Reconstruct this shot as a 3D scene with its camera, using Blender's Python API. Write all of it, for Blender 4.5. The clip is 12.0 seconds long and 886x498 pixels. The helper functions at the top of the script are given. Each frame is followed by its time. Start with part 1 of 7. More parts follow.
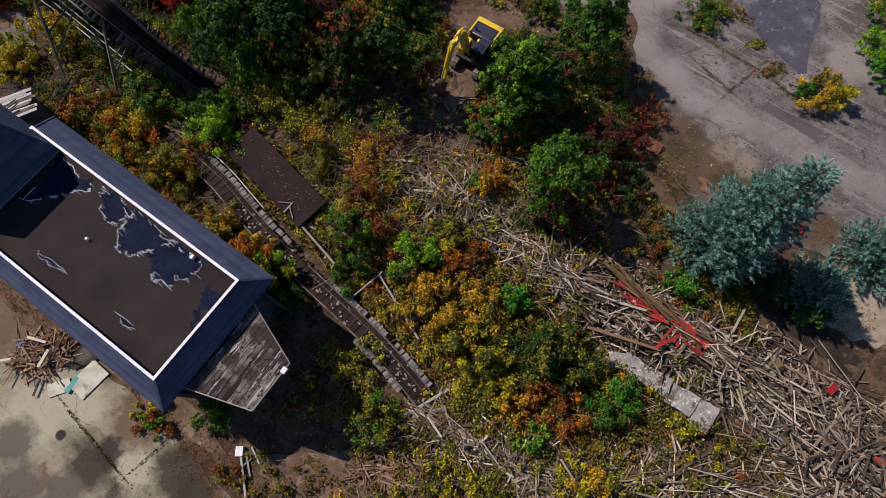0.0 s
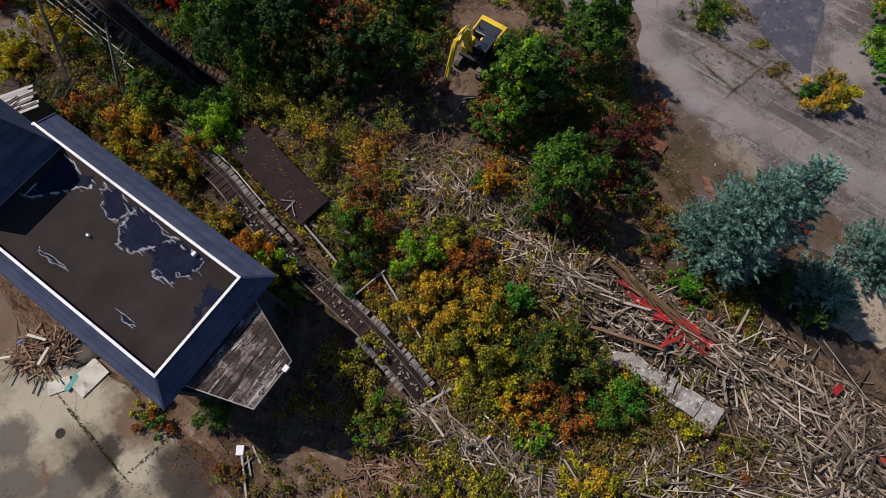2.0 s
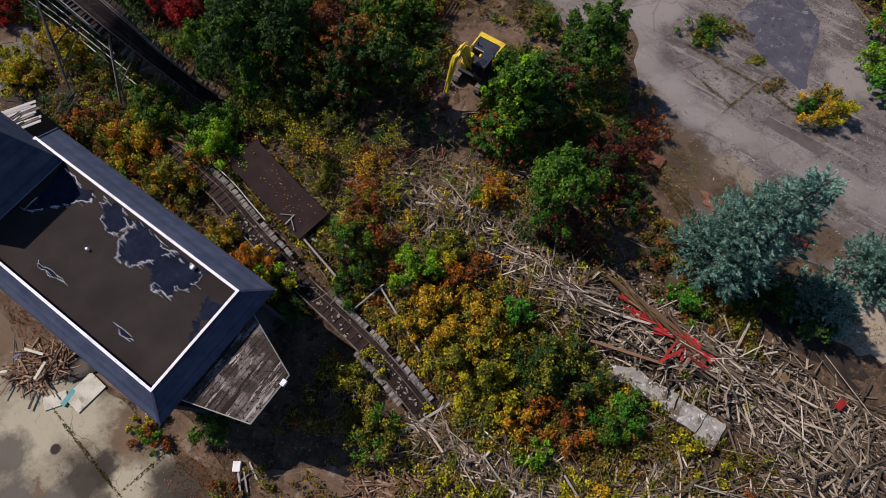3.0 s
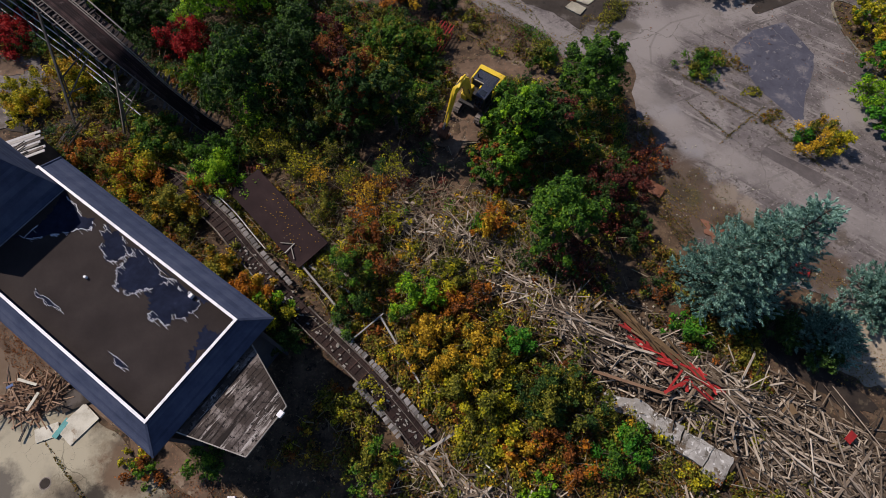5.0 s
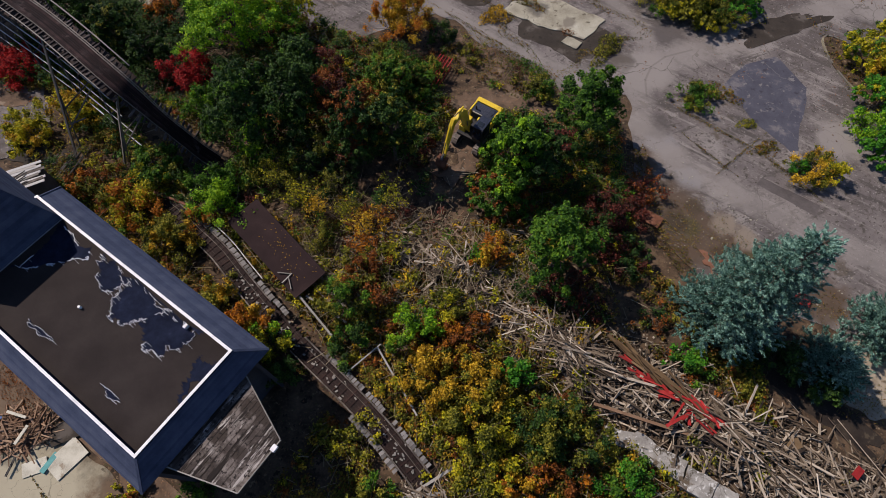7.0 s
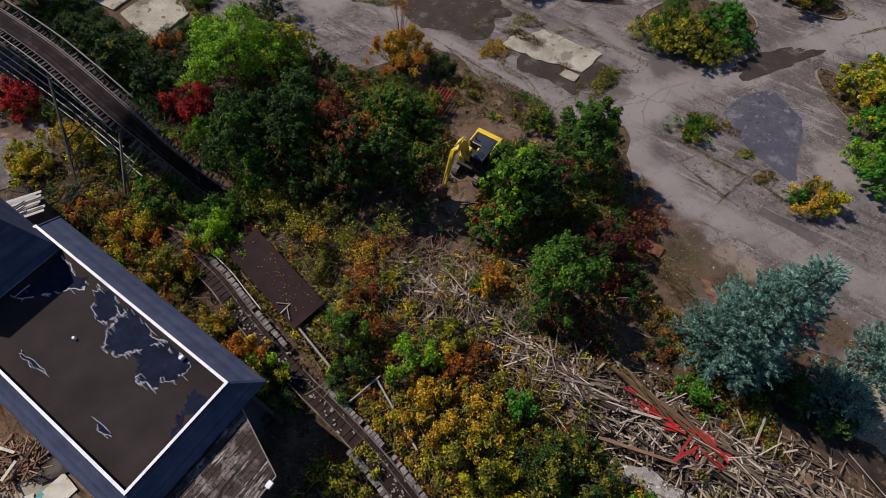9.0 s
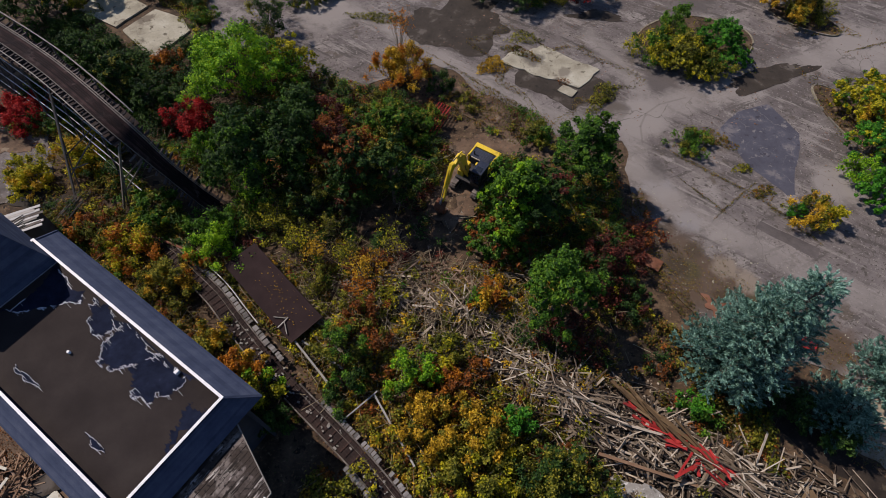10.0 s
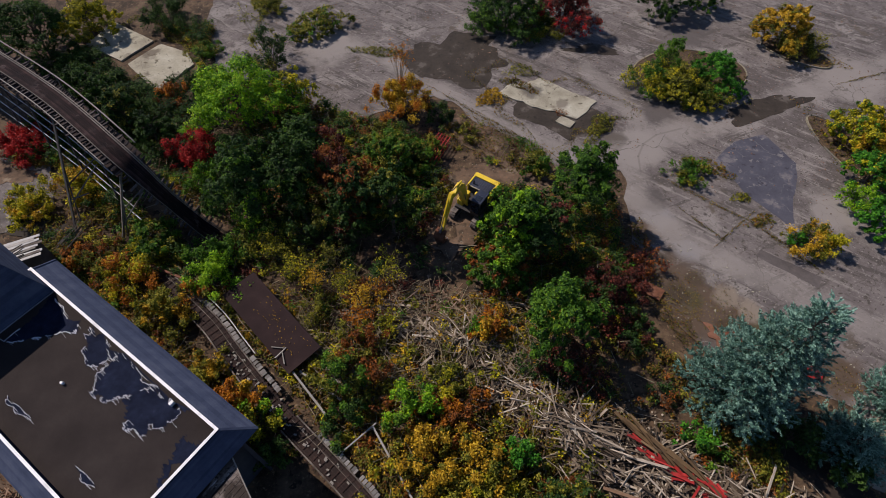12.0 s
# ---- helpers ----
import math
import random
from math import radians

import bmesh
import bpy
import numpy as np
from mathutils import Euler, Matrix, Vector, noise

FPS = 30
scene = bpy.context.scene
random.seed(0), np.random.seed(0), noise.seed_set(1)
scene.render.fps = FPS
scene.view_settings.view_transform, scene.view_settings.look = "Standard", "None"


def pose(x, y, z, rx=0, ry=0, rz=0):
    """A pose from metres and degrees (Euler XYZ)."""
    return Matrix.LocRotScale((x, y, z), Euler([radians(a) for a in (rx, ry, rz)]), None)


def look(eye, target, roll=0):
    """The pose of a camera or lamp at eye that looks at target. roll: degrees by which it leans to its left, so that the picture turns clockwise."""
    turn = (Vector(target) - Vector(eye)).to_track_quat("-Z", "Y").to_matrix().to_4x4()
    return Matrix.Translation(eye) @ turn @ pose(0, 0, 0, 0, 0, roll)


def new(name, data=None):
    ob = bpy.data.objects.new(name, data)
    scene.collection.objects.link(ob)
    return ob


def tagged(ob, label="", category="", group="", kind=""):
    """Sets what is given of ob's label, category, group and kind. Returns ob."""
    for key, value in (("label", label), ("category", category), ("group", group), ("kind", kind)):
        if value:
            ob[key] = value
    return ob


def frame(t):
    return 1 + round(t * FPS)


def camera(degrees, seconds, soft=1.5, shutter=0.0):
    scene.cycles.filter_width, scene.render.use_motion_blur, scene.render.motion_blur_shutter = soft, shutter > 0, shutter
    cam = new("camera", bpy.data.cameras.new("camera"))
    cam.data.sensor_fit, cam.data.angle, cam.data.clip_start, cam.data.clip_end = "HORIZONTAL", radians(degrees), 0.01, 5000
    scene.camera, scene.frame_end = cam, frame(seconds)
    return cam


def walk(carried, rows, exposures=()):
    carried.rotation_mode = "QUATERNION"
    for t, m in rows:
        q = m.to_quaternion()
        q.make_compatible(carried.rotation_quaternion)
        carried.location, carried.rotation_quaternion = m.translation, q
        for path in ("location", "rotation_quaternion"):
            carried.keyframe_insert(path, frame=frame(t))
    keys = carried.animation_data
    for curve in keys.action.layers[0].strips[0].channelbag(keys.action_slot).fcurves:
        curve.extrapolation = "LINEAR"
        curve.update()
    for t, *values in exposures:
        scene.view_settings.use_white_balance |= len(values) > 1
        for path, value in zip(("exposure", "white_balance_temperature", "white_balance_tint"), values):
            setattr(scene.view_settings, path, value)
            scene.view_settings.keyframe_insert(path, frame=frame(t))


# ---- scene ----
from mathutils import geometry
# Camera: a drone above a derelict amusement park, tilting up slowly.
ROWS = [
    (0, 0.001, 0.002, 42.005, 17.999, 0, 0),
    (0.5, -0.028, -0.086, 41.997, 18.007, 0.109, 0.069),
    (1, -0.147, -0.248, 41.883, 18.07, 0.062, 0.16),
    (1.5, -0.189, -0.264, 41.802, 17.889, 0.027, 0.184),
    (2, -0.205, -0.217, 41.708, 18.256, -0.051, 0.185),
    (2.5, -0.134, -0.284, 41.623, 19.115, -0.033, 0.195),
    (3, -0.078, -0.394, 41.632, 19.995, 0.025, 0.194),
    (5, -0.081, -0.465, 41.387, 23.265, 0.058, 0.239),
    (5.5, -0.133, -0.481, 41.255, 24.078, -0.027, 0.226),
    (6, -0.067, -0.462, 41.239, 24.825, -0.02, 0.202),
    (6.5, -0.03, -0.38, 41.237, 25.565, -0.073, 0.238),
    (7, -0.005, -0.353, 41.274, 26.389, -0.067, 0.269),
    (9, -0.094, -0.337, 40.958, 29.725, -0.113, 0.175),
    (9.5, -0.028, -0.381, 40.898, 30.525, -0.139, 0.172),
    (10, 0.065, -0.424, 40.785, 31.415, -0.082, 0.174),
    (10.5, 0.051, -0.466, 40.686, 32.341, -0.087, 0.118),
    (11, 0.059, -0.488, 40.572, 33.26, -0.075, 0.073),
    (11.5, 0.091, -0.459, 40.558, 34.046, -0.044, 0.052),
    (12, 0.056, -0.491, 40.55, 34.723, -0.06, 0.077),
]
cam = camera(78.99, 12.0, soft=0.8)
walk(cam, [(t, pose(x, y, z, rx, ry, rz)) for t, x, y, z, rx, ry, rz in ROWS], exposures=[(0.0, -0.03, 6500, 18), (7.0, -0.05, 6500, 18), (12.0, -0.09, 6500, 18)])

# Light: clear autumn sky, sun from the upper left of the plan.
SUN_TO = Vector((0.835, -0.55, 0)).normalized()
SUN_ELEV = radians(47.5)
world = bpy.data.worlds.new("sky")
scene.world = world
world.use_nodes = True
sky = world.node_tree.nodes.new("ShaderNodeTexSky")
sky.sky_type = "NISHITA"
sky.sun_disc = False
sky.ozone_density = 5.0
sky.dust_density = 0.3
sky.sun_elevation = SUN_ELEV
sky.sun_rotation = math.atan2(-SUN_TO.x, -SUN_TO.y)
background = world.node_tree.nodes["Background"]
background.inputs["Strength"].default_value = 0.1
world.node_tree.links.new(sky.outputs["Color"], background.inputs["Color"])
sun_data = bpy.data.lights.new("sun", "SUN")
sun_data.energy = 4.95
sun_data.angle = radians(0.5)
sun_data.color = (1.0, 0.915, 0.8)
sun = new("sun", sun_data)
sun.matrix_world = look((-60, 45, 80), Vector((-60, 45, 80)) + SUN_TO * math.cos(SUN_ELEV) - Vector((0, 0, math.sin(SUN_ELEV))))

rng = np.random.default_rng(7)


# ---- materials ----
def mat(name, stops, scale=2.0, fine=30.0, rough=0.85, bump=0.3, metal=0.0, vary="", amount=0.5, spec=0.3, world_space=True, stretch=None, cracks=None, stains=None, spots=(), lanes=()):
    """Two scales of noise over a colour ramp. vary: 'object' or 'island' adds a random shade per piece."""
    m = bpy.data.materials.new(name)
    m.use_nodes = True
    nt = m.node_tree
    bsdf = nt.nodes["Principled BSDF"]
    bsdf.inputs["Roughness"].default_value = rough
    bsdf.inputs["Metallic"].default_value = metal
    bsdf.inputs["Specular IOR Level"].default_value = spec
    if world_space:
        src = nt.nodes.new("ShaderNodeNewGeometry").outputs["Position"]
    else:
        src = nt.nodes.new("ShaderNodeTexCoord").outputs["Object"]
    if stretch:
        mapping = nt.nodes.new("ShaderNodeMapping")
        mapping.inputs["Scale"].default_value = stretch
        nt.links.new(src, mapping.inputs["Vector"])
        src = mapping.outputs["Vector"]

    def noise_node(s, detail, roughness=0.6):
        n = nt.nodes.new("ShaderNodeTexNoise")
        n.inputs["Scale"].default_value = s
        n.inputs["Detail"].default_value = detail
        n.inputs["Roughness"].default_value = roughness
        nt.links.new(src, n.inputs["Vector"])
        return n.outputs["Fac"]

    big = noise_node(scale, 4)
    small = noise_node(fine, 3, 0.7)
    mix = nt.nodes.new("ShaderNodeMath")
    mix.operation = "MULTIPLY_ADD"
    nt.links.new(small, mix.inputs[0])
    mix.inputs[1].default_value = 0.45
    add = nt.nodes.new("ShaderNodeMath")
    add.operation = "MULTIPLY_ADD"
    nt.links.new(big, add.inputs[0])
    add.inputs[1].default_value = 1.5
    add.inputs[2].default_value = -0.475
    nt.links.new(add.outputs[0], mix.inputs[2])
    value = mix.outputs[0]
    if vary:
        if vary == "object":
            rnd = nt.nodes.new("ShaderNodeObjectInfo").outputs["Random"]
        else:
            rnd = nt.nodes.new("ShaderNodeNewGeometry").outputs["Random Per Island"]
        blend = nt.nodes.new("ShaderNodeMix")
        blend.inputs["Factor"].default_value = amount
        nt.links.new(value, blend.inputs["A"])
        nt.links.new(rnd, blend.inputs["B"])
        value = blend.outputs["Result"]
    ramp = nt.nodes.new("ShaderNodeValToRGB")
    while len(ramp.color_ramp.elements) < len(stops):
        ramp.color_ramp.elements.new(0.5)
    for e, (p, c) in zip(ramp.color_ramp.elements, stops):
        e.position = p
        e.color = (*c, 1)
    nt.links.new(value, ramp.inputs["Fac"])
    colour = ramp.outputs["Color"]
    if stains:
        # (scale, threshold, softness, colour): blotches with a shape of their own
        for s_scale, s_at, s_soft, s_col, *s_turn in stains:
            n_out = noise_node(s_scale, 5, 0.62)
            if s_turn:
                mp = nt.nodes.new("ShaderNodeMapping")
                mp.vector_type = "TEXTURE"
                mp.inputs["Rotation"].default_value = (0, 0, radians(s_turn[0]))
                mp.inputs["Scale"].default_value = (7, 1, 1)
                nt.links.new(src, mp.inputs["Vector"])
                nt.links.new(mp.outputs["Vector"], n_out.node.inputs["Vector"])
            fac = n_out
            rg = nt.nodes.new("ShaderNodeMapRange")
            rg.inputs["From Min"].default_value = s_at
            rg.inputs["From Max"].default_value = s_at + s_soft
            nt.links.new(fac, rg.inputs["Value"])
            mx = nt.nodes.new("ShaderNodeMix")
            mx.data_type = "RGBA"
            nt.links.new(rg.outputs["Result"], mx.inputs["Factor"])
            nt.links.new(colour, mx.inputs["A"])
            mx.inputs["B"].default_value = (*s_col, 1)
            colour = mx.outputs["Result"]
    for p_x, p_y, p_r, p_col in spots:
        # one soft blotch round a place
        away = nt.nodes.new("ShaderNodeVectorMath")
        away.operation = "DISTANCE"
        away.inputs[1].default_value = (p_x, p_y, 0.03)
        nt.links.new(src, away.inputs[0])
        wob = nt.nodes.new("ShaderNodeMath")
        wob.operation = "MULTIPLY_ADD"
        wob.inputs[1].default_value = p_r * 1.3
        nt.links.new(noise_node(1.6 / p_r, 5, 0.65), wob.inputs[0])
        nt.links.new(away.outputs["Value"], wob.inputs[2])
        rg = nt.nodes.new("ShaderNodeMapRange")
        rg.inputs["From Min"].default_value = p_r * 1.7
        rg.inputs["From Max"].default_value = p_r * 1.25
        rg.inputs["To Max"].default_value = 0.9
        nt.links.new(wob.outputs[0], rg.inputs["Value"])
        mx = nt.nodes.new("ShaderNodeMix")
        mx.data_type = "RGBA"
        nt.links.new(rg.outputs["Result"], mx.inputs["Factor"])
        nt.links.new(colour, mx.inputs["A"])
        mx.inputs["B"].default_value = (*p_col, 1)
        colour = mx.outputs["Result"]
    for l_x0, l_y0, l_x1, l_y1, l_w, l_col, l_amount in lanes:
        # a worn strip between two places
        l_a, l_d = Vector((l_x0, l_y0, 0.03)), Vector((l_x1 - l_x0, l_y1 - l_y0, 0))
        rel = nt.nodes.new("ShaderNodeVectorMath")
        rel.operation = "SUBTRACT"
        rel.inputs[1].default_value = l_a
        nt.links.new(src, rel.inputs[0])
        dot = nt.nodes.new("ShaderNodeVectorMath")
        dot.operation = "DOT_PRODUCT"
        dot.inputs[1].default_value = l_d / l_d.length_squared
        nt.links.new(rel.outputs[0], dot.inputs[0])
        cl = nt.nodes.new("ShaderNodeClamp")
        nt.links.new(dot.outputs["Value"], cl.inputs["Value"])
        foot = nt.nodes.new("ShaderNodeVectorMath")
        foot.operation = "SCALE"
        foot.inputs[0].default_value = l_d
        nt.links.new(cl.outputs[0], foot.inputs["Scale"])
        away = nt.nodes.new("ShaderNodeVectorMath")
        away.operation = "DISTANCE"
        nt.links.new(rel.outputs[0], away.inputs[0])
        nt.links.new(foot.outputs[0], away.inputs[1])
        wob = nt.nodes.new("ShaderNodeMath")
        wob.operation = "MULTIPLY_ADD"
        wob.inputs[1].default_value = l_w * 1.6
        nt.links.new(noise_node(0.9 / l_w, 6, 0.7), wob.inputs[0])
        nt.links.new(away.outputs["Value"], wob.inputs[2])
        rg = nt.nodes.new("ShaderNodeMapRange")
        rg.inputs["From Min"].default_value = l_w * 2.0
        rg.inputs["From Max"].default_value = l_w * 1.3
        rg.inputs["To Max"].default_value = l_amount
        nt.links.new(wob.outputs[0], rg.inputs["Value"])
        mx = nt.nodes.new("ShaderNodeMix")
        mx.data_type = "RGBA"
        nt.links.new(rg.outputs["Result"], mx.inputs["Factor"])
        nt.links.new(colour, mx.inputs["A"])
        mx.inputs["B"].default_value = (*l_col, 1)
        colour = mx.outputs["Result"]
    if cracks:
        # (cells per metre, width, colour): wandering cracks
        for c_scale, c_width, c_col in cracks:
            wob = nt.nodes.new("ShaderNodeTexNoise")
            wob.inputs["Scale"].default_value = c_scale * 3
            wob.inputs["Detail"].default_value = 4
            nt.links.new(src, wob.inputs["Vector"])
            shift = nt.nodes.new("ShaderNodeVectorMath")
            shift.operation = "MULTIPLY_ADD"
            shift.inputs[1].default_value = (0.7 / c_scale * 0.5,) * 3
            nt.links.new(wob.outputs["Color"], shift.inputs[0])
            nt.links.new(src, shift.inputs[2])
            vor = nt.nodes.new("ShaderNodeTexVoronoi")
            vor.feature = "DISTANCE_TO_EDGE"
            vor.inputs["Scale"].default_value = c_scale
            nt.links.new(shift.outputs[0], vor.inputs["Vector"])
            rg = nt.nodes.new("ShaderNodeMapRange")
            rg.inputs["From Min"].default_value = c_width
            rg.inputs["From Max"].default_value = c_width * 2.2
            rg.inputs["To Min"].default_value = 0.5
            rg.inputs["To Max"].default_value = 0.0
            nt.links.new(vor.outputs["Distance"], rg.inputs["Value"])
            gate = nt.nodes.new("ShaderNodeMapRange")
            gate.inputs["From Min"].default_value = 0.47
            gate.inputs["From Max"].default_value = 0.55
            nt.links.new(noise_node(c_scale * 0.9, 2), gate.inputs["Value"])
            cut = nt.nodes.new("ShaderNodeMath")
            cut.operation = "MULTIPLY"
            nt.links.new(rg.outputs["Result"], cut.inputs[0])
            nt.links.new(gate.outputs["Result"], cut.inputs[1])
            rg = cut
            mx = nt.nodes.new("ShaderNodeMix")
            mx.data_type = "RGBA"
            nt.links.new(rg.outputs[0], mx.inputs["Factor"])
            nt.links.new(colour, mx.inputs["A"])
            mx.inputs["B"].default_value = (*c_col, 1)
            colour = mx.outputs["Result"]
    nt.links.new(colour, bsdf.inputs["Base Color"])
    if bump:
        b = nt.nodes.new("ShaderNodeBump")
        b.inputs["Strength"].default_value = bump
        b.inputs["Distance"].default_value = 0.05
        nt.links.new(mix.outputs[0], b.inputs["Height"])
        nt.links.new(b.outputs["Normal"], bsdf.inputs["Normal"])
    return m


def leaf_mat(name, colours, scale=0.5):
    """Leaves: colour by leaf and by patch, a little light comes through."""
    m = bpy.data.materials.new(name)
    m.use_nodes = True
    nt = m.node_tree
    bsdf = nt.nodes["Principled BSDF"]
    bsdf.inputs["Roughness"].default_value = 0.62
    bsdf.inputs["Specular IOR Level"].default_value = 0.25
    geo = nt.nodes.new("ShaderNodeNewGeometry")
    n = nt.nodes.new("ShaderNodeTexNoise")
    n.inputs["Scale"].default_value = scale
    n.inputs["Detail"].default_value = 3
    nt.links.new(geo.outputs["Position"], n.inputs["Vector"])
    a = nt.nodes.new("ShaderNodeMath")
    a.operation = "MULTIPLY_ADD"
    a.inputs[1].default_value = 1.5
    a.inputs[2].default_value = -0.62
    nt.links.new(n.outputs["Fac"], a.inputs[0])
    b = nt.nodes.new("ShaderNodeMath")
    b.operation = "MULTIPLY_ADD"
    b.inputs[1].default_value = 0.86
    nt.links.new(geo.outputs["Random Per Island"], b.inputs[0])
    nt.links.new(a.outputs[0], b.inputs[2])
    ramp = nt.nodes.new("ShaderNodeValToRGB")
    while len(ramp.color_ramp.elements) < len(colours):
        ramp.color_ramp.elements.new(0.5)
    for i, (e, c) in enumerate(zip(ramp.color_ramp.elements, colours)):
        e.position = i / (len(colours) - 1)
        e.color = (*c, 1)
    nt.links.new(b.outputs[0], ramp.inputs["Fac"])
    nt.links.new(ramp.outputs["Color"], bsdf.inputs["Base Color"])
    tr = nt.nodes.new("ShaderNodeBsdfTranslucent")
    nt.links.new(ramp.outputs["Color"], tr.inputs["Color"])
    mx = nt.nodes.new("ShaderNodeMixShader")
    mx.inputs[0].default_value = 0.3
    nt.links.new(bsdf.outputs[0], mx.inputs[1])
    nt.links.new(tr.outputs[0], mx.inputs[2])
    nt.links.new(mx.outputs[0], nt.nodes["Material Output"].inputs["Surface"])
    return m


EARTH = mat("earth", [(0.15, (0.016, 0.011, 0.007)), (0.4, (0.046, 0.03, 0.018)), (0.6, (0.08, 0.052, 0.031)), (0.8, (0.12, 0.08, 0.049)), (0.95, (0.04, 0.042, 0.016))], 0.6, 5, 0.95, 0.9, stains=[(2.2, 0.6, 0.05, (0.16, 0.115, 0.07)), (1.4, 0.58, 0.05, (0.018, 0.013, 0.009)), (3.5, 0.62, 0.04, (0.06, 0.06, 0.02)), (5.0, 0.6, 0.05, (0.13, 0.07, 0.035))])
SOIL = mat("bare_soil", [(0.2, (0.065, 0.042, 0.027)), (0.6, (0.125, 0.083, 0.055)), (0.9, (0.19, 0.135, 0.092))], 0.5, 6, 0.95, 0.6, stains=[(0.6, 0.58, 0.06, (0.2, 0.155, 0.11)), (0.35, 0.58, 0.06, (0.05, 0.037, 0.026)), (1.5, 0.56, 0.06, (0.06, 0.042, 0.027)), (4.0, 0.6, 0.05, (0.16, 0.09, 0.05))])
WORN, TYRE, DUST = (0.215, 0.194, 0.178), (0.07, 0.06, 0.053), (0.078, 0.052, 0.034)
LANES = [(*a, *b, w, WORN, 0.55) for line, w in (
    (((-16, 62), (-6, 55), (-0.4, 49.6), (4.4, 45.6), (8.8, 42.4), (12.6, 39.6)), 1.5),
    (((12.6, 39.6), (19.5, 39.5), (25.3, 43), (32, 45), (41.7, 49.6), (54, 55)), 1.9),
    (((19.5, 39), (18.8, 34), (21.2, 30), (26, 26), (40, 17)), 1.6),
    (((17, 54), (21, 46), (22, 40)), 1.3)) for a, b in zip(line[:-1], line[1:])]
LANES += [(*a, *b, w, TYRE, 0.3) for line, w in (
    (((20.2, 37.2), (20.4, 39.4), (21.3, 41.2), (23, 42.6), (26, 43.6)), 0.12), (((0.6, 47.6), (5, 44.2), (11, 39.4)), 0.3), (((18.6, 44.6), (19.6, 42), (18.4, 40.4)), 0.35), (((9, 55.2), (16, 52), (21, 47.6)), 0.3)) for a, b in zip(line[:-1], line[1:])]
ASPHALT = mat("old_asphalt", [(0.1, (0.066, 0.056, 0.054)), (0.4, (0.114, 0.099, 0.094)), (0.7, (0.155, 0.136, 0.127)), (0.95, (0.205, 0.182, 0.166))], 0.3, 3, 0.92, 0.4, stains=[(0.09, 0.53, 0.06, (0.088, 0.075, 0.07)), (0.22, 0.57, 0.07, (0.2, 0.18, 0.167)), (0.35, 0.6, 0.05, (0.09, 0.074, 0.06)), (0.8, 0.58, 0.06, (0.068, 0.059, 0.052)), (1.2, 0.55, 0.1, (0.2, 0.18, 0.166), -35), (1.0, 0.56, 0.07, (0.07, 0.061, 0.056), -35), (1.3, 0.58, 0.07, (0.078, 0.068, 0.062), 25), (2.5, 0.6, 0.05, (0.05, 0.043, 0.035)), (4.0, 0.6, 0.06, (0.22, 0.2, 0.185)), (6.0, 0.6, 0.05, (0.055, 0.047, 0.04))], cracks=[(0.13, 0.003, (0.05, 0.043, 0.034)), (0.4, 0.0035, (0.075, 0.065, 0.055))], lanes=LANES, spots=[(21, 41, 3.0, WORN), (48, 51.5, 4.5, WORN), (-14, 58, 4.0, WORN), (38, 32, 3.0, WORN), (20.5, 31.5, 1.8, (0.19, 0.18, 0.18)), (22.5, 27.5, 1.5, (0.19, 0.18, 0.18)), (20.5, 24.5, 3, DUST), (23.5, 21, 3.4, DUST), (27, 18.6, 2.8, DUST), (31, 15.8, 2.6, DUST), (19, 29.5, 1.6, DUST), (19.5, 20, 2.6, DUST), (24.6, 22.6, 1.3, (0.19, 0.155, 0.12)), (21.4, 22.4, 1.2, (0.06, 0.05, 0.024)), (26.6, 19.4, 1.1, (0.06, 0.05, 0.024)), (20.5, 33.5, 1.8, (0.075, 0.066, 0.062)), (24, 46, 2.4, (0.08, 0.07, 0.066)), (34, 36, 2.0, (0.08, 0.07, 0.066)), (31, 62, 4.0, (0.08, 0.07, 0.066)), (18.2, 41.8, 1.5, (0.085, 0.072, 0.06)), (20.3, 22.8, 1.3, (0.045, 0.032, 0.02)), (23.8, 19.6, 1.2, (0.05, 0.034, 0.02)), (22.3, 24.4, 1.0, (0.06, 0.043, 0.028)), (26.2, 21.2, 1.3, (0.2, 0.165, 0.13)), (19.6, 26.4, 1.1, (0.055, 0.042, 0.028)), (28.5, 17.2, 1.2, (0.06, 0.042, 0.025))])
PATCH = mat("dark_asphalt", [(0.2, (0.045, 0.045, 0.06)), (0.7, (0.07, 0.07, 0.088)), (1, (0.13, 0.125, 0.135))], 0.5, 7, 0.85, 0.15, stains=[(0.5, 0.56, 0.1, (0.13, 0.12, 0.125)), (1.2, 0.6, 0.05, (0.15, 0.14, 0.14)), (0.8, 0.6, 0.06, (0.035, 0.034, 0.045))], cracks=[(0.3, 0.006, (0.16, 0.15, 0.145))])
MUD = mat("damp_mud", [(0.2, (0.022, 0.017, 0.013)), (0.6, (0.038, 0.03, 0.023)), (1, (0.075, 0.061, 0.047))], 0.5, 6, 0.9, 0.2, stains=[(0.5, 0.57, 0.08, (0.085, 0.072, 0.062)), (1.6, 0.6, 0.06, (0.02, 0.016, 0.012))])
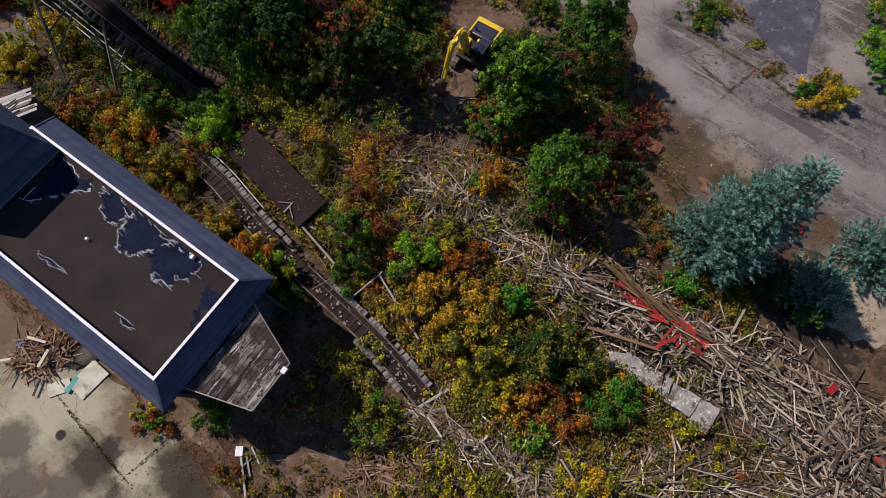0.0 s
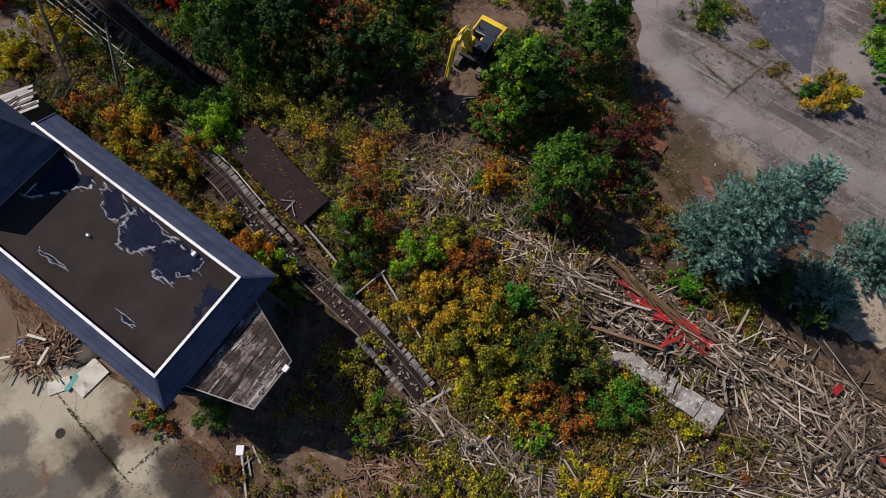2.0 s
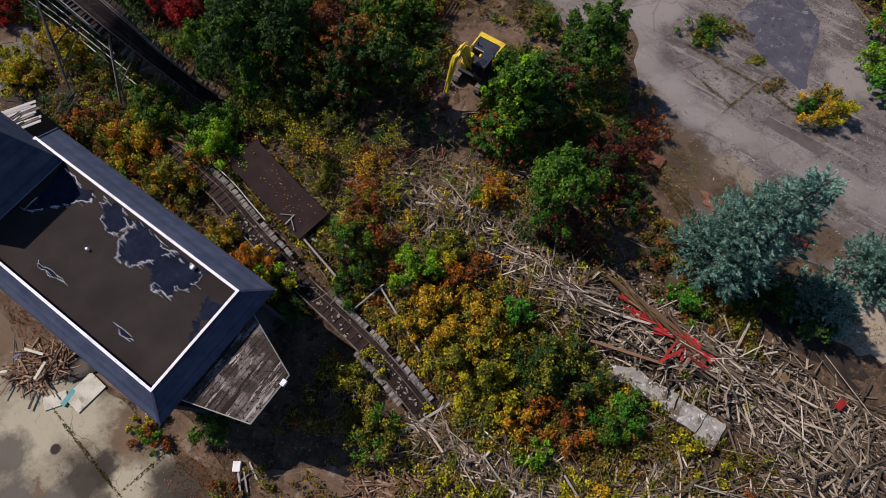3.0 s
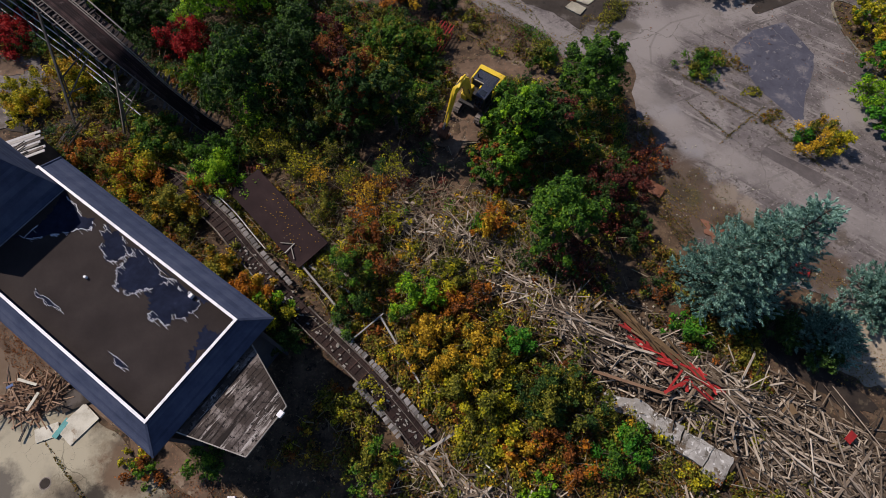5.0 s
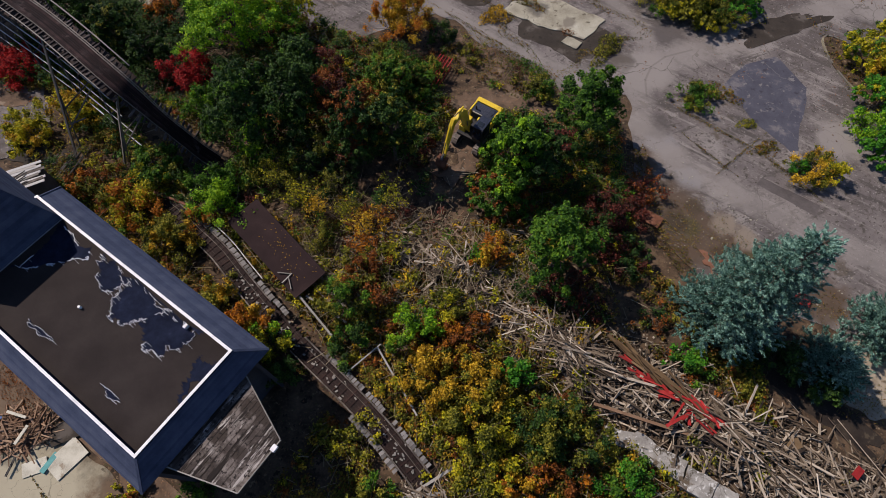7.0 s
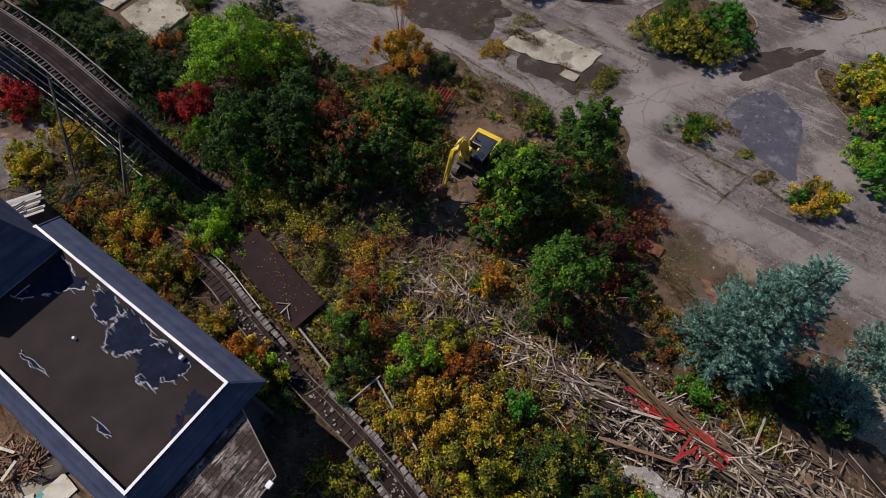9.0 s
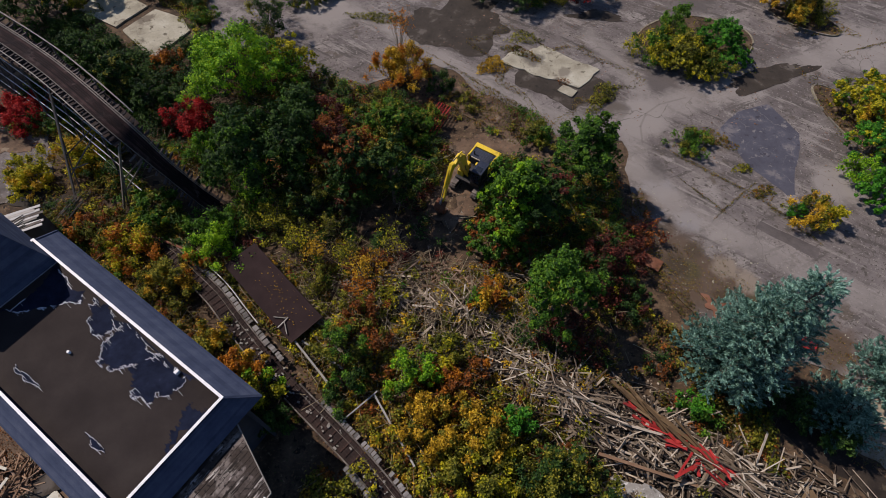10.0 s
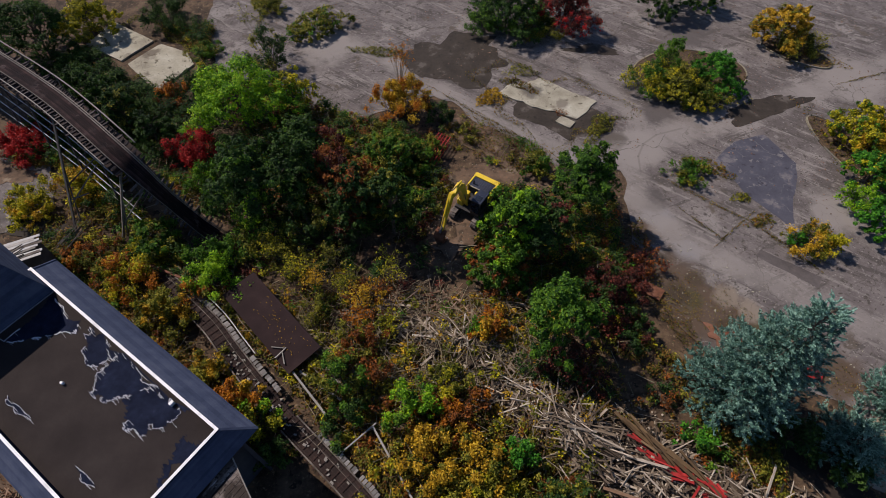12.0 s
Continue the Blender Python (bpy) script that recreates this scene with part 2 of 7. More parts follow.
CONCRETE = mat("concrete", [(0.05, (0.1, 0.08, 0.055)), (0.4, (0.19, 0.165, 0.115)), (0.75, (0.285, 0.258, 0.185)), (1, (0.37, 0.345, 0.26))], 0.3, 7, 0.9, 0.2, stains=[(0.2, 0.53, 0.09, (0.04, 0.036, 0.028)), (0.3, 0.56, 0.08, (0.13, 0.088, 0.055)), (0.13, 0.55, 0.06, (0.13, 0.12, 0.105)), (1.4, 0.6, 0.05, (0.09, 0.075, 0.05))], cracks=[(0.2, 0.004, (0.035, 0.03, 0.02)), (0.6, 0.003, (0.06, 0.05, 0.035))], spots=[(-30.5, 0.8, 3.4, (0.34, 0.31, 0.225)), (-27, 1.5, 2.2, (0.34, 0.31, 0.225)), (-22.3, -3.1, 1.6, (0.34, 0.31, 0.225)), (-33.1, 7.8, 3, (0.12, 0.08, 0.05)), (-22.5, 0.4, 2.4, (0.12, 0.08, 0.05)), (-24.7, 4.5, 1.8, (0.12, 0.08, 0.05)), (-25.6, -2.7, 2, (0.03, 0.024, 0.018)), (-24.4, -2, 1.2, (0.03, 0.024, 0.018)), (-18.8, -3.3, 2.5, (0.03, 0.024, 0.018)), (-17.6, -5, 1.8, (0.03, 0.024, 0.018)), (-31.6, -1.2, 1.9, (0.085, 0.075, 0.062)), (-27.2, -4.9, 1.8, (0.085, 0.075, 0.062)), (-30.6, -4.4, 2, (0.085, 0.075, 0.062))])
PALE = mat("pale_concrete", [(0.1, (0.17, 0.15, 0.11)), (0.5, (0.29, 0.27, 0.205)), (0.9, (0.42, 0.4, 0.325))], 0.4, 8, 0.9, 0.3, stains=[(0.35, 0.56, 0.08, (0.14, 0.12, 0.09)), (1.2, 0.6, 0.05, (0.1, 0.085, 0.06))], cracks=[(0.4, 0.006, (0.1, 0.09, 0.07))], spots=[(10.3, 49.6, 1.3, (0.11, 0.1, 0.085)), (13.4, 47.4, 0.9, (0.16, 0.14, 0.11))])
WOOD = mat("weathered_wood", [(0.0, (0.018, 0.012, 0.008)), (0.35, (0.07, 0.05, 0.034)), (0.65, (0.19, 0.148, 0.106)), (1, (0.47, 0.4, 0.315))], 1.5, 20, 0.9, 0.3, vary="island", amount=0.8)
WOOD_PIECE = mat("weathered_board", [(0.0, (0.024, 0.016, 0.01)), (0.35, (0.1, 0.073, 0.048)), (0.65, (0.22, 0.172, 0.124)), (1, (0.6, 0.53, 0.43))], 1.5, 20, 0.9, 0.3, vary="object", amount=0.8)
BROWN_WOOD = mat("brown_wood", [(0.0, (0.05, 0.026, 0.016)), (0.5, (0.17, 0.1, 0.06)), (1, (0.4, 0.28, 0.19))], 1.5, 20, 0.9, 0.3, vary="object", amount=0.75)
GREY_WOOD = mat("grey_board", [(0.0, (0.11, 0.1, 0.09)), (0.5, (0.24, 0.225, 0.2)), (1, (0.42, 0.4, 0.37))], 1.5, 20, 0.9, 0.3, vary="object", amount=0.6)
RED_PAINT = mat("red_paint", [(0.0, (0.07, 0.008, 0.007)), (0.5, (0.27, 0.016, 0.014)), (1, (0.46, 0.045, 0.038))], 2.5, 14, 0.6, 0.2, vary="object", amount=0.5)
RUST = mat("rusty_steel", [(0.1, (0.06, 0.025, 0.015)), (0.6, (0.16, 0.065, 0.035)), (1, (0.25, 0.13, 0.09))], 2, 20, 0.8, 0.3, metal=0.2)
SHINGLE = mat("grey_shingles", [(0.1, (0.027, 0.036, 0.066)), (0.5, (0.044, 0.056, 0.094)), (0.9, (0.068, 0.08, 0.118))], 0.6, 14, 0.9, 0.4, spec=0.15)
MEMBRANE = mat("roof_membrane", [(0.1, (0.017, 0.013, 0.012)), (0.5, (0.025, 0.0195, 0.018)), (0.9, (0.036, 0.029, 0.026))], 0.35, 12, 0.85, 0.1, spec=0.12)
TORN = mat("torn_underlay", [(0.2, (0.006, 0.008, 0.017)), (0.7, (0.012, 0.016, 0.034)), (1, (0.027, 0.034, 0.06))], 1.5, 18, 0.9, 0.2, spec=0.06)
WHITE = mat("white_paint", [(0.1, (0.5, 0.5, 0.51)), (0.5, (0.72, 0.72, 0.73)), (1, (0.8, 0.8, 0.8))], 1, 20, 0.6, 0.1)
WALL = mat("wall_paint", [(0.1, (0.016, 0.018, 0.026)), (0.6, (0.03, 0.033, 0.045)), (1, (0.05, 0.055, 0.07))], 0.6, 12, 0.8, 0.1)
TIN = mat("brown_sheet_metal", [(0.1, (0.013, 0.0068, 0.0072)), (0.6, (0.021, 0.0115, 0.0118)), (1, (0.034, 0.02, 0.019))], 0.5, 10, 0.8, 0.1, spec=0.12)
YELLOW = mat("yellow_paint", [(0.05, (0.3, 0.19, 0.03)), (0.35, (0.62, 0.43, 0.02)), (1, (0.72, 0.52, 0.03))], 2, 15, 0.45, 0.1, spec=0.5)
BLACK = mat("black_rubber", [(0.2, (0.012, 0.012, 0.013)), (0.8, (0.04, 0.037, 0.035))], 3, 20, 0.7, 0.2)
STEEL = mat("dusty_steel", [(0.2, (0.09, 0.075, 0.065)), (0.8, (0.22, 0.19, 0.17))], 3, 20, 0.6, 0.2, metal=0.3)
GLASS = mat("dark_glass", [(0.2, (0.012, 0.014, 0.018)), (0.8, (0.02, 0.024, 0.03))], 3, 20, 0.08, 0.0, spec=0.6)
BARK = mat("bark", [(0.1, (0.04, 0.03, 0.024)), (0.6, (0.1, 0.08, 0.062)), (1, (0.17, 0.145, 0.12))], 3, 20, 0.95, 0.5)
TWIG = mat("dry_stems", [(0.0, (0.08, 0.06, 0.035)), (0.6, (0.2, 0.16, 0.1)), (1, (0.34, 0.29, 0.2))], 1, 15, 0.9, 0.2, vary="island", amount=0.6)
TEAL = mat("teal_paint", [(0.1, (0.05, 0.2, 0.2)), (0.9, (0.1, 0.34, 0.33))], 2, 20, 0.6, 0.1)

LEAF = {
    "lime": leaf_mat("lime_leaves", [(0.03, 0.09, 0.003), (0.12, 0.3, 0.006), (0.32, 0.5, 0.012)]),
    "green": leaf_mat("green_leaves", [(0.01, 0.04, 0.003), (0.04, 0.12, 0.007), (0.13, 0.25, 0.012)]),
    "vivid": leaf_mat("vivid_leaves", [(0.01, 0.055, 0.004), (0.028, 0.155, 0.009), (0.1, 0.3, 0.014)]),
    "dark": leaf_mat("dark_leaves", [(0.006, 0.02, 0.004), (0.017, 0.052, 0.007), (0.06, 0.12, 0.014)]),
    "olive": leaf_mat("olive_leaves", [(0.022, 0.03, 0.003), (0.1, 0.112, 0.008), (0.3, 0.27, 0.025)]),
    "gold": leaf_mat("golden_leaves", [(0.09, 0.055, 0.003), (0.36, 0.21, 0.006), (0.68, 0.44, 0.03)]),
    "yellow": leaf_mat("yellow_green_leaves", [(0.05, 0.07, 0.004), (0.24, 0.24, 0.006), (0.6, 0.5, 0.014)]),
    "orange": leaf_mat("orange_leaves", [(0.09, 0.035, 0.004), (0.33, 0.105, 0.006), (0.55, 0.22, 0.011)]),
    "red": leaf_mat("red_leaves", [(0.09, 0.004, 0.005), (0.3, 0.011, 0.012), (0.5, 0.03, 0.022)]),
    "maroon": leaf_mat("maroon_leaves", [(0.015, 0.007, 0.005), (0.07, 0.018, 0.012), (0.18, 0.04, 0.022)]),
    "rust": leaf_mat("rusty_leaves", [(0.035, 0.016, 0.004), (0.16, 0.05, 0.009), (0.34, 0.11, 0.016)]),
    "spruce": leaf_mat("blue_spruce_needles", [(0.022, 0.06, 0.046), (0.09, 0.2, 0.155), (0.27, 0.45, 0.365)], 0.8),
    "weeds": leaf_mat("weed_leaves", [(0.03, 0.016, 0.005), (0.045, 0.05, 0.006), (0.13, 0.13, 0.011), (0.15, 0.055, 0.012), (0.27, 0.19, 0.025)], 0.25),
}
BROWN_ISLAND = mat("brown_scrap", [(0.0, (0.05, 0.026, 0.018)), (0.5, (0.16, 0.09, 0.06)), (1, (0.27, 0.18, 0.13))], 1.5, 20, 0.9, 0.3, vary="island", amount=0.6)


# ---- mesh helpers ----
def fast_mesh(name, verts, quads, material):
    """A mesh from numpy arrays of vertices (n, 3) and quads (m, 4)."""
    me = bpy.data.meshes.new(name)
    me.vertices.add(len(verts))
    me.vertices.foreach_set("co", np.ascontiguousarray(verts, dtype=np.float32).ravel())
    me.loops.add(len(quads) * 4)
    me.loops.foreach_set("vertex_index", np.ascontiguousarray(quads, dtype=np.int32).ravel())
    me.polygons.add(len(quads))
    me.polygons.foreach_set("loop_start", np.arange(0, len(quads) * 4, 4, dtype=np.int32))
    me.update()
    me.validate()
    me.shade_flat()
    me.materials.append(material)
    return me


def part(name, shape, material, parent, label="", at=None):
    """Links a bmesh or mesh as one object under parent (or at top level, with parent None)."""
    if isinstance(shape, bmesh.types.BMesh):
        me = bpy.data.meshes.new(name)
        shape.to_mesh(me)
        shape.free()
        me.materials.append(material)
    else:
        me = shape
    ob = new(name, me)
    if parent:
        ob.parent = parent
    if at is not None:
        ob.matrix_basis = at
    if label:
        ob["label"] = label
    return ob


def thing(name, label, category, at=None, group="", kind=""):
    ob = new(name)
    ob.empty_display_size = 0.3
    if at is not None:
        ob.matrix_world = at
    return tagged(ob, label, category, group, kind)


def box(bm, sx, sy, sz, m=None, bevel=0.0):
    """A box of that size about its centre, added to bm."""
    g = bmesh.ops.create_cube(bm, size=1.0, matrix=(m or Matrix()) @ Matrix.Diagonal((sx, sy, sz, 1)))
    if bevel:
        edges = {e for v in g["verts"] for e in v.link_edges}
        bmesh.ops.bevel(bm, geom=list(edges), offset=bevel, segments=2, affect="EDGES", profile=0.6)
    return bm


def beam(bm, a, b, w, h):
    """A squared timber from a to b."""
    a, b = Vector(a), Vector(b)
    d = b - a
    m = Matrix.Translation((a + b) / 2) @ d.to_track_quat("X", "Z").to_matrix().to_4x4()
    return box(bm, d.length, w, h, m)


def prism(bm, outline, y0, y1):
    """An outline in x, z pulled from y0 to y1."""
    a = [bm.verts.new((x, y0, z)) for x, z in outline]
    b = [bm.verts.new((x, y1, z)) for x, z in outline]
    bm.faces.new(a[::-1])
    bm.faces.new(b)
    for i in range(len(a)):
        j = (i + 1) % len(a)
        bm.faces.new((a[i], a[j], b[j], b[i]))
    bmesh.ops.recalc_face_normals(bm, faces=bm.faces)
    return bm


def cylinder(bm, a, b, r0, r1=None, n=10):
    a, b = Vector(a), Vector(b)
    d = b - a
    m = Matrix.Translation((a + b) / 2) @ d.to_track_quat("Z", "Y").to_matrix().to_4x4()
    bmesh.ops.create_cone(bm, cap_ends=True, segments=n, radius1=r0, radius2=r0 if r1 is None else r1, depth=d.length, matrix=m)
    return bm


CUBE_V = np.array([(x, y, z) for x in (-0.5, 0.5) for y in (-0.5, 0.5) for z in (-0.5, 0.5)])
CUBE_Q = np.array([(0, 1, 3, 2), (4, 6, 7, 5), (0, 4, 5, 1), (2, 3, 7, 6), (0, 2, 6, 4), (1, 5, 7, 3)])


def boards(centres, yaw, pitch, roll, size):
    """Vertices and quads of many boards; size is (n, 3)."""
    n = len(centres)
    v = CUBE_V[None] * size[:, None, :]
    taper = 1 + 0.12 * rng.standard_normal((n, 8, 1))
    v = v * np.concatenate([np.ones((n, 8, 1)) + 0.03 * rng.standard_normal((n, 8, 1)), taper, np.ones((n, 8, 1))], 2)
    cr, sr = np.cos(roll)[:, None], np.sin(roll)[:, None]
    y, z = v[..., 1] * cr - v[..., 2] * sr, v[..., 1] * sr + v[..., 2] * cr
    cp, sp = np.cos(pitch)[:, None], np.sin(pitch)[:, None]
    x, z = v[..., 0] * cp - z * sp, v[..., 0] * sp + z * cp
    cy, sy = np.cos(yaw)[:, None], np.sin(yaw)[:, None]
    x, y = x * cy - y * sy, x * sy + y * cy
    out = np.stack([x, y, z], -1) + centres[:, None, :]
    quads = CUBE_Q[None] + 8 * np.arange(n)[:, None, None]
    return out.reshape(-1, 3), quads.reshape(-1, 4)


def leaves(centres, normals, length, width):
    """Vertices and quads of pointed leaves, folded a little along the middle."""
    n = len(centres)
    nrm = normals / (np.linalg.norm(normals, axis=1, keepdims=True) + 1e-9)
    ref = rng.standard_normal((n, 3))
    a = np.cross(nrm, ref)
    a /= np.linalg.norm(a, axis=1, keepdims=True) + 1e-9
    b = np.cross(nrm, a)
    l = (length * (0.7 + 0.6 * rng.random(n)))[:, None]
    w = (width * (0.7 + 0.6 * rng.random(n)))[:, None]
    lift = nrm * w * 0.25
    v = np.stack([centres - a * l / 2, centres + b * w / 2 + lift, centres + a * l / 2, centres - b * w / 2 + lift], 1)
    return v.reshape(-1, 3), (np.arange(n)[:, None] * 4 + np.arange(4)[None])


def ripple(d, freq, k=6):
    """Smooth noise over directions, about -1 to 1."""
    w = rng.standard_normal((k, 3)) * freq
    return np.sin(d @ w.T + rng.random(k) * 6.28).mean(1) * 1.8


def crown_lobes(h, r, low):
    """Centres and half axes of the overlapping boughs that make an uneven crown."""
    n = int(9 + 6 * r)
    lobes = [((0.0, 0.0, h * 0.48), (r * 0.52, r * 0.52, h * 0.4))]
    turn, p1, p2 = rng.random(3) * 6.28
    for i in range(n):
        a = turn + 2 * math.pi * (i * 1.618 % 1 + 0.08 * rng.random())
        reach = 1 + 0.16 * math.sin(2 * a + p1) + 0.13 * math.sin(3 * a + p2)
        q = r * rng.uniform(0.25, 0.95) * reach
        w = max(0.4, r * rng.uniform(0.17, 0.36))
        top = h * (1.04 - 0.5 * min(1.0, q / r) ** 2) * rng.uniform(0.6, 1.0)
        tall = max(0.7 * w, min(1.25 * w, top * 0.48))
        lobes.append(((q * math.cos(a), q * math.sin(a), max(top - tall, tall + h * low)), (w, w * rng.uniform(0.7, 1.3), tall)))
    return [(np.array(c), np.array(s)) for c, s in lobes]


def dome_leaves(lobes, count, size, part_of=None, grow=1.0):
    """Leaves in clusters over the boughs of a crown, with gaps between the clusters and a thinner fill inside."""
    share = np.array([s[0] * (s[0] + s[2]) for c, s in lobes])
    out_c, out_n = [], []
    for i, (centre, semi) in enumerate(lobes):
        n = int(count * share[i] / share.sum() * 1.3)
        m = max(5, int(5.5 * semi[0] * (semi[0] + semi[2])))
        d = rng.standard_normal((m, 3))
        d /= np.linalg.norm(d, axis=1, keepdims=True)
        d[:, 2] = np.where(d[:, 2] < -0.35, -d[:, 2], d[:, 2])
        far = grow * (0.9 + 0.16 * ripple(d, 2.2) + 0.24 * (rng.random(m) - 0.4))
        knot = centre + d * far[:, None] * semi
        knot_r = rng.uniform(0.2, 0.42, m) * (0.55 + 0.45 * min(1.6, semi[0]))
        which = rng.choice(m, n, p=knot_r ** 2 / (knot_r ** 2).sum())
        e = rng.standard_normal((n, 3))
        e /= np.linalg.norm(e, axis=1, keepdims=True)
        c = knot[which] + e * (knot_r[which] * rng.random(n) ** 0.45)[:, None] * np.array([1, 1, 0.7])
        inside = rng.random(n) < 0.22
        c[inside] = centre + (c[inside] - centre) * rng.uniform(0.5, 0.9, inside.sum())[:, None]
        ok = c[:, 2] > 0.03
        if part_of is not None:
            ok &= ripple(d, 3.0)[which] > part_of
        for j, (cj, sj) in enumerate(lobes):
            if j != i:
                ok &= (((c - cj) / sj) ** 2).sum(1) > 0.45
        nrm = 0.7 * d[which] + 0.55 * e + np.array([0, 0, 0.3]) + 0.35 * rng.standard_normal((n, 3))
        out_c.append(c[ok])
        out_n.append(nrm[ok])
    return leaves(np.concatenate(out_c), np.concatenate(out_n), size, size * 0.76)


def tuft_spots(h, r, n):
    """Centres and radii of the leafy tufts of an open, uneven shrub."""
    a = rng.random(n) * 2 * math.pi
    p1, p2 = rng.random(2) * 6.28
    q = 1.1 * np.sqrt(rng.random(n))
    wide = r * q * (1 + 0.22 * np.sin(2 * a + p1) + 0.2 * np.sin(3 * a + p2))
    top = h * (1 - 0.42 * q * q) * rng.uniform(0.45, 1.0, n)
    return np.stack([wide * np.cos(a), wide * np.sin(a), top], 1), rng.uniform(0.55, 1.25, n) * (0.17 + 0.055 * r)


def tuft_leaves(spots, radii, count, size):
    """Leaves gathered in tufts, with some strung down the twigs below."""
    share = radii ** 2
    which = rng.choice(len(spots), count, p=share / share.sum())
    d = rng.standard_normal((count, 3))
    c = spots[which] + d * radii[which][:, None] * np.array([0.62, 0.62, 0.7])
    hang = rng.random(count) < 0.22
    c[hang] *= rng.uniform(0.45, 1.0, hang.sum())[:, None]
    c[:, 2] = np.maximum(c[:, 2], 0.05 + 0.2 * rng.random(count))
    nrm = 0.35 * d + np.array([0, 0, 0.55]) + 0.5 * rng.standard_normal((count, 3))
    return leaves(c, nrm, size, size * 0.72)


def needle_sprays(spots, outward, per, length, width):
    """Short upswept shoots set with needles, one at each spot."""
    spots, outward = np.repeat(spots, per, 0), np.repeat(outward, per, 0)
    n = len(spots)
    lean = rng.standard_normal((n // per, 3)) * 0.35
    axis = outward * 0.75 + np.array([0, 0, 0.6]) + np.repeat(lean, per, 0)
    axis /= np.linalg.norm(axis, axis=1, keepdims=True)
    u = rng.random(n)
    reach = np.repeat(rng.uniform(0.35, 0.8, n // per), per)
    c = spots + axis * (u * reach)[:, None] + 0.05 * rng.standard_normal((n, 3))
    d = axis + 0.75 * rng.standard_normal((n, 3)) * (1.1 - 0.6 * u)[:, None]
    d /= np.linalg.norm(d, axis=1, keepdims=True)
    side = np.cross(d, rng.standard_normal((n, 3)))
    side /= np.linalg.norm(side, axis=1, keepdims=True) + 1e-9
    l = (length * rng.uniform(0.7, 1.3, n))[:, None] / 2
    w = (width * rng.uniform(0.7, 1.3, n))[:, None] / 2
    v = np.stack([c - d * l, c + side * w, c + d * l, c - side * w], 1)
    return v.reshape(-1, 3), (np.arange(n)[:, None] * 4 + np.arange(4)[None])


def leaf_clumps(spots, radii, count, length, width, up=0.55, shell=0.4):
    """Leaves on the outside of many clumps."""
    spots, radii = np.asarray(spots, float), np.asarray(radii, float)
    share = radii ** 2
    which = rng.choice(len(spots), count, p=share / share.sum())
    d = rng.standard_normal((count, 3))
    d /= np.linalg.norm(d, axis=1, keepdims=True)
    d[:, 2] = np.where(d[:, 2] < -0.3, -d[:, 2], d[:, 2])
    dist = radii[which] * (shell + (1.08 - shell) * rng.random(count))
    c = spots[which] + d * dist[:, None] * np.array([1, 1, 0.8])
    nrm = d + up * np.array([0, 0, 1.0]) + 0.42 * rng.standard_normal((count, 3))
    return leaves(c, nrm, length, width)


# ---- ground ----
def near(x, y, ax, ay, bx, by):
    """Distance of points from a segment."""
    dx, dy = bx - ax, by - ay
    s = np.clip(((x - ax) * dx + (y - ay) * dy) / (dx * dx + dy * dy), 0, 1)
    return np.hypot(x - ax - s * dx, y - ay - s * dy)


def ground_z(x, y):
    """Height of the ground: flat where it is paved, low ridges under the heaps of timber."""
    x, y = np.asarray(x, float), np.asarray(y, float)
    z = 0.0 * x
    z = z + 0.7 * np.exp(-(near(x, y, 9, 11, 20, 5.5) / 2.6) ** 2)
    z = z + 1.0 * np.exp(-(near(x, y, 20, 5.5, 32, -5) / 3.4) ** 2)
    z = z + 0.5 * np.exp(-(near(x, y, 1, 18, 9, 11) / 2.5) ** 2)
    z = z + 0.5 * np.exp(-(near(x, y, 0, -1, 9, -6) / 3.0) ** 2)
    wild = np.exp(-(np.maximum(near(x, y, -8, 24, 12, 2) - 8, 0) / 4) ** 2)
    return z + wild * 0.12 * (np.sin(x * 0.9 + 1.3 * np.sin(y * 0.5)) + np.sin(y * 1.1 + x * 0.4))


def gz(x, y):
    return float(ground_z(x, y))


steps = np.concatenate([np.array([-1500, -700, -350, -180, -110]), np.arange(-80, 80.1, 1.0), np.array([110, 180, 350, 700, 1500])])
gx, gy = np.meshgrid(steps, steps + 20, indexing="ij")
k = len(steps)
idx = np.arange(k * k).reshape(k, k)
quads = np.stack([idx[:-1, :-1], idx[1:, :-1], idx[1:, 1:], idx[:-1, 1:]], -1).reshape(-1, 4)
me = fast_mesh("ground", np.stack([gx, gy, ground_z(gx, gy) - 0.02], -1).reshape(-1, 3), quads, EARTH)
me.polygons.foreach_set("use_smooth", [True] * len(me.polygons))
tagged(new("ground", me), "brown earth with leaf litter and moss", "ground", kind="structure")


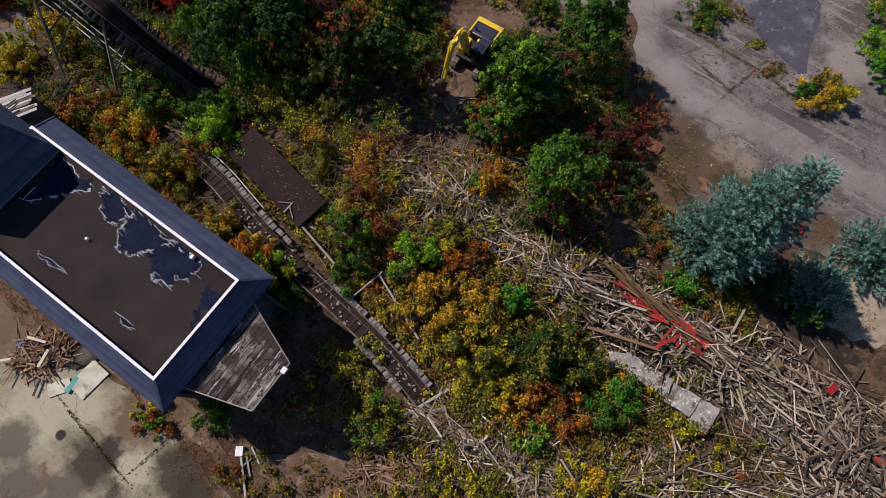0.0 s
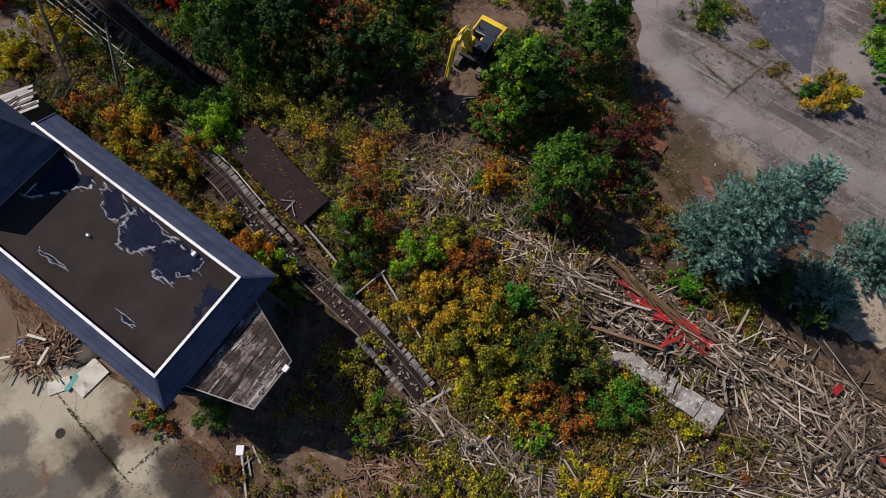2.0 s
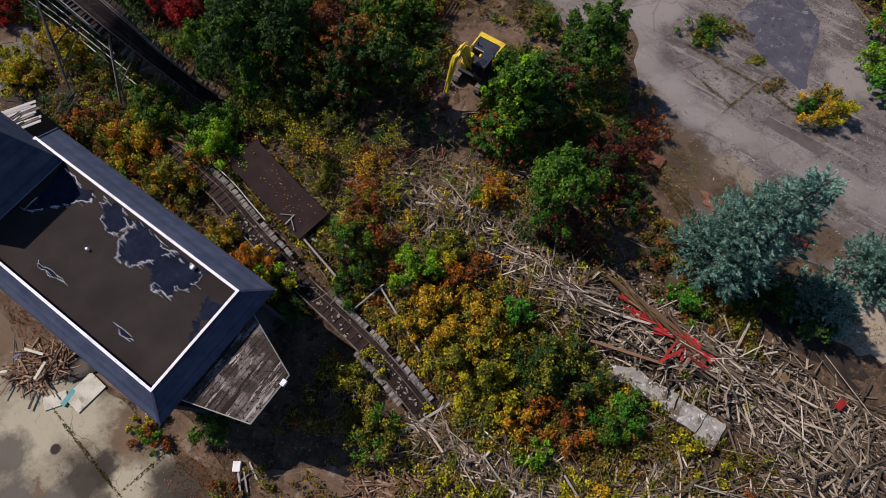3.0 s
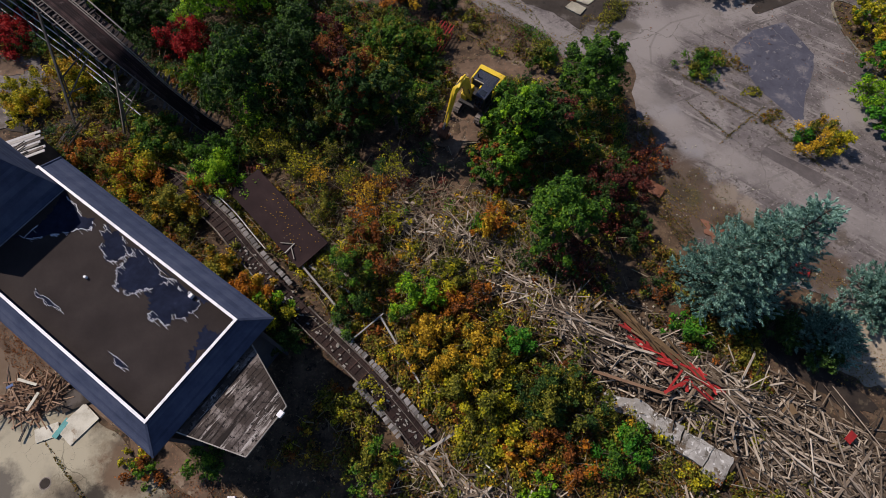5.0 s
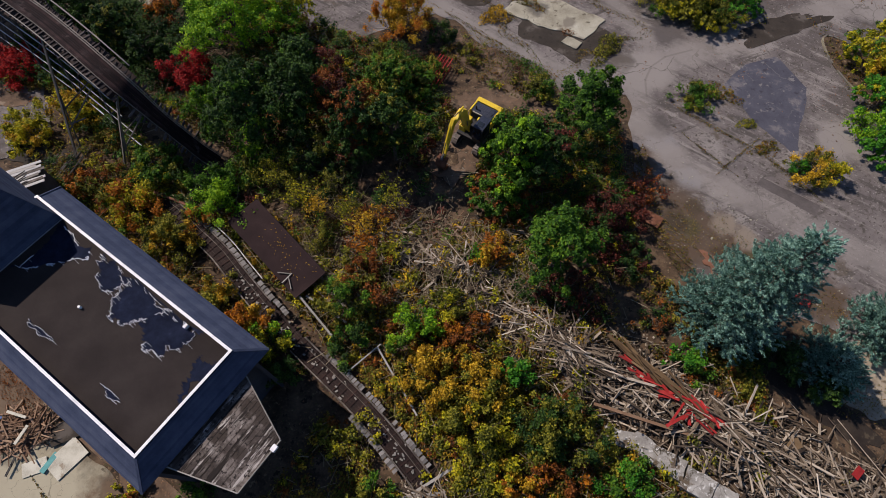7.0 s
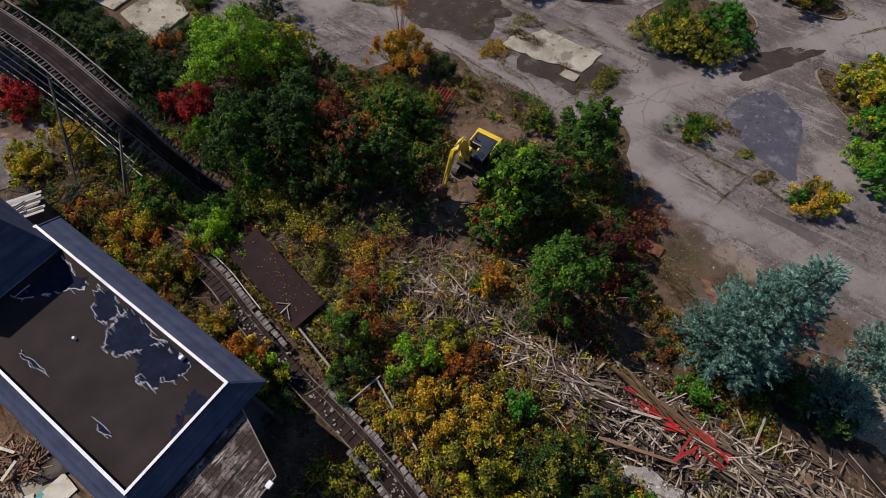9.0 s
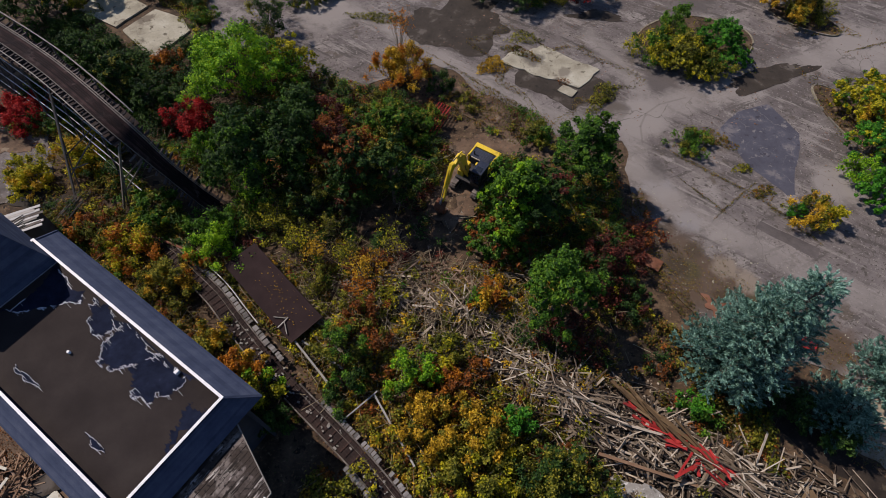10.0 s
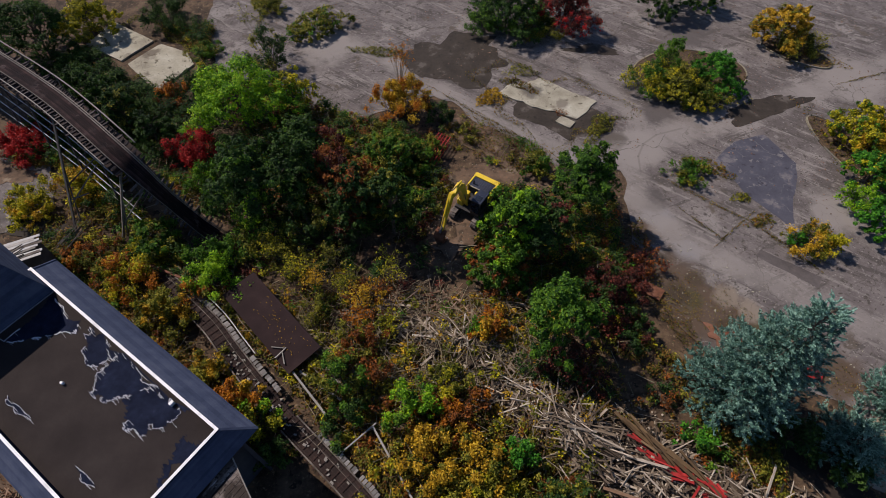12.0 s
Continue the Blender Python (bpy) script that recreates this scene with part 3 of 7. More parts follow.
def slab(name, corners, z0, z1, material, label, category, ragged=0.0, step=0.7, kind="structure", parent=None, seed=0):
    """A flat slab with the corners given; its edge wanders by ragged metres."""
    pts = []
    for i, (x0, y0) in enumerate(corners):
        x1, y1 = corners[(i + 1) % len(corners)]
        n = max(1, int(math.hypot(x1 - x0, y1 - y0) / step)) if ragged else 1
        for j in range(n):
            x, y = x0 + (x1 - x0) * j / n, y0 + (y1 - y0) * j / n
            if ragged:
                v = noise.noise_vector((x * 0.35, y * 0.35, seed)) * ragged + noise.noise_vector((x * 1.3, y * 1.3, seed + 5)) * ragged * 0.45
                x, y = x + v.x, y + v.y
            pts.append((x, y))
    bm = bmesh.new()
    flat = geometry.delaunay_2d_cdt([Vector(p) for p in pts], [], [list(range(len(pts)))], 1, 1e-4)
    cover = [bm.verts.new((p.x, p.y, z1)) for p in flat[0]]
    for face in flat[2]:
        try:
            f = bm.faces.new([cover[k] for k in face])
        except ValueError:
            continue
        f.normal_update()
        if f.normal.z < 0:
            f.normal_flip()
    turn = sum(pts[k - 1][0] * pts[k][1] - pts[k][0] * pts[k - 1][1] for k in range(len(pts)))
    top = [bm.verts.new((x, y, z1)) for x, y in pts]
    low = [bm.verts.new((x, y, z0)) for x, y in pts]
    for i in range(len(pts)):
        j = (i + 1) % len(pts)
        side = (top[j], top[i], low[i], low[j])
        bm.faces.new(side if turn > 0 else side[::-1])
    ob = part(name, bm, material, parent)
    return ob if parent else tagged(ob, label, category, kind=kind)


BLOBS = []


def blob(name, x, y, rx, ry, turn, z, material, label, category, wobble=0.3, thick=0.006, seed=0, kind="structure", n=64):
    """A flat patch with an uneven round outline."""
    BLOBS.append(name)
    z = z + 0.004 * (len(BLOBS) % 9)
    bm = bmesh.new()
    top, low = [], []
    ct, st = math.cos(radians(turn)), math.sin(radians(turn))
    for i in range(n):
        a = 2 * math.pi * i / n
        k = 1 + wobble * (noise.noise((math.cos(a) * 1.2, math.sin(a) * 1.2, seed * 3.1)) * 1.3 + 0.6 * noise.noise((math.cos(a) * 4, math.sin(a) * 4, seed * 3.1 + 9)))
        u, v = rx * k * math.cos(a), ry * k * math.sin(a)
        px, py = x + u * ct - v * st, y + u * st + v * ct
        top.append(bm.verts.new((px, py, z)))
        low.append(bm.verts.new((px, py, z - thick)))
    mid = bm.verts.new((x, y, z))
    for i in range(n):
        j = (i + 1) % n
        bm.faces.new((top[i], top[j], mid))
        bm.faces.new((top[j], top[i], low[i], low[j]))
    bmesh.ops.recalc_face_normals(bm, faces=bm.faces)
    return tagged(part(name, bm, material, None), label, category, kind=kind)


LOT = [(-31, 130), (-31, 70), (-30.5, 62.5), (-27.5, 54.5), (-22.5, 51), (-15, 47), (-10, 44.8), (-5, 47), (-1, 49.4), (4, 44.5), (8.2, 41.2), (11.2, 38), (18.3, 37.5), (18.2, 30), (17.6, 24), (21.5, 17.5), (32, 12.5), (42, 6), (130, 0), (130, 130)]
slab("asphalt_lot", LOT, -0.3, 0.03, ASPHALT, "cracked and bleached grey asphalt lot", "pavement", ragged=0.8)
slab("concrete_apron", [(-37, 13), (-30, 7.0), (-22.5, 1.2), (-17.5, -2.6), (-14, -7), (-20, -30), (-80, -30), (-80, 13)], -0.3, 0.03, CONCRETE, "stained concrete apron beside the building", "pavement", ragged=0.5, seed=3)


# ---- the derelict building ----
BASE = Matrix.Translation((-13.15, 8.7, 0)) @ Matrix.Rotation(radians(-35.2), 4, "Z")
RIM, EAVE, LEN, WID = 8.7, 7.05, 19.2, 7.46


def slope_courses(root, name, label, a, b, c, d, rows, lap=0.03):
    """A roof slope between the eave a-b and the upper edge d-c, with its overlapping shingle courses as parts."""
    a, b, c, d = (Vector(p) for p in (a, b, c, d))
    n = (b - a).cross(d - a).normalized()
    bm = bmesh.new()
    bm.faces.new([bm.verts.new(p - n * 0.02) for p in (a, b, c, d)])
    slope = part(name, bm, SHINGLE, root, label)
    for i in range(rows):
        s, e = i / rows, min(1.0, (i + 1.15) / rows)
        bm = bmesh.new()
        v = [bm.verts.new(p) for p in (a.lerp(d, s) + n * lap, b.lerp(c, s) + n * lap, b.lerp(c, e) + n * 0.004, a.lerp(d, e) + n * 0.004)]
        bm.faces.new(v)
        w = [bm.verts.new(a.lerp(d, s)), bm.verts.new(b.lerp(c, s))]
        bm.faces.new((w[0], w[1], v[1], v[0]))
        part("shingle_course", bm, SHINGLE_ROW, slope)
    return slope


def building():
    root = thing("derelict_building", "derelict building with a torn brown flat roof and grey shingle slopes", "building", BASE)
    ou, ov = 1.15, 1.55
    far = -LEN - 12
    # walls
    for name, c, s in (("wall", (-9.2, 0.35, EAVE / 2), (LEN + 1.2, 0.25, EAVE)), ("wall", (-9.2, -WID - 0.35, EAVE / 2), (LEN + 1.2, 0.25, EAVE)),
                       ("wall", (0.28, -WID / 2, EAVE / 2), (0.25, WID + 0.45, EAVE)), ("wall", (-LEN - 0.2, -WID / 2, EAVE / 2), (0.25, WID + 0.45, EAVE))):
        part(name, box(bmesh.new(), *s, Matrix.Translation(c)), WALL, root, "dark weathered wall")
    # sloping skirt of shingles
    e = [(ou, ov, EAVE), (-LEN - ou, ov, EAVE), (-LEN - ou, -WID - ov, EAVE), (ou, -WID - ov, EAVE)]
    r = [(0, 0, RIM), (-LEN, 0, RIM), (-LEN, -WID, RIM), (0, -WID, RIM)]
    for i in range(4):
        j = (i + 1) % 4
        slope_courses(root, "roof_slope", "slope of weathered grey shingles", e[i], e[j], r[j], r[i], 12)
    for i in range(4):
        part("hip_cap", beam(bmesh.new(), Vector(e[i]) + Vector((0, 0, 0.03)), Vector(r[i]) + Vector((0, 0, 0.03)), 0.16, 0.05), SHINGLE, root)
    bm = bmesh.new()
    box(bm, LEN + 2 * ou, WID + 2 * ov, 0.08, Matrix.Translation((-LEN / 2, -WID / 2, EAVE - 0.06)))
    part("soffit", bm, WALL, root)
    # flat roof, sunk behind the rim
    bm = bmesh.new()
    box(bm, LEN - 0.1, WID - 0.1, 0.2, Matrix.Translation((-LEN / 2, -WID / 2, RIM - 0.55)))
    part("flat_roof", bm, MEMBRANE, root, "brown roofing felt, worn and torn")
    for c, s in (((-LEN / 2, 0.02, RIM - 0.2), (LEN + 0.2, 0.16, 0.5)), ((-LEN / 2, -WID - 0.02, RIM - 0.2), (LEN + 0.2, 0.16, 0.5)),
                 ((0.02, -WID / 2, RIM - 0.2), (0.16, WID - 0.13, 0.5)), ((-LEN - 0.02, -WID / 2, RIM - 0.2), (0.16, WID - 0.13, 0.5))):
        bm = box(bmesh.new(), *s, Matrix.Translation(c))
        part("parapet", bm, TORN, root)
        part("coping", box(bmesh.new(), s[0] + 0.02, s[1] + 0.02, 0.05, Matrix.Translation((c[0], c[1], RIM + 0.08)), 0.01), WHITE, root, "white metal coping")
    # torn places: felt gone, its edge curled up in a pale ragged line
    zt = RIM - 0.446
    torn = (([(-12.3, -0.3), (-11.2, -1.6), (-10.1, -2.1), (-9.5, -1.5), (-9.3, -0.9), (-10.2, -0.25)], 0.2, 5, 0),
            ([(-9.2, -0.35), (-9.0, -1.3), (-8.5, -2.7), (-7.1, -2.85), (-6.4, -2.0), (-5.9, -1.3), (-5.2, -0.25)], 0.2, 5, 0),
            ([(-6.3, -1.1), (-6.2, -2.2), (-4.8, -3.05), (-3.7, -2.9), (-3.0, -1.8), (-2.8, -0.85), (-3.9, -0.25), (-5.4, -0.25)], 0.3, 5, 0),
            ([(-12.2, -0.12), (-12.2, -0.42), (-2.6, -0.42), (-2.6, -0.12)], 0.12, 3, 9),
            ([(-12.3, -6.0), (-10.9, -6.35), (-9.7, -6.05), (-10.9, -5.95)], 0.12, 4, 0),
            ([(-5.2, -6.05), (-4.2, -6.35), (-3.2, -6.1), (-4.2, -5.95)], 0.12, 4, 0),
            ([(-0.12, -0.9), (-0.12, -4.4), (-0.7, -3.6), (-1.3, -2.4), (-1.4, -1.2)], 0.2, 5, 9),
            ([(-16.6, -4.6), (-14.9, -3.4), (-14.1, -2.4), (-12.6, -1.1), (-13.2, -0.3), (-16.6, -0.3)], 0.14, 5, 1))
    for sd, (ring, rough, depth, bare) in enumerate(torn):
        ring = [Vector(p) for p in ring]
        for level in range(depth):
            finer = []
            for k, p in enumerate(ring):
                q = ring[(k + 1) % len(ring)]
                mid = p.lerp(q, 0.5 + 0.1 * rng.normal())
                side = Vector((q.y - p.y, p.x - q.x))
                finer += [p, mid + side * rough * rng.normal() * (0.9 if level else 0.5) + Vector((0.12 * rng.normal() * (level == depth - 1), 0))]
            ring = finer
        ring = [Vector((min(-0.1, max(-16.65, p.x)), min(-0.1, max(-WID + 0.1, p.y)))) for p in ring]
        bm = bmesh.new()
        flat = geometry.delaunay_2d_cdt(ring, [], [list(range(len(ring)))], 1, 1e-4)
        vs = [bm.verts.new((p.x, p.y, zt + 0.002 * sd)) for p in flat[0]]
        for face in flat[2]:
            f = bm.faces.new([vs[k] for k in face])
            f.normal_update()
            if f.normal.z < 0:
                f.normal_flip()
        part("torn_felt", bm, TORN, root, "dark bare patch where the felt is torn")
        if bare > 1:
            continue
        bm = bmesh.new()
        for k, p in enumerate(ring):
            q = ring[(k + 1) % len(ring)]
            if noise.noise((k * 0.07, sd * 3.3, 0)) < -0.1 or (p - q).length < 0.01 or p.y > -0.3 or (bare and p.x < -16):
                continue
            beam(bm, (p.x, p.y, zt + 0.025), (q.x, q.y, zt + 0.025 + 0.03 * rng.random()), rng.uniform(0.012, 0.035) * (1 + bare), 0.02)
            if rng.random() < 0.16:
                beam(bm, (p.x, p.y, zt + 0.03), (p.x + rng.uniform(0.15, 0.55), p.y - 0.06 * rng.random(), zt + 0.035), 0.014, 0.014)
        fringe = part("frayed_edge", bm, FRAY, root, "pale frayed felt edge")
        fringe["kind"] = "stuff"
    # steep roof of the taller end
    b0 = [(-16.75, 0.0, RIM - 0.5), (-27, 0.0, RIM - 0.5), (-27, -WID, RIM - 0.5), (-16.75, -WID, RIM - 0.5)]
    top = [(-18.3, -1.3, RIM + 4.6), (-25.7, -1.3, RIM + 4.6), (-25.7, -WID + 1.3, RIM + 4.6), (-18.3, -WID + 1.3, RIM + 4.6)]
    for i in range(4):
        j = (i + 1) % 4
        slope_courses(root, "tower_slope", "steep slope of grey shingles", b0[i], b0[j], top[j], top[i], 22, 0.014)
    part("flashing", beam(bmesh.new(), (-16.7, -0.1, RIM - 0.4), (-16.7, -WID + 0.1, RIM - 0.4), 0.06, 0.05), FLASHING, root, "thin pale metal flashing")
    part("tower_top", prism_uv([(p[0], p[1]) for p in top], RIM + 4.5, RIM + 4.62), SHINGLE, root)
    # bay roof of bare weathered boards at the end wall
    z0, z1 = 6.92, 6.72
    n = 15
    for i in range(n):
        s, s2 = i / n, (i + 0.93) / n
        u0, u1 = 0.45 + 5.05 * s, 0.45 + 5.05 * s2
        q0, q1 = max(0, (u0 - 0.9) / 4.6), max(0, (u1 - 0.9) / 4.6)
        va0, va1 = -0.5 - 1.7 * q0, -0.5 - 1.7 * q1
        vb0, vb1 = -7.3 + 1.5 * q0, -7.3 + 1.5 * q1
        zz0, zz1 = z0 + (z1 - z0) * s, z0 + (z1 - z0) * s2
        cuts = [0.0, rng.uniform(0.25, 0.45), rng.uniform(0.6, 0.8), 1.0]
        for c0, c1 in zip(cuts[:-1], cuts[1:]):
            bm = bmesh.new()
            lift = rng.uniform(0, 0.03)
            p = []
            for dz in (lift, lift - 0.06):
                p += [(u0, va0 + (vb0 - va0) * c0, zz0 + dz), (u1, va1 + (vb1 - va1) * c0, zz1 + dz), (u1, va1 + (vb1 - va1) * (c1 - 0.003), zz1 + dz), (u0, va0 + (vb0 - va0) * (c1 - 0.003), zz0 + dz)]
            v = [bm.verts.new(q) for q in p]
            for f in ((0, 1, 2, 3), (7, 6, 5, 4), (0, 4, 5, 1), (1, 5, 6, 2), (2, 6, 7, 3), (3, 7, 4, 0)):
                bm.faces.new([v[t] for t in f])
            part("roof_board", bm, BAY_WOOD, root)
    for a, b in (((0.5, -0.35, z0), (5.5, -2.17, z1)), ((0.5, -7.4, z0), (5.5, -5.83, z1)), ((5.53, -2.17, z1), (5.53, -5.83, z1))):
        part("edge_trim", beam(bmesh.new(), a, b, 0.07, 0.12), GREY_WOOD, root, "pale edge trim")
    for pv in (-2.2, -4.0, -5.7):
        part("bracket", beam(bmesh.new(), (0.45, pv, 4.6), (2.6, pv, z0 - 0.25), 0.14, 0.14), GREY_WOOD, root)
    part("downpipe_box", box(bmesh.new(), 0.32, 0.42, 0.25, Matrix.Translation((5.55, -2.75, z1 + 0.05)), 0.02), WHITE, root, "white box at the roof corner")
    part("vent_pipe", cylinder(bmesh.new(), (-10.2, -3.6, RIM - 0.5), (-10.2, -3.6, RIM - 0.2), 0.09), WHITE, root)
    part("vent_box", box(bmesh.new(), 0.22, 0.3, 0.3, Matrix.Translation((-3.6, -0.5, RIM - 0.3)), 0.02), WHITE, root)
    return root


def prism_uv(outline, z0, z1):
    bm = bmesh.new()
    a = [bm.verts.new((x, y, z0)) for x, y in outline]
    b = [bm.verts.new((x, y, z1)) for x, y in outline]
    bm.faces.new(a)
    bm.faces.new(b[::-1])
    for i in range(len(a)):
        j = (i + 1) % len(a)
        bm.faces.new((a[i], b[i], b[j], a[j]))
    bmesh.ops.recalc_face_normals(bm, faces=bm.faces)
    return bm


SHINGLE_ROW = mat("grey_shingle_row", [(0.1, (0.023, 0.031, 0.058)), (0.5, (0.043, 0.055, 0.093)), (0.9, (0.074, 0.086, 0.127))], 0.8, 9, 0.9, 0.5, spec=0.12, vary="object", amount=0.3)
FLASHING = mat("dull_flashing", [(0.1, (0.12, 0.12, 0.14)), (0.9, (0.25, 0.25, 0.28))], 2, 20, 0.5, 0.1)
FRAY = mat("frayed_felt", [(0.1, (0.28, 0.29, 0.33)), (0.9, (0.55, 0.56, 0.6))], 2, 20, 0.7, 0.1)
BAY_WOOD = mat("bay_boards", [(0.15, (0.018, 0.013, 0.011)), (0.4, (0.055, 0.043, 0.037)), (0.6, (0.15, 0.126, 0.112)), (0.85, (0.28, 0.255, 0.235))], 0.9, 6, 0.9, 0.5, vary="object", amount=0.14, stains=[(0.5, 0.5, 0.07, (0.035, 0.026, 0.021)), (2.4, 0.57, 0.05, (0.34, 0.31, 0.285), 55), (1.6, 0.55, 0.05, (0.014, 0.01, 0.008), 55), (5.0, 0.57, 0.04, (0.012, 0.009, 0.008))])
building()


# ---- trees and shrubs ----
def limbs(h, r, spots, trunk_r):
    """A tapered trunk with a limb to each clump of the crown."""
    bm = bmesh.new()
    top = Vector((0, 0, h * 0.62))
    cylinder(bm, (0, 0, -0.3), top, trunk_r, trunk_r * 0.45, 8)
    for s in spots[:16]:
        s = Vector(s)
        start = top * (0.35 + 0.55 * random.random())
        mid = start.lerp(s, 0.5) + Vector((0, 0, 0.08 * h))
        cylinder(bm, start, mid, trunk_r * 0.38, trunk_r * 0.24, 5)
        cylinder(bm, mid, s, trunk_r * 0.24, trunk_r * 0.1, 5)
    return bm


def tree(x, y, h, r, leaf, label, category="tree", name="tree", dense=1.0, size=0.23, low=0.02, extra="", loose=None):
    """A broad-leaved tree or shrub: trunk and limbs, and a crown of many leaves in uneven clumps."""
    root = thing(name, label, category, Matrix.Translation((x, y, gz(x, y))) @ Matrix.Rotation(random.random() * 6.28, 4, "Z"))
    count = int(dense * 58 * 2 * math.pi * r * (r + 0.4 * h) * (0.25 / size) ** 2)
    if loose is None:
        loose = r < 2.1 or (name == "shrub" and r < 3)
    if loose:
        spots, radii = tuft_spots(h, r, int(9 + 7 * r * r))
        bm = bmesh.new()
        for s in spots[:40]:
            s = Vector(s)
            mid = s * 0.5 + Vector((0, 0, 0.1 * h))
            cylinder(bm, (s.x * 0.1, s.y * 0.1, -0.1), mid, 0.03 + 0.004 * h, 0.02, 4)
            cylinder(bm, mid, s * 1.02, 0.02, 0.008, 4)
        part("trunk", bm, BARK, root, "many thin forking stems")
        main = rng.random(len(spots)) < (0.62 if extra else 1.1)
        main[0] = True
        main[1] = not extra
        v, q = tuft_leaves(spots[main], radii[main], int(count * 1.15 * main.mean()), size * 0.85)
        part("crown", fast_mesh("crown", v, q, LEAF[leaf]), LEAF[leaf], root)
        if extra:
            v, q = tuft_leaves(spots[~main], radii[~main], int(count * 1.15 * (1 - main.mean())), size * 0.85)
            part("turning_leaves", fast_mesh("turning_leaves", v, q, LEAF[extra]), LEAF[extra], root, "tufts of " + extra + " leaves")
        return root
    spots = []
    for i in range(int(6 + 3 * r)):
        a = rng.random() * 2 * math.pi
        q = math.sqrt(rng.random()) * 0.75
        spots.append((math.cos(a) * q * r, math.sin(a) * q * r, h * (0.45 + 0.4 * math.sqrt(1 - q * q) * rng.random())))
    part("trunk", limbs(h, r, sorted(spots, key=lambda s: -s[2]), 0.02 * h + 0.02), BARK, root)
    lobes = crown_lobes(h, r, low)
    v, q = dome_leaves(lobes, count, size)
    part("crown", fast_mesh("crown", v, q, LEAF[leaf]), LEAF[leaf], root)
    if extra:
        v, q = dome_leaves(lobes, int(count * 0.7), size, part_of=0.15, grow=1.04)
        part("turning_leaves", fast_mesh("turning_leaves", v, q, LEAF[extra]), LEAF[extra], root, "patches of " + extra + " leaves")
    return root


def bare_shrub(x, y, h, r, leaf, label):
    """A nearly leafless shrub: thin forking stems with a few dry leaves at their tips."""
    root = thing("bare_shrub", label, "shrub", Matrix.Translation((x, y, gz(x, y))), group="bare shrubs")
    tips = []
    for i in range(11):
        a = rng.random() * 6.28
        lean = rng.uniform(0.2, 1.0) * r
        bm = bmesh.new()
        top = Vector((math.cos(a) * lean, math.sin(a) * lean, h * rng.uniform(0.65, 1.0)))
        mid = top * 0.5 + Vector((0, 0, 0.12 * h))
        cylinder(bm, (0, 0, -0.1), mid, 0.03, 0.022, 5)
        cylinder(bm, mid, top, 0.022, 0.01, 5)
        for k in range(4):
            t = rng.uniform(0.25, 0.95)
            p = mid.lerp(top, t)
            q = p + Vector((rng.normal() * 0.3 * r, rng.normal() * 0.3 * r, rng.uniform(0.1, 0.35) * h))
            cylinder(bm, p, q, 0.013, 0.007, 4)
            tips.append(q)
        tips.append(top)
        part("stem", bm, TWIG, root)
    n = len(tips) * 7
    c = np.array([tips[i % len(tips)] for i in range(n)]) + rng.normal(size=(n, 3)) * 0.14
    v, q = leaves(c, np.tile([0.0, 0.0, 0.6], (n, 1)) + rng.normal(size=(n, 3)) * 0.5, 0.17, 0.12)
    part("leaves", fast_mesh("leaves", v, q, LEAF[leaf]), LEAF[leaf], root)
    return root


def spruce(x, y, h, r, label, lean=(0, 0)):
    """A conifer: straight trunk, drooping whorled branches, dense sprays of needles."""
    root = thing("spruce_tree", label, "tree", Matrix.Translation((x, y, gz(x, y))))
    part("trunk", cylinder(bmesh.new(), (0, 0, -0.3), (lean[0], lean[1], h), 0.2, 0.03, 10), BARK, root)
    bm = bmesh.new()
    spots, outward = [], []
    levels = int(h * 1.7)
    for i in range(levels):
        f = (i + 0.4) / levels
        z = 0.5 + (h - 0.6) * f
        reach = r * (1 - f) ** 0.75 * (0.72 + 0.5 * rng.random()) + 0.25
        k = int(6 + 5 * (1 - f))
        for j in range(k):
            a = 2 * math.pi * (j + rng.random() * 0.8) / k
            ln = reach * rng.uniform(0.7, 1.15)
            base = Vector((lean[0] * z / h, lean[1] * z / h, z))
            tip = base + Vector((math.cos(a) * ln, math.sin(a) * ln, -0.12 * ln + 0.15))
            cylinder(bm, base, tip, 0.035, 0.012, 4)
            m = max(2, int(ln / 0.42))
            for t in range(1, m + 1):
                c = base.lerp(tip, t / m)
                for side in (-1, 0, 1):
                    if side and rng.random() < 0.35:
                        continue
                    w = side * 0.34 * ln * (1.1 - t / m) * rng.uniform(0.5, 1.0)
                    spots.append((c.x - math.sin(a) * w, c.y + math.cos(a) * w, c.z + rng.normal() * 0.08 - abs(w) * 0.15))
                    outward.append((math.cos(a) - math.sin(a) * side * 0.8, math.sin(a) + math.cos(a) * side * 0.8, 0.0))
    part("branch", bm, BARK, root)["kind"] = "stuff"
    v, q = needle_sprays(np.array(spots), np.array(outward), 50, 0.2, 0.07)
    part("needles", fast_mesh("needles", v, q, LEAF["spruce"]), LEAF["spruce"], root, "blue-green needles")
    return root


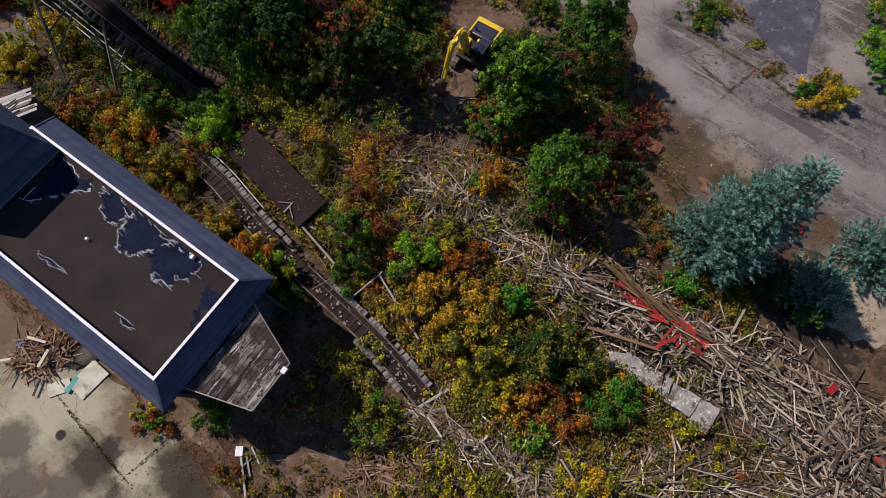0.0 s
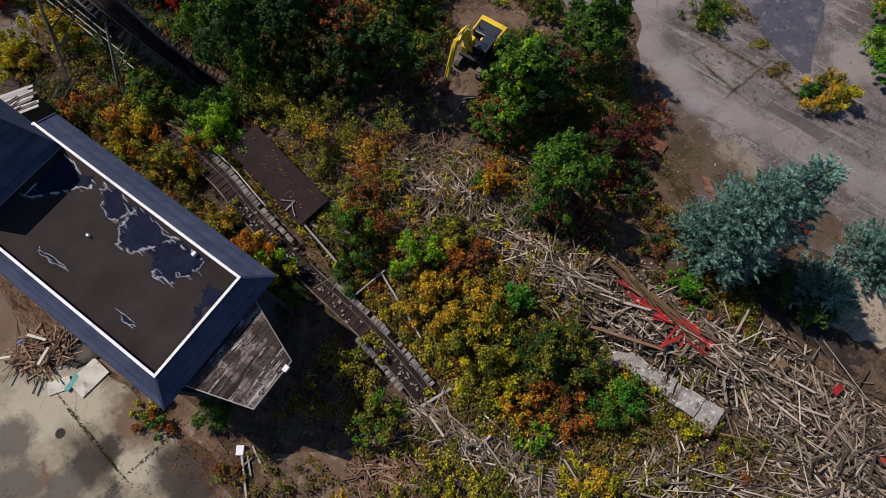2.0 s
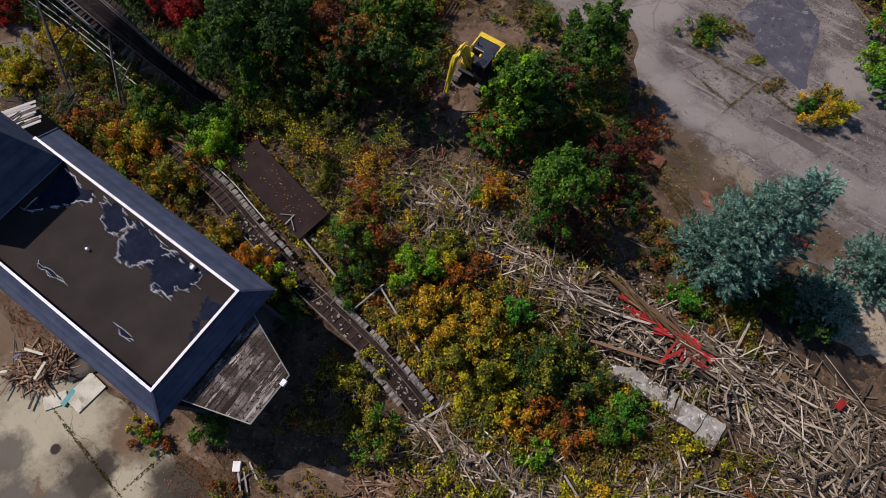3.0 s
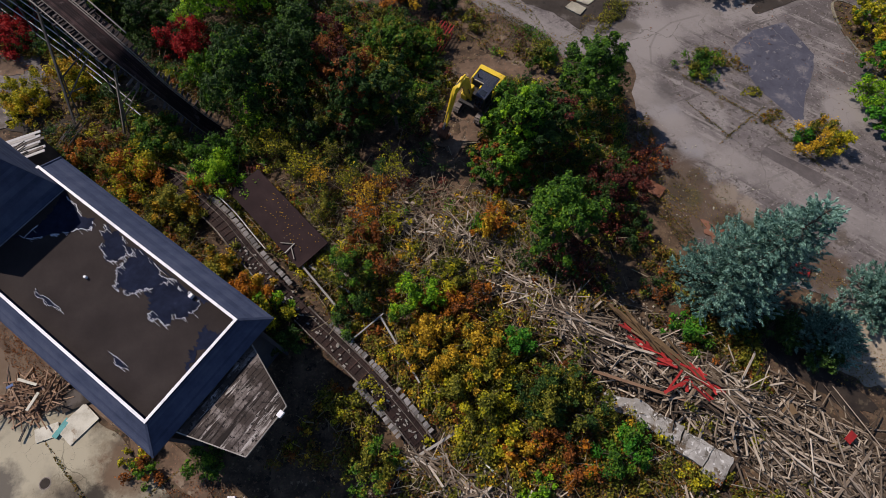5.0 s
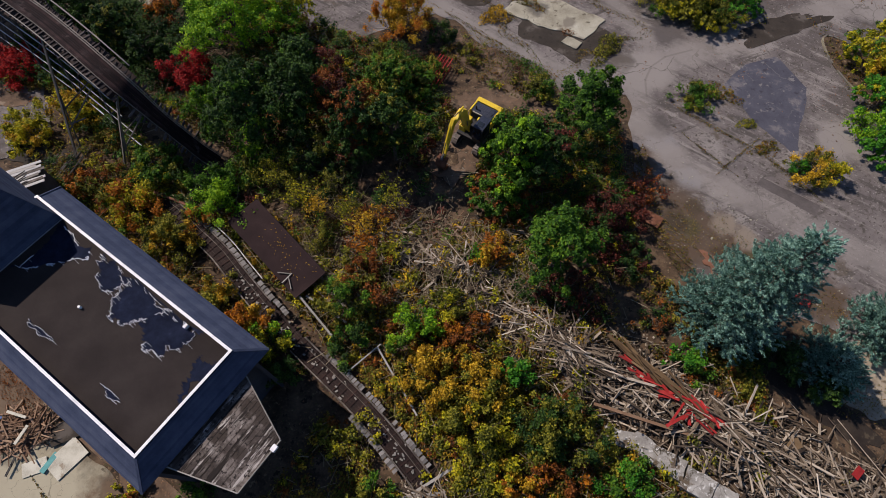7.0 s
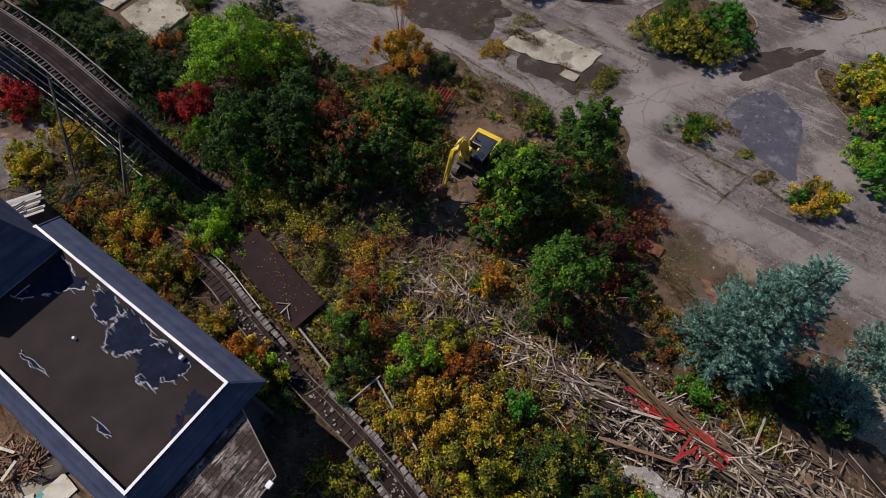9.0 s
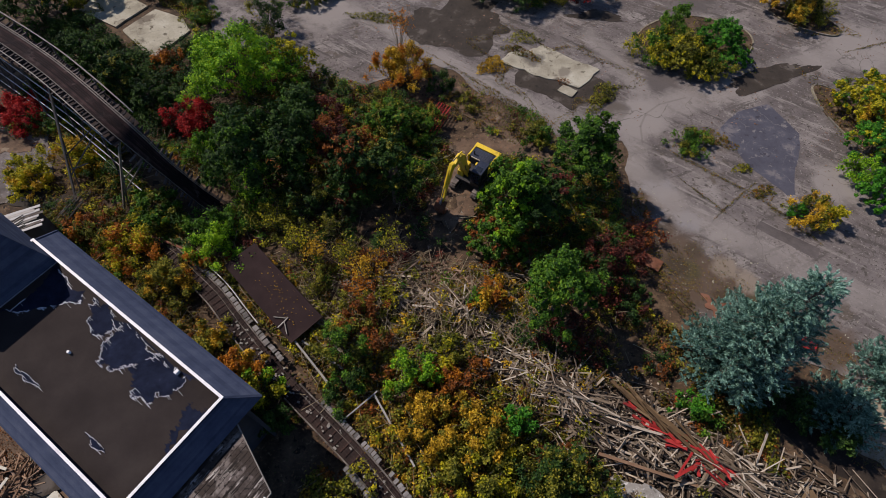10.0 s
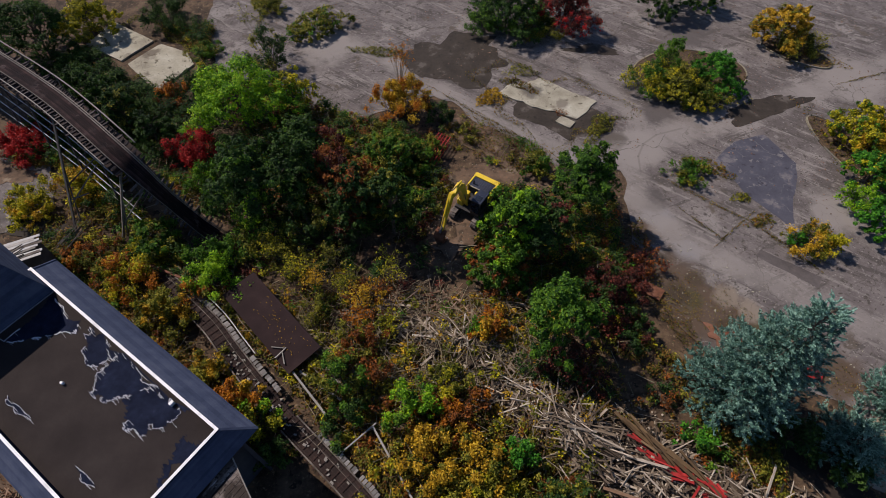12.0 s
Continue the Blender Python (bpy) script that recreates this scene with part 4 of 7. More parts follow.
def grass_patch(x, y, rx, ry, turn, h, leaf, label, count, name="weed_patch", inner=0.0, size=0.26):
    """A patch of weeds: blades and leaves, thicker in the middle."""
    a = rng.random(count) * 2 * math.pi
    q = np.sqrt(inner ** 2 + (1 - inner ** 2) * rng.random(count))
    q = q * (1 + 0.25 * np.sin(a * 3 + x) + 0.15 * np.sin(a * 7 + y))
    u, v = rx * q * np.cos(a), ry * q * np.sin(a)
    ct, st = math.cos(radians(turn)), math.sin(radians(turn))
    px, py = x + u * ct - v * st, y + u * st + v * ct
    pz = ground_z(px, py) + 0.03 + h * (1 - 0.6 * q) * rng.random(count)
    nrm = np.concatenate([rng.standard_normal((count, 2)) * 0.8, 0.4 + rng.random((count, 1))], 1)
    vv, qq = leaves(np.stack([px, py, pz], 1), nrm, size, size * 0.46)
    return tagged(part(name, fast_mesh(name, vv, qq, LEAF[leaf]), LEAF[leaf], None), label, "weeds", kind="stuff")


# ---- planting ----
tree(-20.79, 42.87, 8.5, 4.97, "lime", "tall maple with bright lime green leaves", "tree", "tree")
tree(-16.22, 46.16, 6.0, 2.51, "yellow", "slender tree with thin olive yellow leaves", "tree", "tree", dense=0.5)
tree(-24.63, 38.26, 4.5, 2.34, "red", "shrub with crimson autumn leaves", "shrub", "shrub")
tree(-17.1, 31.2, 9.5, 3.5, "dark", "large dark green tree among the brush", "tree", "tree", extra="green")
tree(-13.2, 33.2, 9.0, 3.3, "dark", "dark green tree behind the large one in the brush", "tree", "tree")
tree(-10.4, 33.6, 7.5, 2.1, "rust", "rusty red tree with thin twigs in the thicket", "tree", "tree", extra="maroon", dense=0.8, loose=True)
tree(-11.6, 38.6, 4.6, 2.2, "maroon", "dark red shrub at the edge of the lot", "shrub", "shrub", extra="rust", dense=0.7, loose=True)
tree(-7.7, 29.2, 9.5, 2.5, "dark", "dark tree with rusty tips in the thicket", "tree", "tree", extra="rust", loose=False)
tree(-4.5, 29.5, 9.0, 2.3, "dark", "dark green tree with olive tips in the thicket", "tree", "tree", extra="olive", loose=False)
tree(-7.6, 35.0, 4.6, 2.0, "rust", "rust brown shrub in the thicket", "shrub", "shrub", extra="olive", dense=0.7, loose=True)
tree(-4.60, 37.57, 4.8, 3.04, "green", "green bramble thicket beside the digger path", "shrub", "shrub", extra="olive")
tree(-5.4, 35.6, 3.6, 2.2, "green", "tall green weeds in the thicket", "shrub", "shrub", extra="olive", dense=0.7, loose=True)
tree(-8.6, 28.6, 5.5, 2.0, "dark", "dark bush in the shade of the thicket", "shrub", "shrub", extra="maroon", dense=0.6, loose=True)
tree(-2.9, 32.2, 3.2, 1.9, "green", "green weeds beside the digger path", "shrub", "shrub", extra="olive", dense=0.7, loose=True)
tree(-4.25, 45.20, 5.5, 2.73, "gold", "shrub of bare twigs and golden orange leaves", "shrub", "shrub", extra="orange", dense=1.0)
tree(-5.63, 46.04, 5.0, 1.45, "gold", "small shrub with golden orange leaves", "shrub", "shrub")
tree(-0.08, 44.49, 3.2, 1.08, "dark", "small dark green conifer bush", "shrub", "shrub")
tree(-20.04, 53.05, 6.0, 2.56, "dark", "dark shrub with bare upper twigs", "shrub", "shrub", extra="olive", dense=0.7)
tree(12.7, 31.5, 9.2, 3.2, "green", "round tree with grey green leaves at the edge of the lot", "tree", "tree", extra="dark")
tree(6.17, 26.93, 9.0, 2.98, "green", "tall green tree beside the digger", "tree", "tree", extra="lime")
tree(5.09, 24.67, 5.0, 2.61, "green", "green tree beside the digger with red leaves below", "tree", "tree", extra="rust")
tree(8.35, 26.83, 8.0, 2.83, "dark", "dark green tree behind the lot edge", "tree", "tree", extra="maroon")
tree(8.85, 18.01, 9.5, 3.12, "green", "dense round green tree", "tree", "tree")
tree(13.45, 21.84, 4.5, 2.30, "maroon", "dark maroon shrub beside the lot", "shrub", "shrub", extra="dark")
tree(17.23, 25.64, 2.0, 2.23, "maroon", "low brown red bramble at the edge of the lot", "shrub", "shrub", extra="rust", dense=0.5)
tree(8.79, 16.10, 3.0, 2.17, "dark", "dark shrub in the shade", "shrub", "shrub", extra="maroon", dense=0.6)
tree(26.36, 48.9, 3.4, 3.4, "olive", "island shrub with golden olive leaves", "shrub", "shrub", extra="yellow", loose=False)
tree(24.02, 50.43, 3.2, 2.68, "green", "green shrub on the kerbed island", "shrub", "shrub", extra="yellow")
tree(29.33, 48.14, 2.4, 2.51, "olive", "olive shrub on the kerbed island", "shrub", "shrub", extra="green")
tree(30.91, 50.80, 4.6, 3.16, "vivid", "fresh green half of the island shrub", "shrub", "shrub")
tree(26.3, 53.2, 5.0, 1.7, "green", "tall green sapling on the island", "tree", "tree")
tree(41.62, 58.70, 5.5, 3.24, "gold", "orange yellow tree on the far island", "tree", "tree", extra="olive")
tree(43.95, 57.77, 1.6, 2.62, "olive", "low olive shrub on the far island", "shrub", "shrub")
tree(43.7, 42.0, 4.2, 3.3, "yellow", "yellow green hedge beside the lot", "shrub", "shrub", extra="green", loose=False)
tree(42.2, 35.8, 3.8, 2.6, "vivid", "green hedge beside the lot", "shrub", "shrub", extra="yellow", loose=False)
tree(39.79, 32.63, 3.0, 1.49, "lime", "lime yellow shrub in the hedge", "shrub", "shrub")
tree(40.4, 30.2, 3.4, 2.2, "vivid", "green hedge beside the lot", "shrub", "shrub", loose=False)
tree(44.65, 39.95, 4.0, 2.28, "gold", "golden shrub in the hedge", "shrub", "shrub")
tree(33.32, 27.98, 2.6, 1.9, "olive", "small shrub with golden brown and olive leaves on the asphalt", "shrub", "shrub", extra="gold")
tree(35.20, 27.45, 2.4, 1.21, "yellow", "small yellow shrub on the asphalt", "shrub", "shrub")
tree(32.65, 27.99, 1.6, 0.82, "vivid", "small green shrub on the asphalt", "shrub", "shrub")
tree(24.88, 36.83, 1.3, 2.15, "green", "low green shrub on the asphalt", "shrub", "shrub", extra="olive")
tree(8.0, 62.2, 6.0, 4.2, "dark", "dark tree at the far side of the lot", "tree", "tree", extra="green")
tree(15.4, 62.6, 6.0, 3.9, "maroon", "dark red tree at the far side of the lot", "tree", "tree", extra="red")
tree(5.6, 61.4, 2.5, 2.4, "green", "green shrub at the far side of the lot", "shrub", "shrub")
tree(12.0, 61.2, 2.3, 2.8, "olive", "olive shrub at the far side of the lot", "shrub", "shrub", extra="dark")
tree(28.9, 66.0, 6.0, 3.4, "dark", "dark tree at the far side of the lot", "tree", "tree")
tree(33.8, 67.0, 5.0, 2.6, "green", "green tree at the far side of the lot", "tree", "tree")
tree(-15.92, 61.60, 2.0, 3.20, "olive", "low shrubs on the asphalt", "shrub", "shrub", extra="green")
tree(-22.38, 65.77, 2.0, 2.21, "olive", "low shrubs on the asphalt", "shrub", "shrub")
tree(-34.87, 62.51, 4.0, 2.82, "dark", "dark evergreen shrub behind the concrete pads", "shrub", "shrub")
tree(-43.85, 60.12, 5.0, 3.30, "yellow", "yellow green tree behind the coaster", "tree", "tree", extra="olive")
tree(-47.94, 56.38, 7.0, 4.90, "dark", "dark tree behind the coaster", "tree", "tree")
tree(-43.85, 53.50, 2.4, 2.64, "dark", "dark shrub behind the coaster", "shrub", "shrub")
tree(-37.6, 45.6, 6.8, 2.6, "dark", "dark tree beside the coaster", "tree", "tree", loose=False)
tree(-33.4, 43.0, 6.0, 2.5, "dark", "dark tree beside the coaster", "tree", "tree", extra="olive", loose=False)
tree(-29.6, 40.6, 5.0, 2.0, "dark", "dark tree behind the red shrub", "tree", "tree", loose=False)
tree(-29.80, 47.35, 2.6, 1.74, "rust", "brown red leafed shrub at the concrete pad", "shrub", "shrub", extra="orange")
tree(-28.62, 56.23, 1.2, 1.64, "olive", "low weeds and shrub round the pads", "shrub", "shrub", extra="green")
tree(-42.68, 39.58, 3.0, 2.41, "red", "shrub with deep red leaves under the coaster", "shrub", "shrub")
tree(-44.78, 40.39, 3.0, 1.74, "red", "shrub with deep red leaves under the coaster", "shrub", "shrub")
tree(-39.81, 32.71, 2.5, 1.88, "yellow", "yellow shrub beside the coaster", "shrub", "shrub")
tree(-23.03, 34.42, 4.0, 1.61, "green", "green sapling at the coaster", "tree", "tree", extra="lime")
tree(-17.95, 31.55, 3.5, 1.57, "green", "green sapling in the thicket", "tree", "tree", extra="lime")
tree(-13.64, 38.56, 6.5, 2.31, "dark", "dark green tree in the thicket", "tree", "tree", extra="green")
tree(-11.62, 28.62, 4.8, 2.20, "dark", "dark bramble in the thicket", "shrub", "shrub", extra="olive", dense=0.6)
tree(-17.72, 27.57, 3.0, 2.01, "green", "green leafy sapling in the thicket", "tree", "tree", extra="olive", dense=0.6)
tree(-12.82, 25.17, 3.0, 2.44, "olive", "thin weeds with dry yellow leaves", "shrub", "shrub", dense=0.35)
tree(-15.00, 26.78, 3.4, 1.98, "olive", "thin sapling with dry yellow leaves", "tree", "tree", dense=0.35)
tree(-10.35, 20.91, 2.5, 1.77, "olive", "thin weeds with dry yellow leaves", "shrub", "shrub", dense=0.4)
tree(-6.28, 22.10, 2.2, 1.90, "rust", "dry yellow brown shrub", "shrub", "shrub", extra="gold", dense=0.35)
tree(-6.10, 41.72, 2.4, 1.65, "olive", "olive weeds in the thicket", "shrub", "shrub", extra="green")
tree(-1.34, 39.38, 2.2, 1.62, "olive", "olive weeds at the digger path", "shrub", "shrub", extra="green")
tree(9.43, 37.15, 2.0, 1.41, "olive", "olive shrub at the track side", "shrub", "shrub", extra="green")
tree(-31.84, 25.57, 2.6, 1.36, "rust", "orange leafed shrub behind the building", "shrub", "shrub", extra="orange")
tree(-29.26, 25.58, 3.0, 2.42, "olive", "brown and olive shrub behind the building", "shrub", "shrub", extra="rust")
tree(-35.36, 34.41, 3.0, 2.67, "yellow", "yellow shrub under the coaster props", "shrub", "shrub", extra="gold")
tree(-38.65, 31.04, 2.4, 2.02, "yellow", "yellow shrub beside the asphalt path", "shrub", "shrub", extra="gold")
tree(-26.63, 24.25, 3.6, 2.62, "yellow", "yellow green shrub behind the building", "shrub", "shrub", extra="orange")
tree(-25.93, 27.75, 3.2, 2.45, "green", "green sapling behind the building", "tree", "tree", extra="olive")
tree(-19.41, 23.40, 4.0, 2.07, "lime", "lime green sapling beside the old track", "tree", "tree")
tree(-19.91, 25.62, 3.6, 1.92, "green", "green sapling beside the old track", "tree", "tree")
tree(-22.34, 20.41, 3.2, 2.24, "olive", "olive and golden shrub over the old track", "shrub", "shrub", extra="gold")
tree(-20.69, 21.52, 3.0, 1.41, "orange", "orange shrub over the old track", "shrub", "shrub", extra="olive", dense=0.6)
tree(-17.68, 15.56, 2.6, 1.54, "olive", "olive shrub beside the building", "shrub", "shrub", extra="gold")
tree(-14.6, 12.9, 5.4, 1.5, "orange", "orange leafed shrub at the building corner", "shrub", "shrub", extra="gold", dense=1.3)
tree(-13.5, 11.2, 5.0, 1.4, "yellow", "yellow green shrub at the building corner", "shrub", "shrub", extra="lime", dense=1.3)
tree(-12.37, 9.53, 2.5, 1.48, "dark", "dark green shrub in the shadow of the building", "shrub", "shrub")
tree(-17.57, 29.28, 3.0, 1.79, "green", "green sapling in the thicket", "tree", "tree", extra="lime", dense=0.7)
tree(-7.56, 14.64, 4.5, 1.85, "green", "green shrub beside the old track", "shrub", "shrub", extra="olive")
tree(-7.15, 11.61, 3.5, 1.48, "dark", "dark green shrub beside the old track", "shrub", "shrub", extra="green")
tree(-6.39, 17.93, 3.0, 2.21, "rust", "orange red shrub at the heap", "shrub", "shrub", extra="olive")
tree(-5.35, 14.12, 2.6, 1.62, "rust", "rusty brown shrub among weeds", "shrub", "shrub", extra="olive", dense=0.6)
tree(-2.14, 12.89, 4.0, 1.84, "lime", "lime green sapling in the middle of the brush", "tree", "tree", extra="green")
tree(0.27, 14.27, 3.0, 1.61, "olive", "olive shrub in the middle of the brush", "shrub", "shrub", extra="yellow")
tree(3.98, 18.93, 3.0, 1.85, "orange", "shrub with golden orange leaves beside the round tree", "tree", "tree", extra="gold", dense=0.7)
tree(2.85, 18.91, 2.2, 0.84, "green", "green sapling at the heap", "tree", "tree", extra="lime")
tree(0.70, 11.71, 3.0, 2.20, "rust", "rusty orange shrub among weeds", "shrub", "shrub", extra="orange")
tree(0.04, 8.82, 4.4, 2.53, "gold", "golden yellow shrub in the brush", "shrub", "shrub", extra="olive", loose=True)
tree(2.77, 7.59, 4.0, 2.31, "gold", "golden olive shrub in the brush", "shrub", "shrub", extra="olive", loose=True)
tree(5.13, 8.88, 4.0, 1.19, "vivid", "vivid green sapling in the brush", "tree", "tree")
tree(2.30, 4.89, 4.0, 2.55, "olive", "olive yellow shrub in the brush", "shrub", "shrub", extra="yellow", loose=True)
tree(3.94, 2.74, 3.0, 1.89, "yellow", "yellow green shrub in the brush", "shrub", "shrub", extra="olive")
tree(7.23, 5.47, 4.4, 2.46, "olive", "dull green shrub with thin leaves", "shrub", "shrub", extra="dark", loose=True)
tree(9.25, 4.28, 4.0, 2.05, "olive", "dull green shrub with thin leaves", "shrub", "shrub", extra="dark", loose=True)
tree(4.93, 1.36, 2.8, 1.38, "gold", "yellow orange shrub in the brush", "shrub", "shrub", extra="orange")
tree(6.88, 2.17, 2.0, 1.08, "rust", "rust red shrub in the brush", "shrub", "shrub", extra="orange")
tree(9.43, 0.97, 2.4, 1.63, "rust", "orange red shrub beside the slab", "shrub", "shrub", extra="orange")
tree(12.57, 1.23, 3.2, 1.94, "vivid", "vivid green shrub beside the broken slab", "shrub", "shrub", extra="green")
tree(6.50, -1.15, 2.0, 1.05, "green", "green sapling in the timber", "tree", "tree", extra="lime")
tree(-4.99, 0.39, 3.0, 1.81, "olive", "green brown shrub at the end of the track", "shrub", "shrub", extra="green")
tree(-6.06, 4.40, 2.2, 1.68, "olive", "sparse shrub beside the track", "shrub", "shrub", extra="yellow", dense=0.5)
tree(9.70, -4.12, 2.0, 1.77, "yellow", "yellow shrub at the heap", "shrub", "shrub", extra="gold")
tree(0.24, -3.76, 2.0, 1.98, "yellow", "yellow green shrub at the heap", "shrub", "shrub", extra="olive", dense=0.5)
tree(3.37, -4.84, 2.0, 1.57, "olive", "olive shrub at the heap", "shrub", "shrub")
tree(-20.9, 0.2, 1.2, 1.4, "rust", "red and green shrub at the building corner", "shrub", "shrub", extra="green")
tree(-22.2, 0.9, 0.8, 0.8, "yellow", "low yellow green weeds at the building corner", "shrub", "shrub")
tree(-16.93, 1.17, 2.4, 1.47, "green", "green vine below the bay roof", "shrub", "shrub", extra="dark")
tree(-15.35, -3.46, 0.6, 1.05, "rust", "low brown weeds on the apron", "shrub", "shrub", extra="olive", dense=0.5)
tree(18.41, 9.90, 2.4, 1.57, "vivid", "bright green shrub below the spruce", "shrub", "shrub", extra="green")
# The next four have very dark leaves, so shade is in their colour.
tree(22.4, 10.2, 1.0, 1.6, "dark", "low shrub below the spruce, leaves darkened for its shade", "shrub", "shrub", extra="olive", dense=0.6)
tree(25.2, 10.3, 2.8, 2.0, "dark", "green tree with leaves darkened for the shade of the spruces", "tree", "tree")
tree(28.2, 8.3, 2.2, 1.8, "dark", "green tree beside the spruces, leaves darkened for shade", "tree", "tree", loose=False)
tree(16.9, 14.2, 1.2, 1.3, "dark", "low shrub with brown leaves, the rest darkened for shade", "shrub", "shrub", extra="rust", dense=0.6)
tree(11.23, 15.85, 2.4, 1.83, "maroon", "dark red shrub in the shade", "shrub", "shrub", extra="dark", dense=0.6)
tree(16.11, 23.26, 2.6, 1.63, "maroon", "dark red shrub at the lot edge", "shrub", "shrub", dense=0.6)
tree(14.21, 21.33, 2.2, 1.69, "maroon", "dark maroon shrub in the shade of the round tree", "tree", "tree", extra="dark")
# Dark leaf colour here stands for the shadow of the round tree.
tree(15.61, 18.56, 2.0, 1.49, "dark", "low shrub with leaves darkened for the shade of the round tree", "tree", "tree", extra="maroon")
bare_shrub(-12.21, 24.13, 2.8, 1.3, "yellow", "nearly bare shrub with pale yellow leaves")
bare_shrub(-6.21, 21.45, 2.6, 1.4, "gold", "nearly bare shrub with dry golden leaves")
bare_shrub(-3.98, 24.07, 3.0, 1.5, "yellow", "nearly bare shrub with a few yellow leaves")
bare_shrub(-15.06, 26.48, 2.8, 1.2, "yellow", "nearly bare shrub with pale yellow leaves")
bare_shrub(-9.55, 25.97, 2.6, 1.2, "olive", "nearly bare shrub with grey green leaves")
bare_shrub(-10.68, 23.15, 2.4, 1.2, "gold", "nearly bare shrub with dry golden leaves")
bare_shrub(-7.83, 23.64, 2.6, 1.3, "olive", "nearly bare shrub with olive leaves")
bare_shrub(-22.06, 57.42, 5.0, 1.6, "olive", "leafless twigs standing above a dark shrub")
bare_shrub(-4.88, 49.60, 5.5, 1.4, "orange", "leafless twigs standing above the orange shrub")
bare_shrub(-6.84, 20.34, 1.8, 1.2, "orange", "nearly bare shrub with orange leaves")
bare_shrub(-3.97, 19.36, 1.6, 1.1, "yellow", "nearly bare shrub with yellow leaves")
bare_shrub(-8.37, 22.88, 2.2, 1.2, "yellow", "nearly bare shrub with yellow leaves")


# ---- conifers and paving details ----
RUBBLE = mat("rough_concrete", [(0.1, (0.13, 0.118, 0.1)), (0.5, (0.25, 0.237, 0.213)), (0.9, (0.42, 0.405, 0.37))], 0.9, 9, 0.95, 0.8, stains=[(0.7, 0.55, 0.06, (0.1, 0.075, 0.05)), (1.5, 0.56, 0.06, (0.07, 0.06, 0.045)), (3.0, 0.58, 0.05, (0.5, 0.49, 0.46))], cracks=[(0.9, 0.012, (0.05, 0.04, 0.03))])
spruce(21.6, 13.6, 14.6, 3.7, "tall blue spruce with dense pale needles beside the timber heap")
spruce(34.2, 12.6, 5.6, 2.7, "blue spruce standing behind the heap, partly in shade")
spruce(29.0, 9.9, 4.2, 2.4, "small blue spruce in the shade of the tall one")

# Near-black ground colour that paints in the shade of the spruces.
SPRUCE_SHADE = mat("spruce_shade", [(0.2, (0.014, 0.01, 0.008)), (0.6, (0.026, 0.019, 0.014)), (1, (0.05, 0.037, 0.026))], 0.6, 8, 0.95, 0.5, stains=[(1.5, 0.58, 0.06, (0.06, 0.046, 0.03))])
blob("soil_patch", 26.8, 7.4, 6.4, 2.7, -38, 0.05, SPRUCE_SHADE, "ground below the spruces, coloured dark for their shade", "soil", 0.4, seed=37, thick=0.4)
SAND = mat("pale_sand", [(0.1, (0.16, 0.125, 0.085)), (0.5, (0.27, 0.225, 0.165)), (0.9, (0.36, 0.31, 0.24))], 0.7, 8, 0.95, 0.4, stains=[(0.7, 0.58, 0.06, (0.12, 0.09, 0.06))])
RED_SOIL = mat("red_soil", [(0.1, (0.09, 0.045, 0.028)), (0.5, (0.18, 0.082, 0.05)), (0.9, (0.26, 0.14, 0.09))], 0.8, 10, 0.95, 0.4, stains=[(0.8, 0.55, 0.06, (0.12, 0.085, 0.055))])
blob("soil_patch", 23.4, 18.7, 1.7, 0.9, -30, 0.1, RED_SOIL, "orange red crumbled brick soil at the lot edge", "soil", 0.6, seed=61, thick=0.05)
blob("mud_patch", 1.2, 56.2, 6.8, 5.0, 5, 0.04, MUD, "wide dark patch of damp mud on the asphalt", "mud", 0.45, seed=1)
blob("mud_patch", 36.0, 47.0, 6.2, 1.3, 20, 0.04, MUD, "dark damp streak on the asphalt", "mud", 0.5, seed=2)
blob("mud_patch", 18.5, 57.5, 3.2, 0.8, -5, 0.04, MUD, "small damp stain on the asphalt", "mud", 0.6, seed=6)
blob("soil_patch", 2.6, 34.0, 4.2, 3.2, 30, 0.07, SOIL, "bare brown soil where the digger works", "soil", 0.4, seed=3, thick=0.3)
blob("soil_patch", 1.0, 29.0, 2.0, 2.6, 0, 0.075, SOIL, "bare brown soil where the digger works", "soil", 0.4, seed=4, thick=0.3)
slab("pavement", [(-49, 39.5), (-40.6, 38.6), (-37.6, 32.4), (-40.5, 29.5), (-52, 26), (-58, 36)], 0.02, 0.05, ASPHALT, "grey broken asphalt path beside the coaster", "pavement", ragged=0.5)
blob("soil_patch", -45.2, 37.0, 4.2, 1.6, -15, 0.055, SOIL, "bare tan soil beside the coaster", "soil", 0.4, seed=31, thick=0.04)
blob("soil_patch", -37.5, 29.5, 3.4, 1.5, -15, 0.05, MUD, "dark damp soil under the coaster props", "soil", 0.4, seed=33, thick=0.04)
blob("soil_patch", 6.2, 40.6, 6.4, 2.2, -38, 0.045, SOIL, "bare brown soil below the road", "soil", 0.4, seed=36, thick=0.1)
blob("soil_patch", 6.0, 36.2, 4.5, 1.6, -8, 0.066, SOIL, "bare brown soil beside the road", "soil", 0.4, seed=32, thick=0.1)
blob("soil_patch", -22.0, 2.2, 5.5, 1.1, -37, 0.04, SOIL, "brown dirt along the foot of the building", "soil", 0.5, seed=47, thick=0.01)
blob("soil_patch", -33.0, 9.8, 4.5, 1.5, -37, 0.04, SOIL, "brown dirt along the foot of the building", "soil", 0.5, seed=48, thick=0.01)
blob("soil_patch", 33.2, 8.9, 3.6, 2.8, -30, 0.04, SAND, "pale sandy earth behind the spruces", "soil", 0.4, seed=15, thick=0.3)
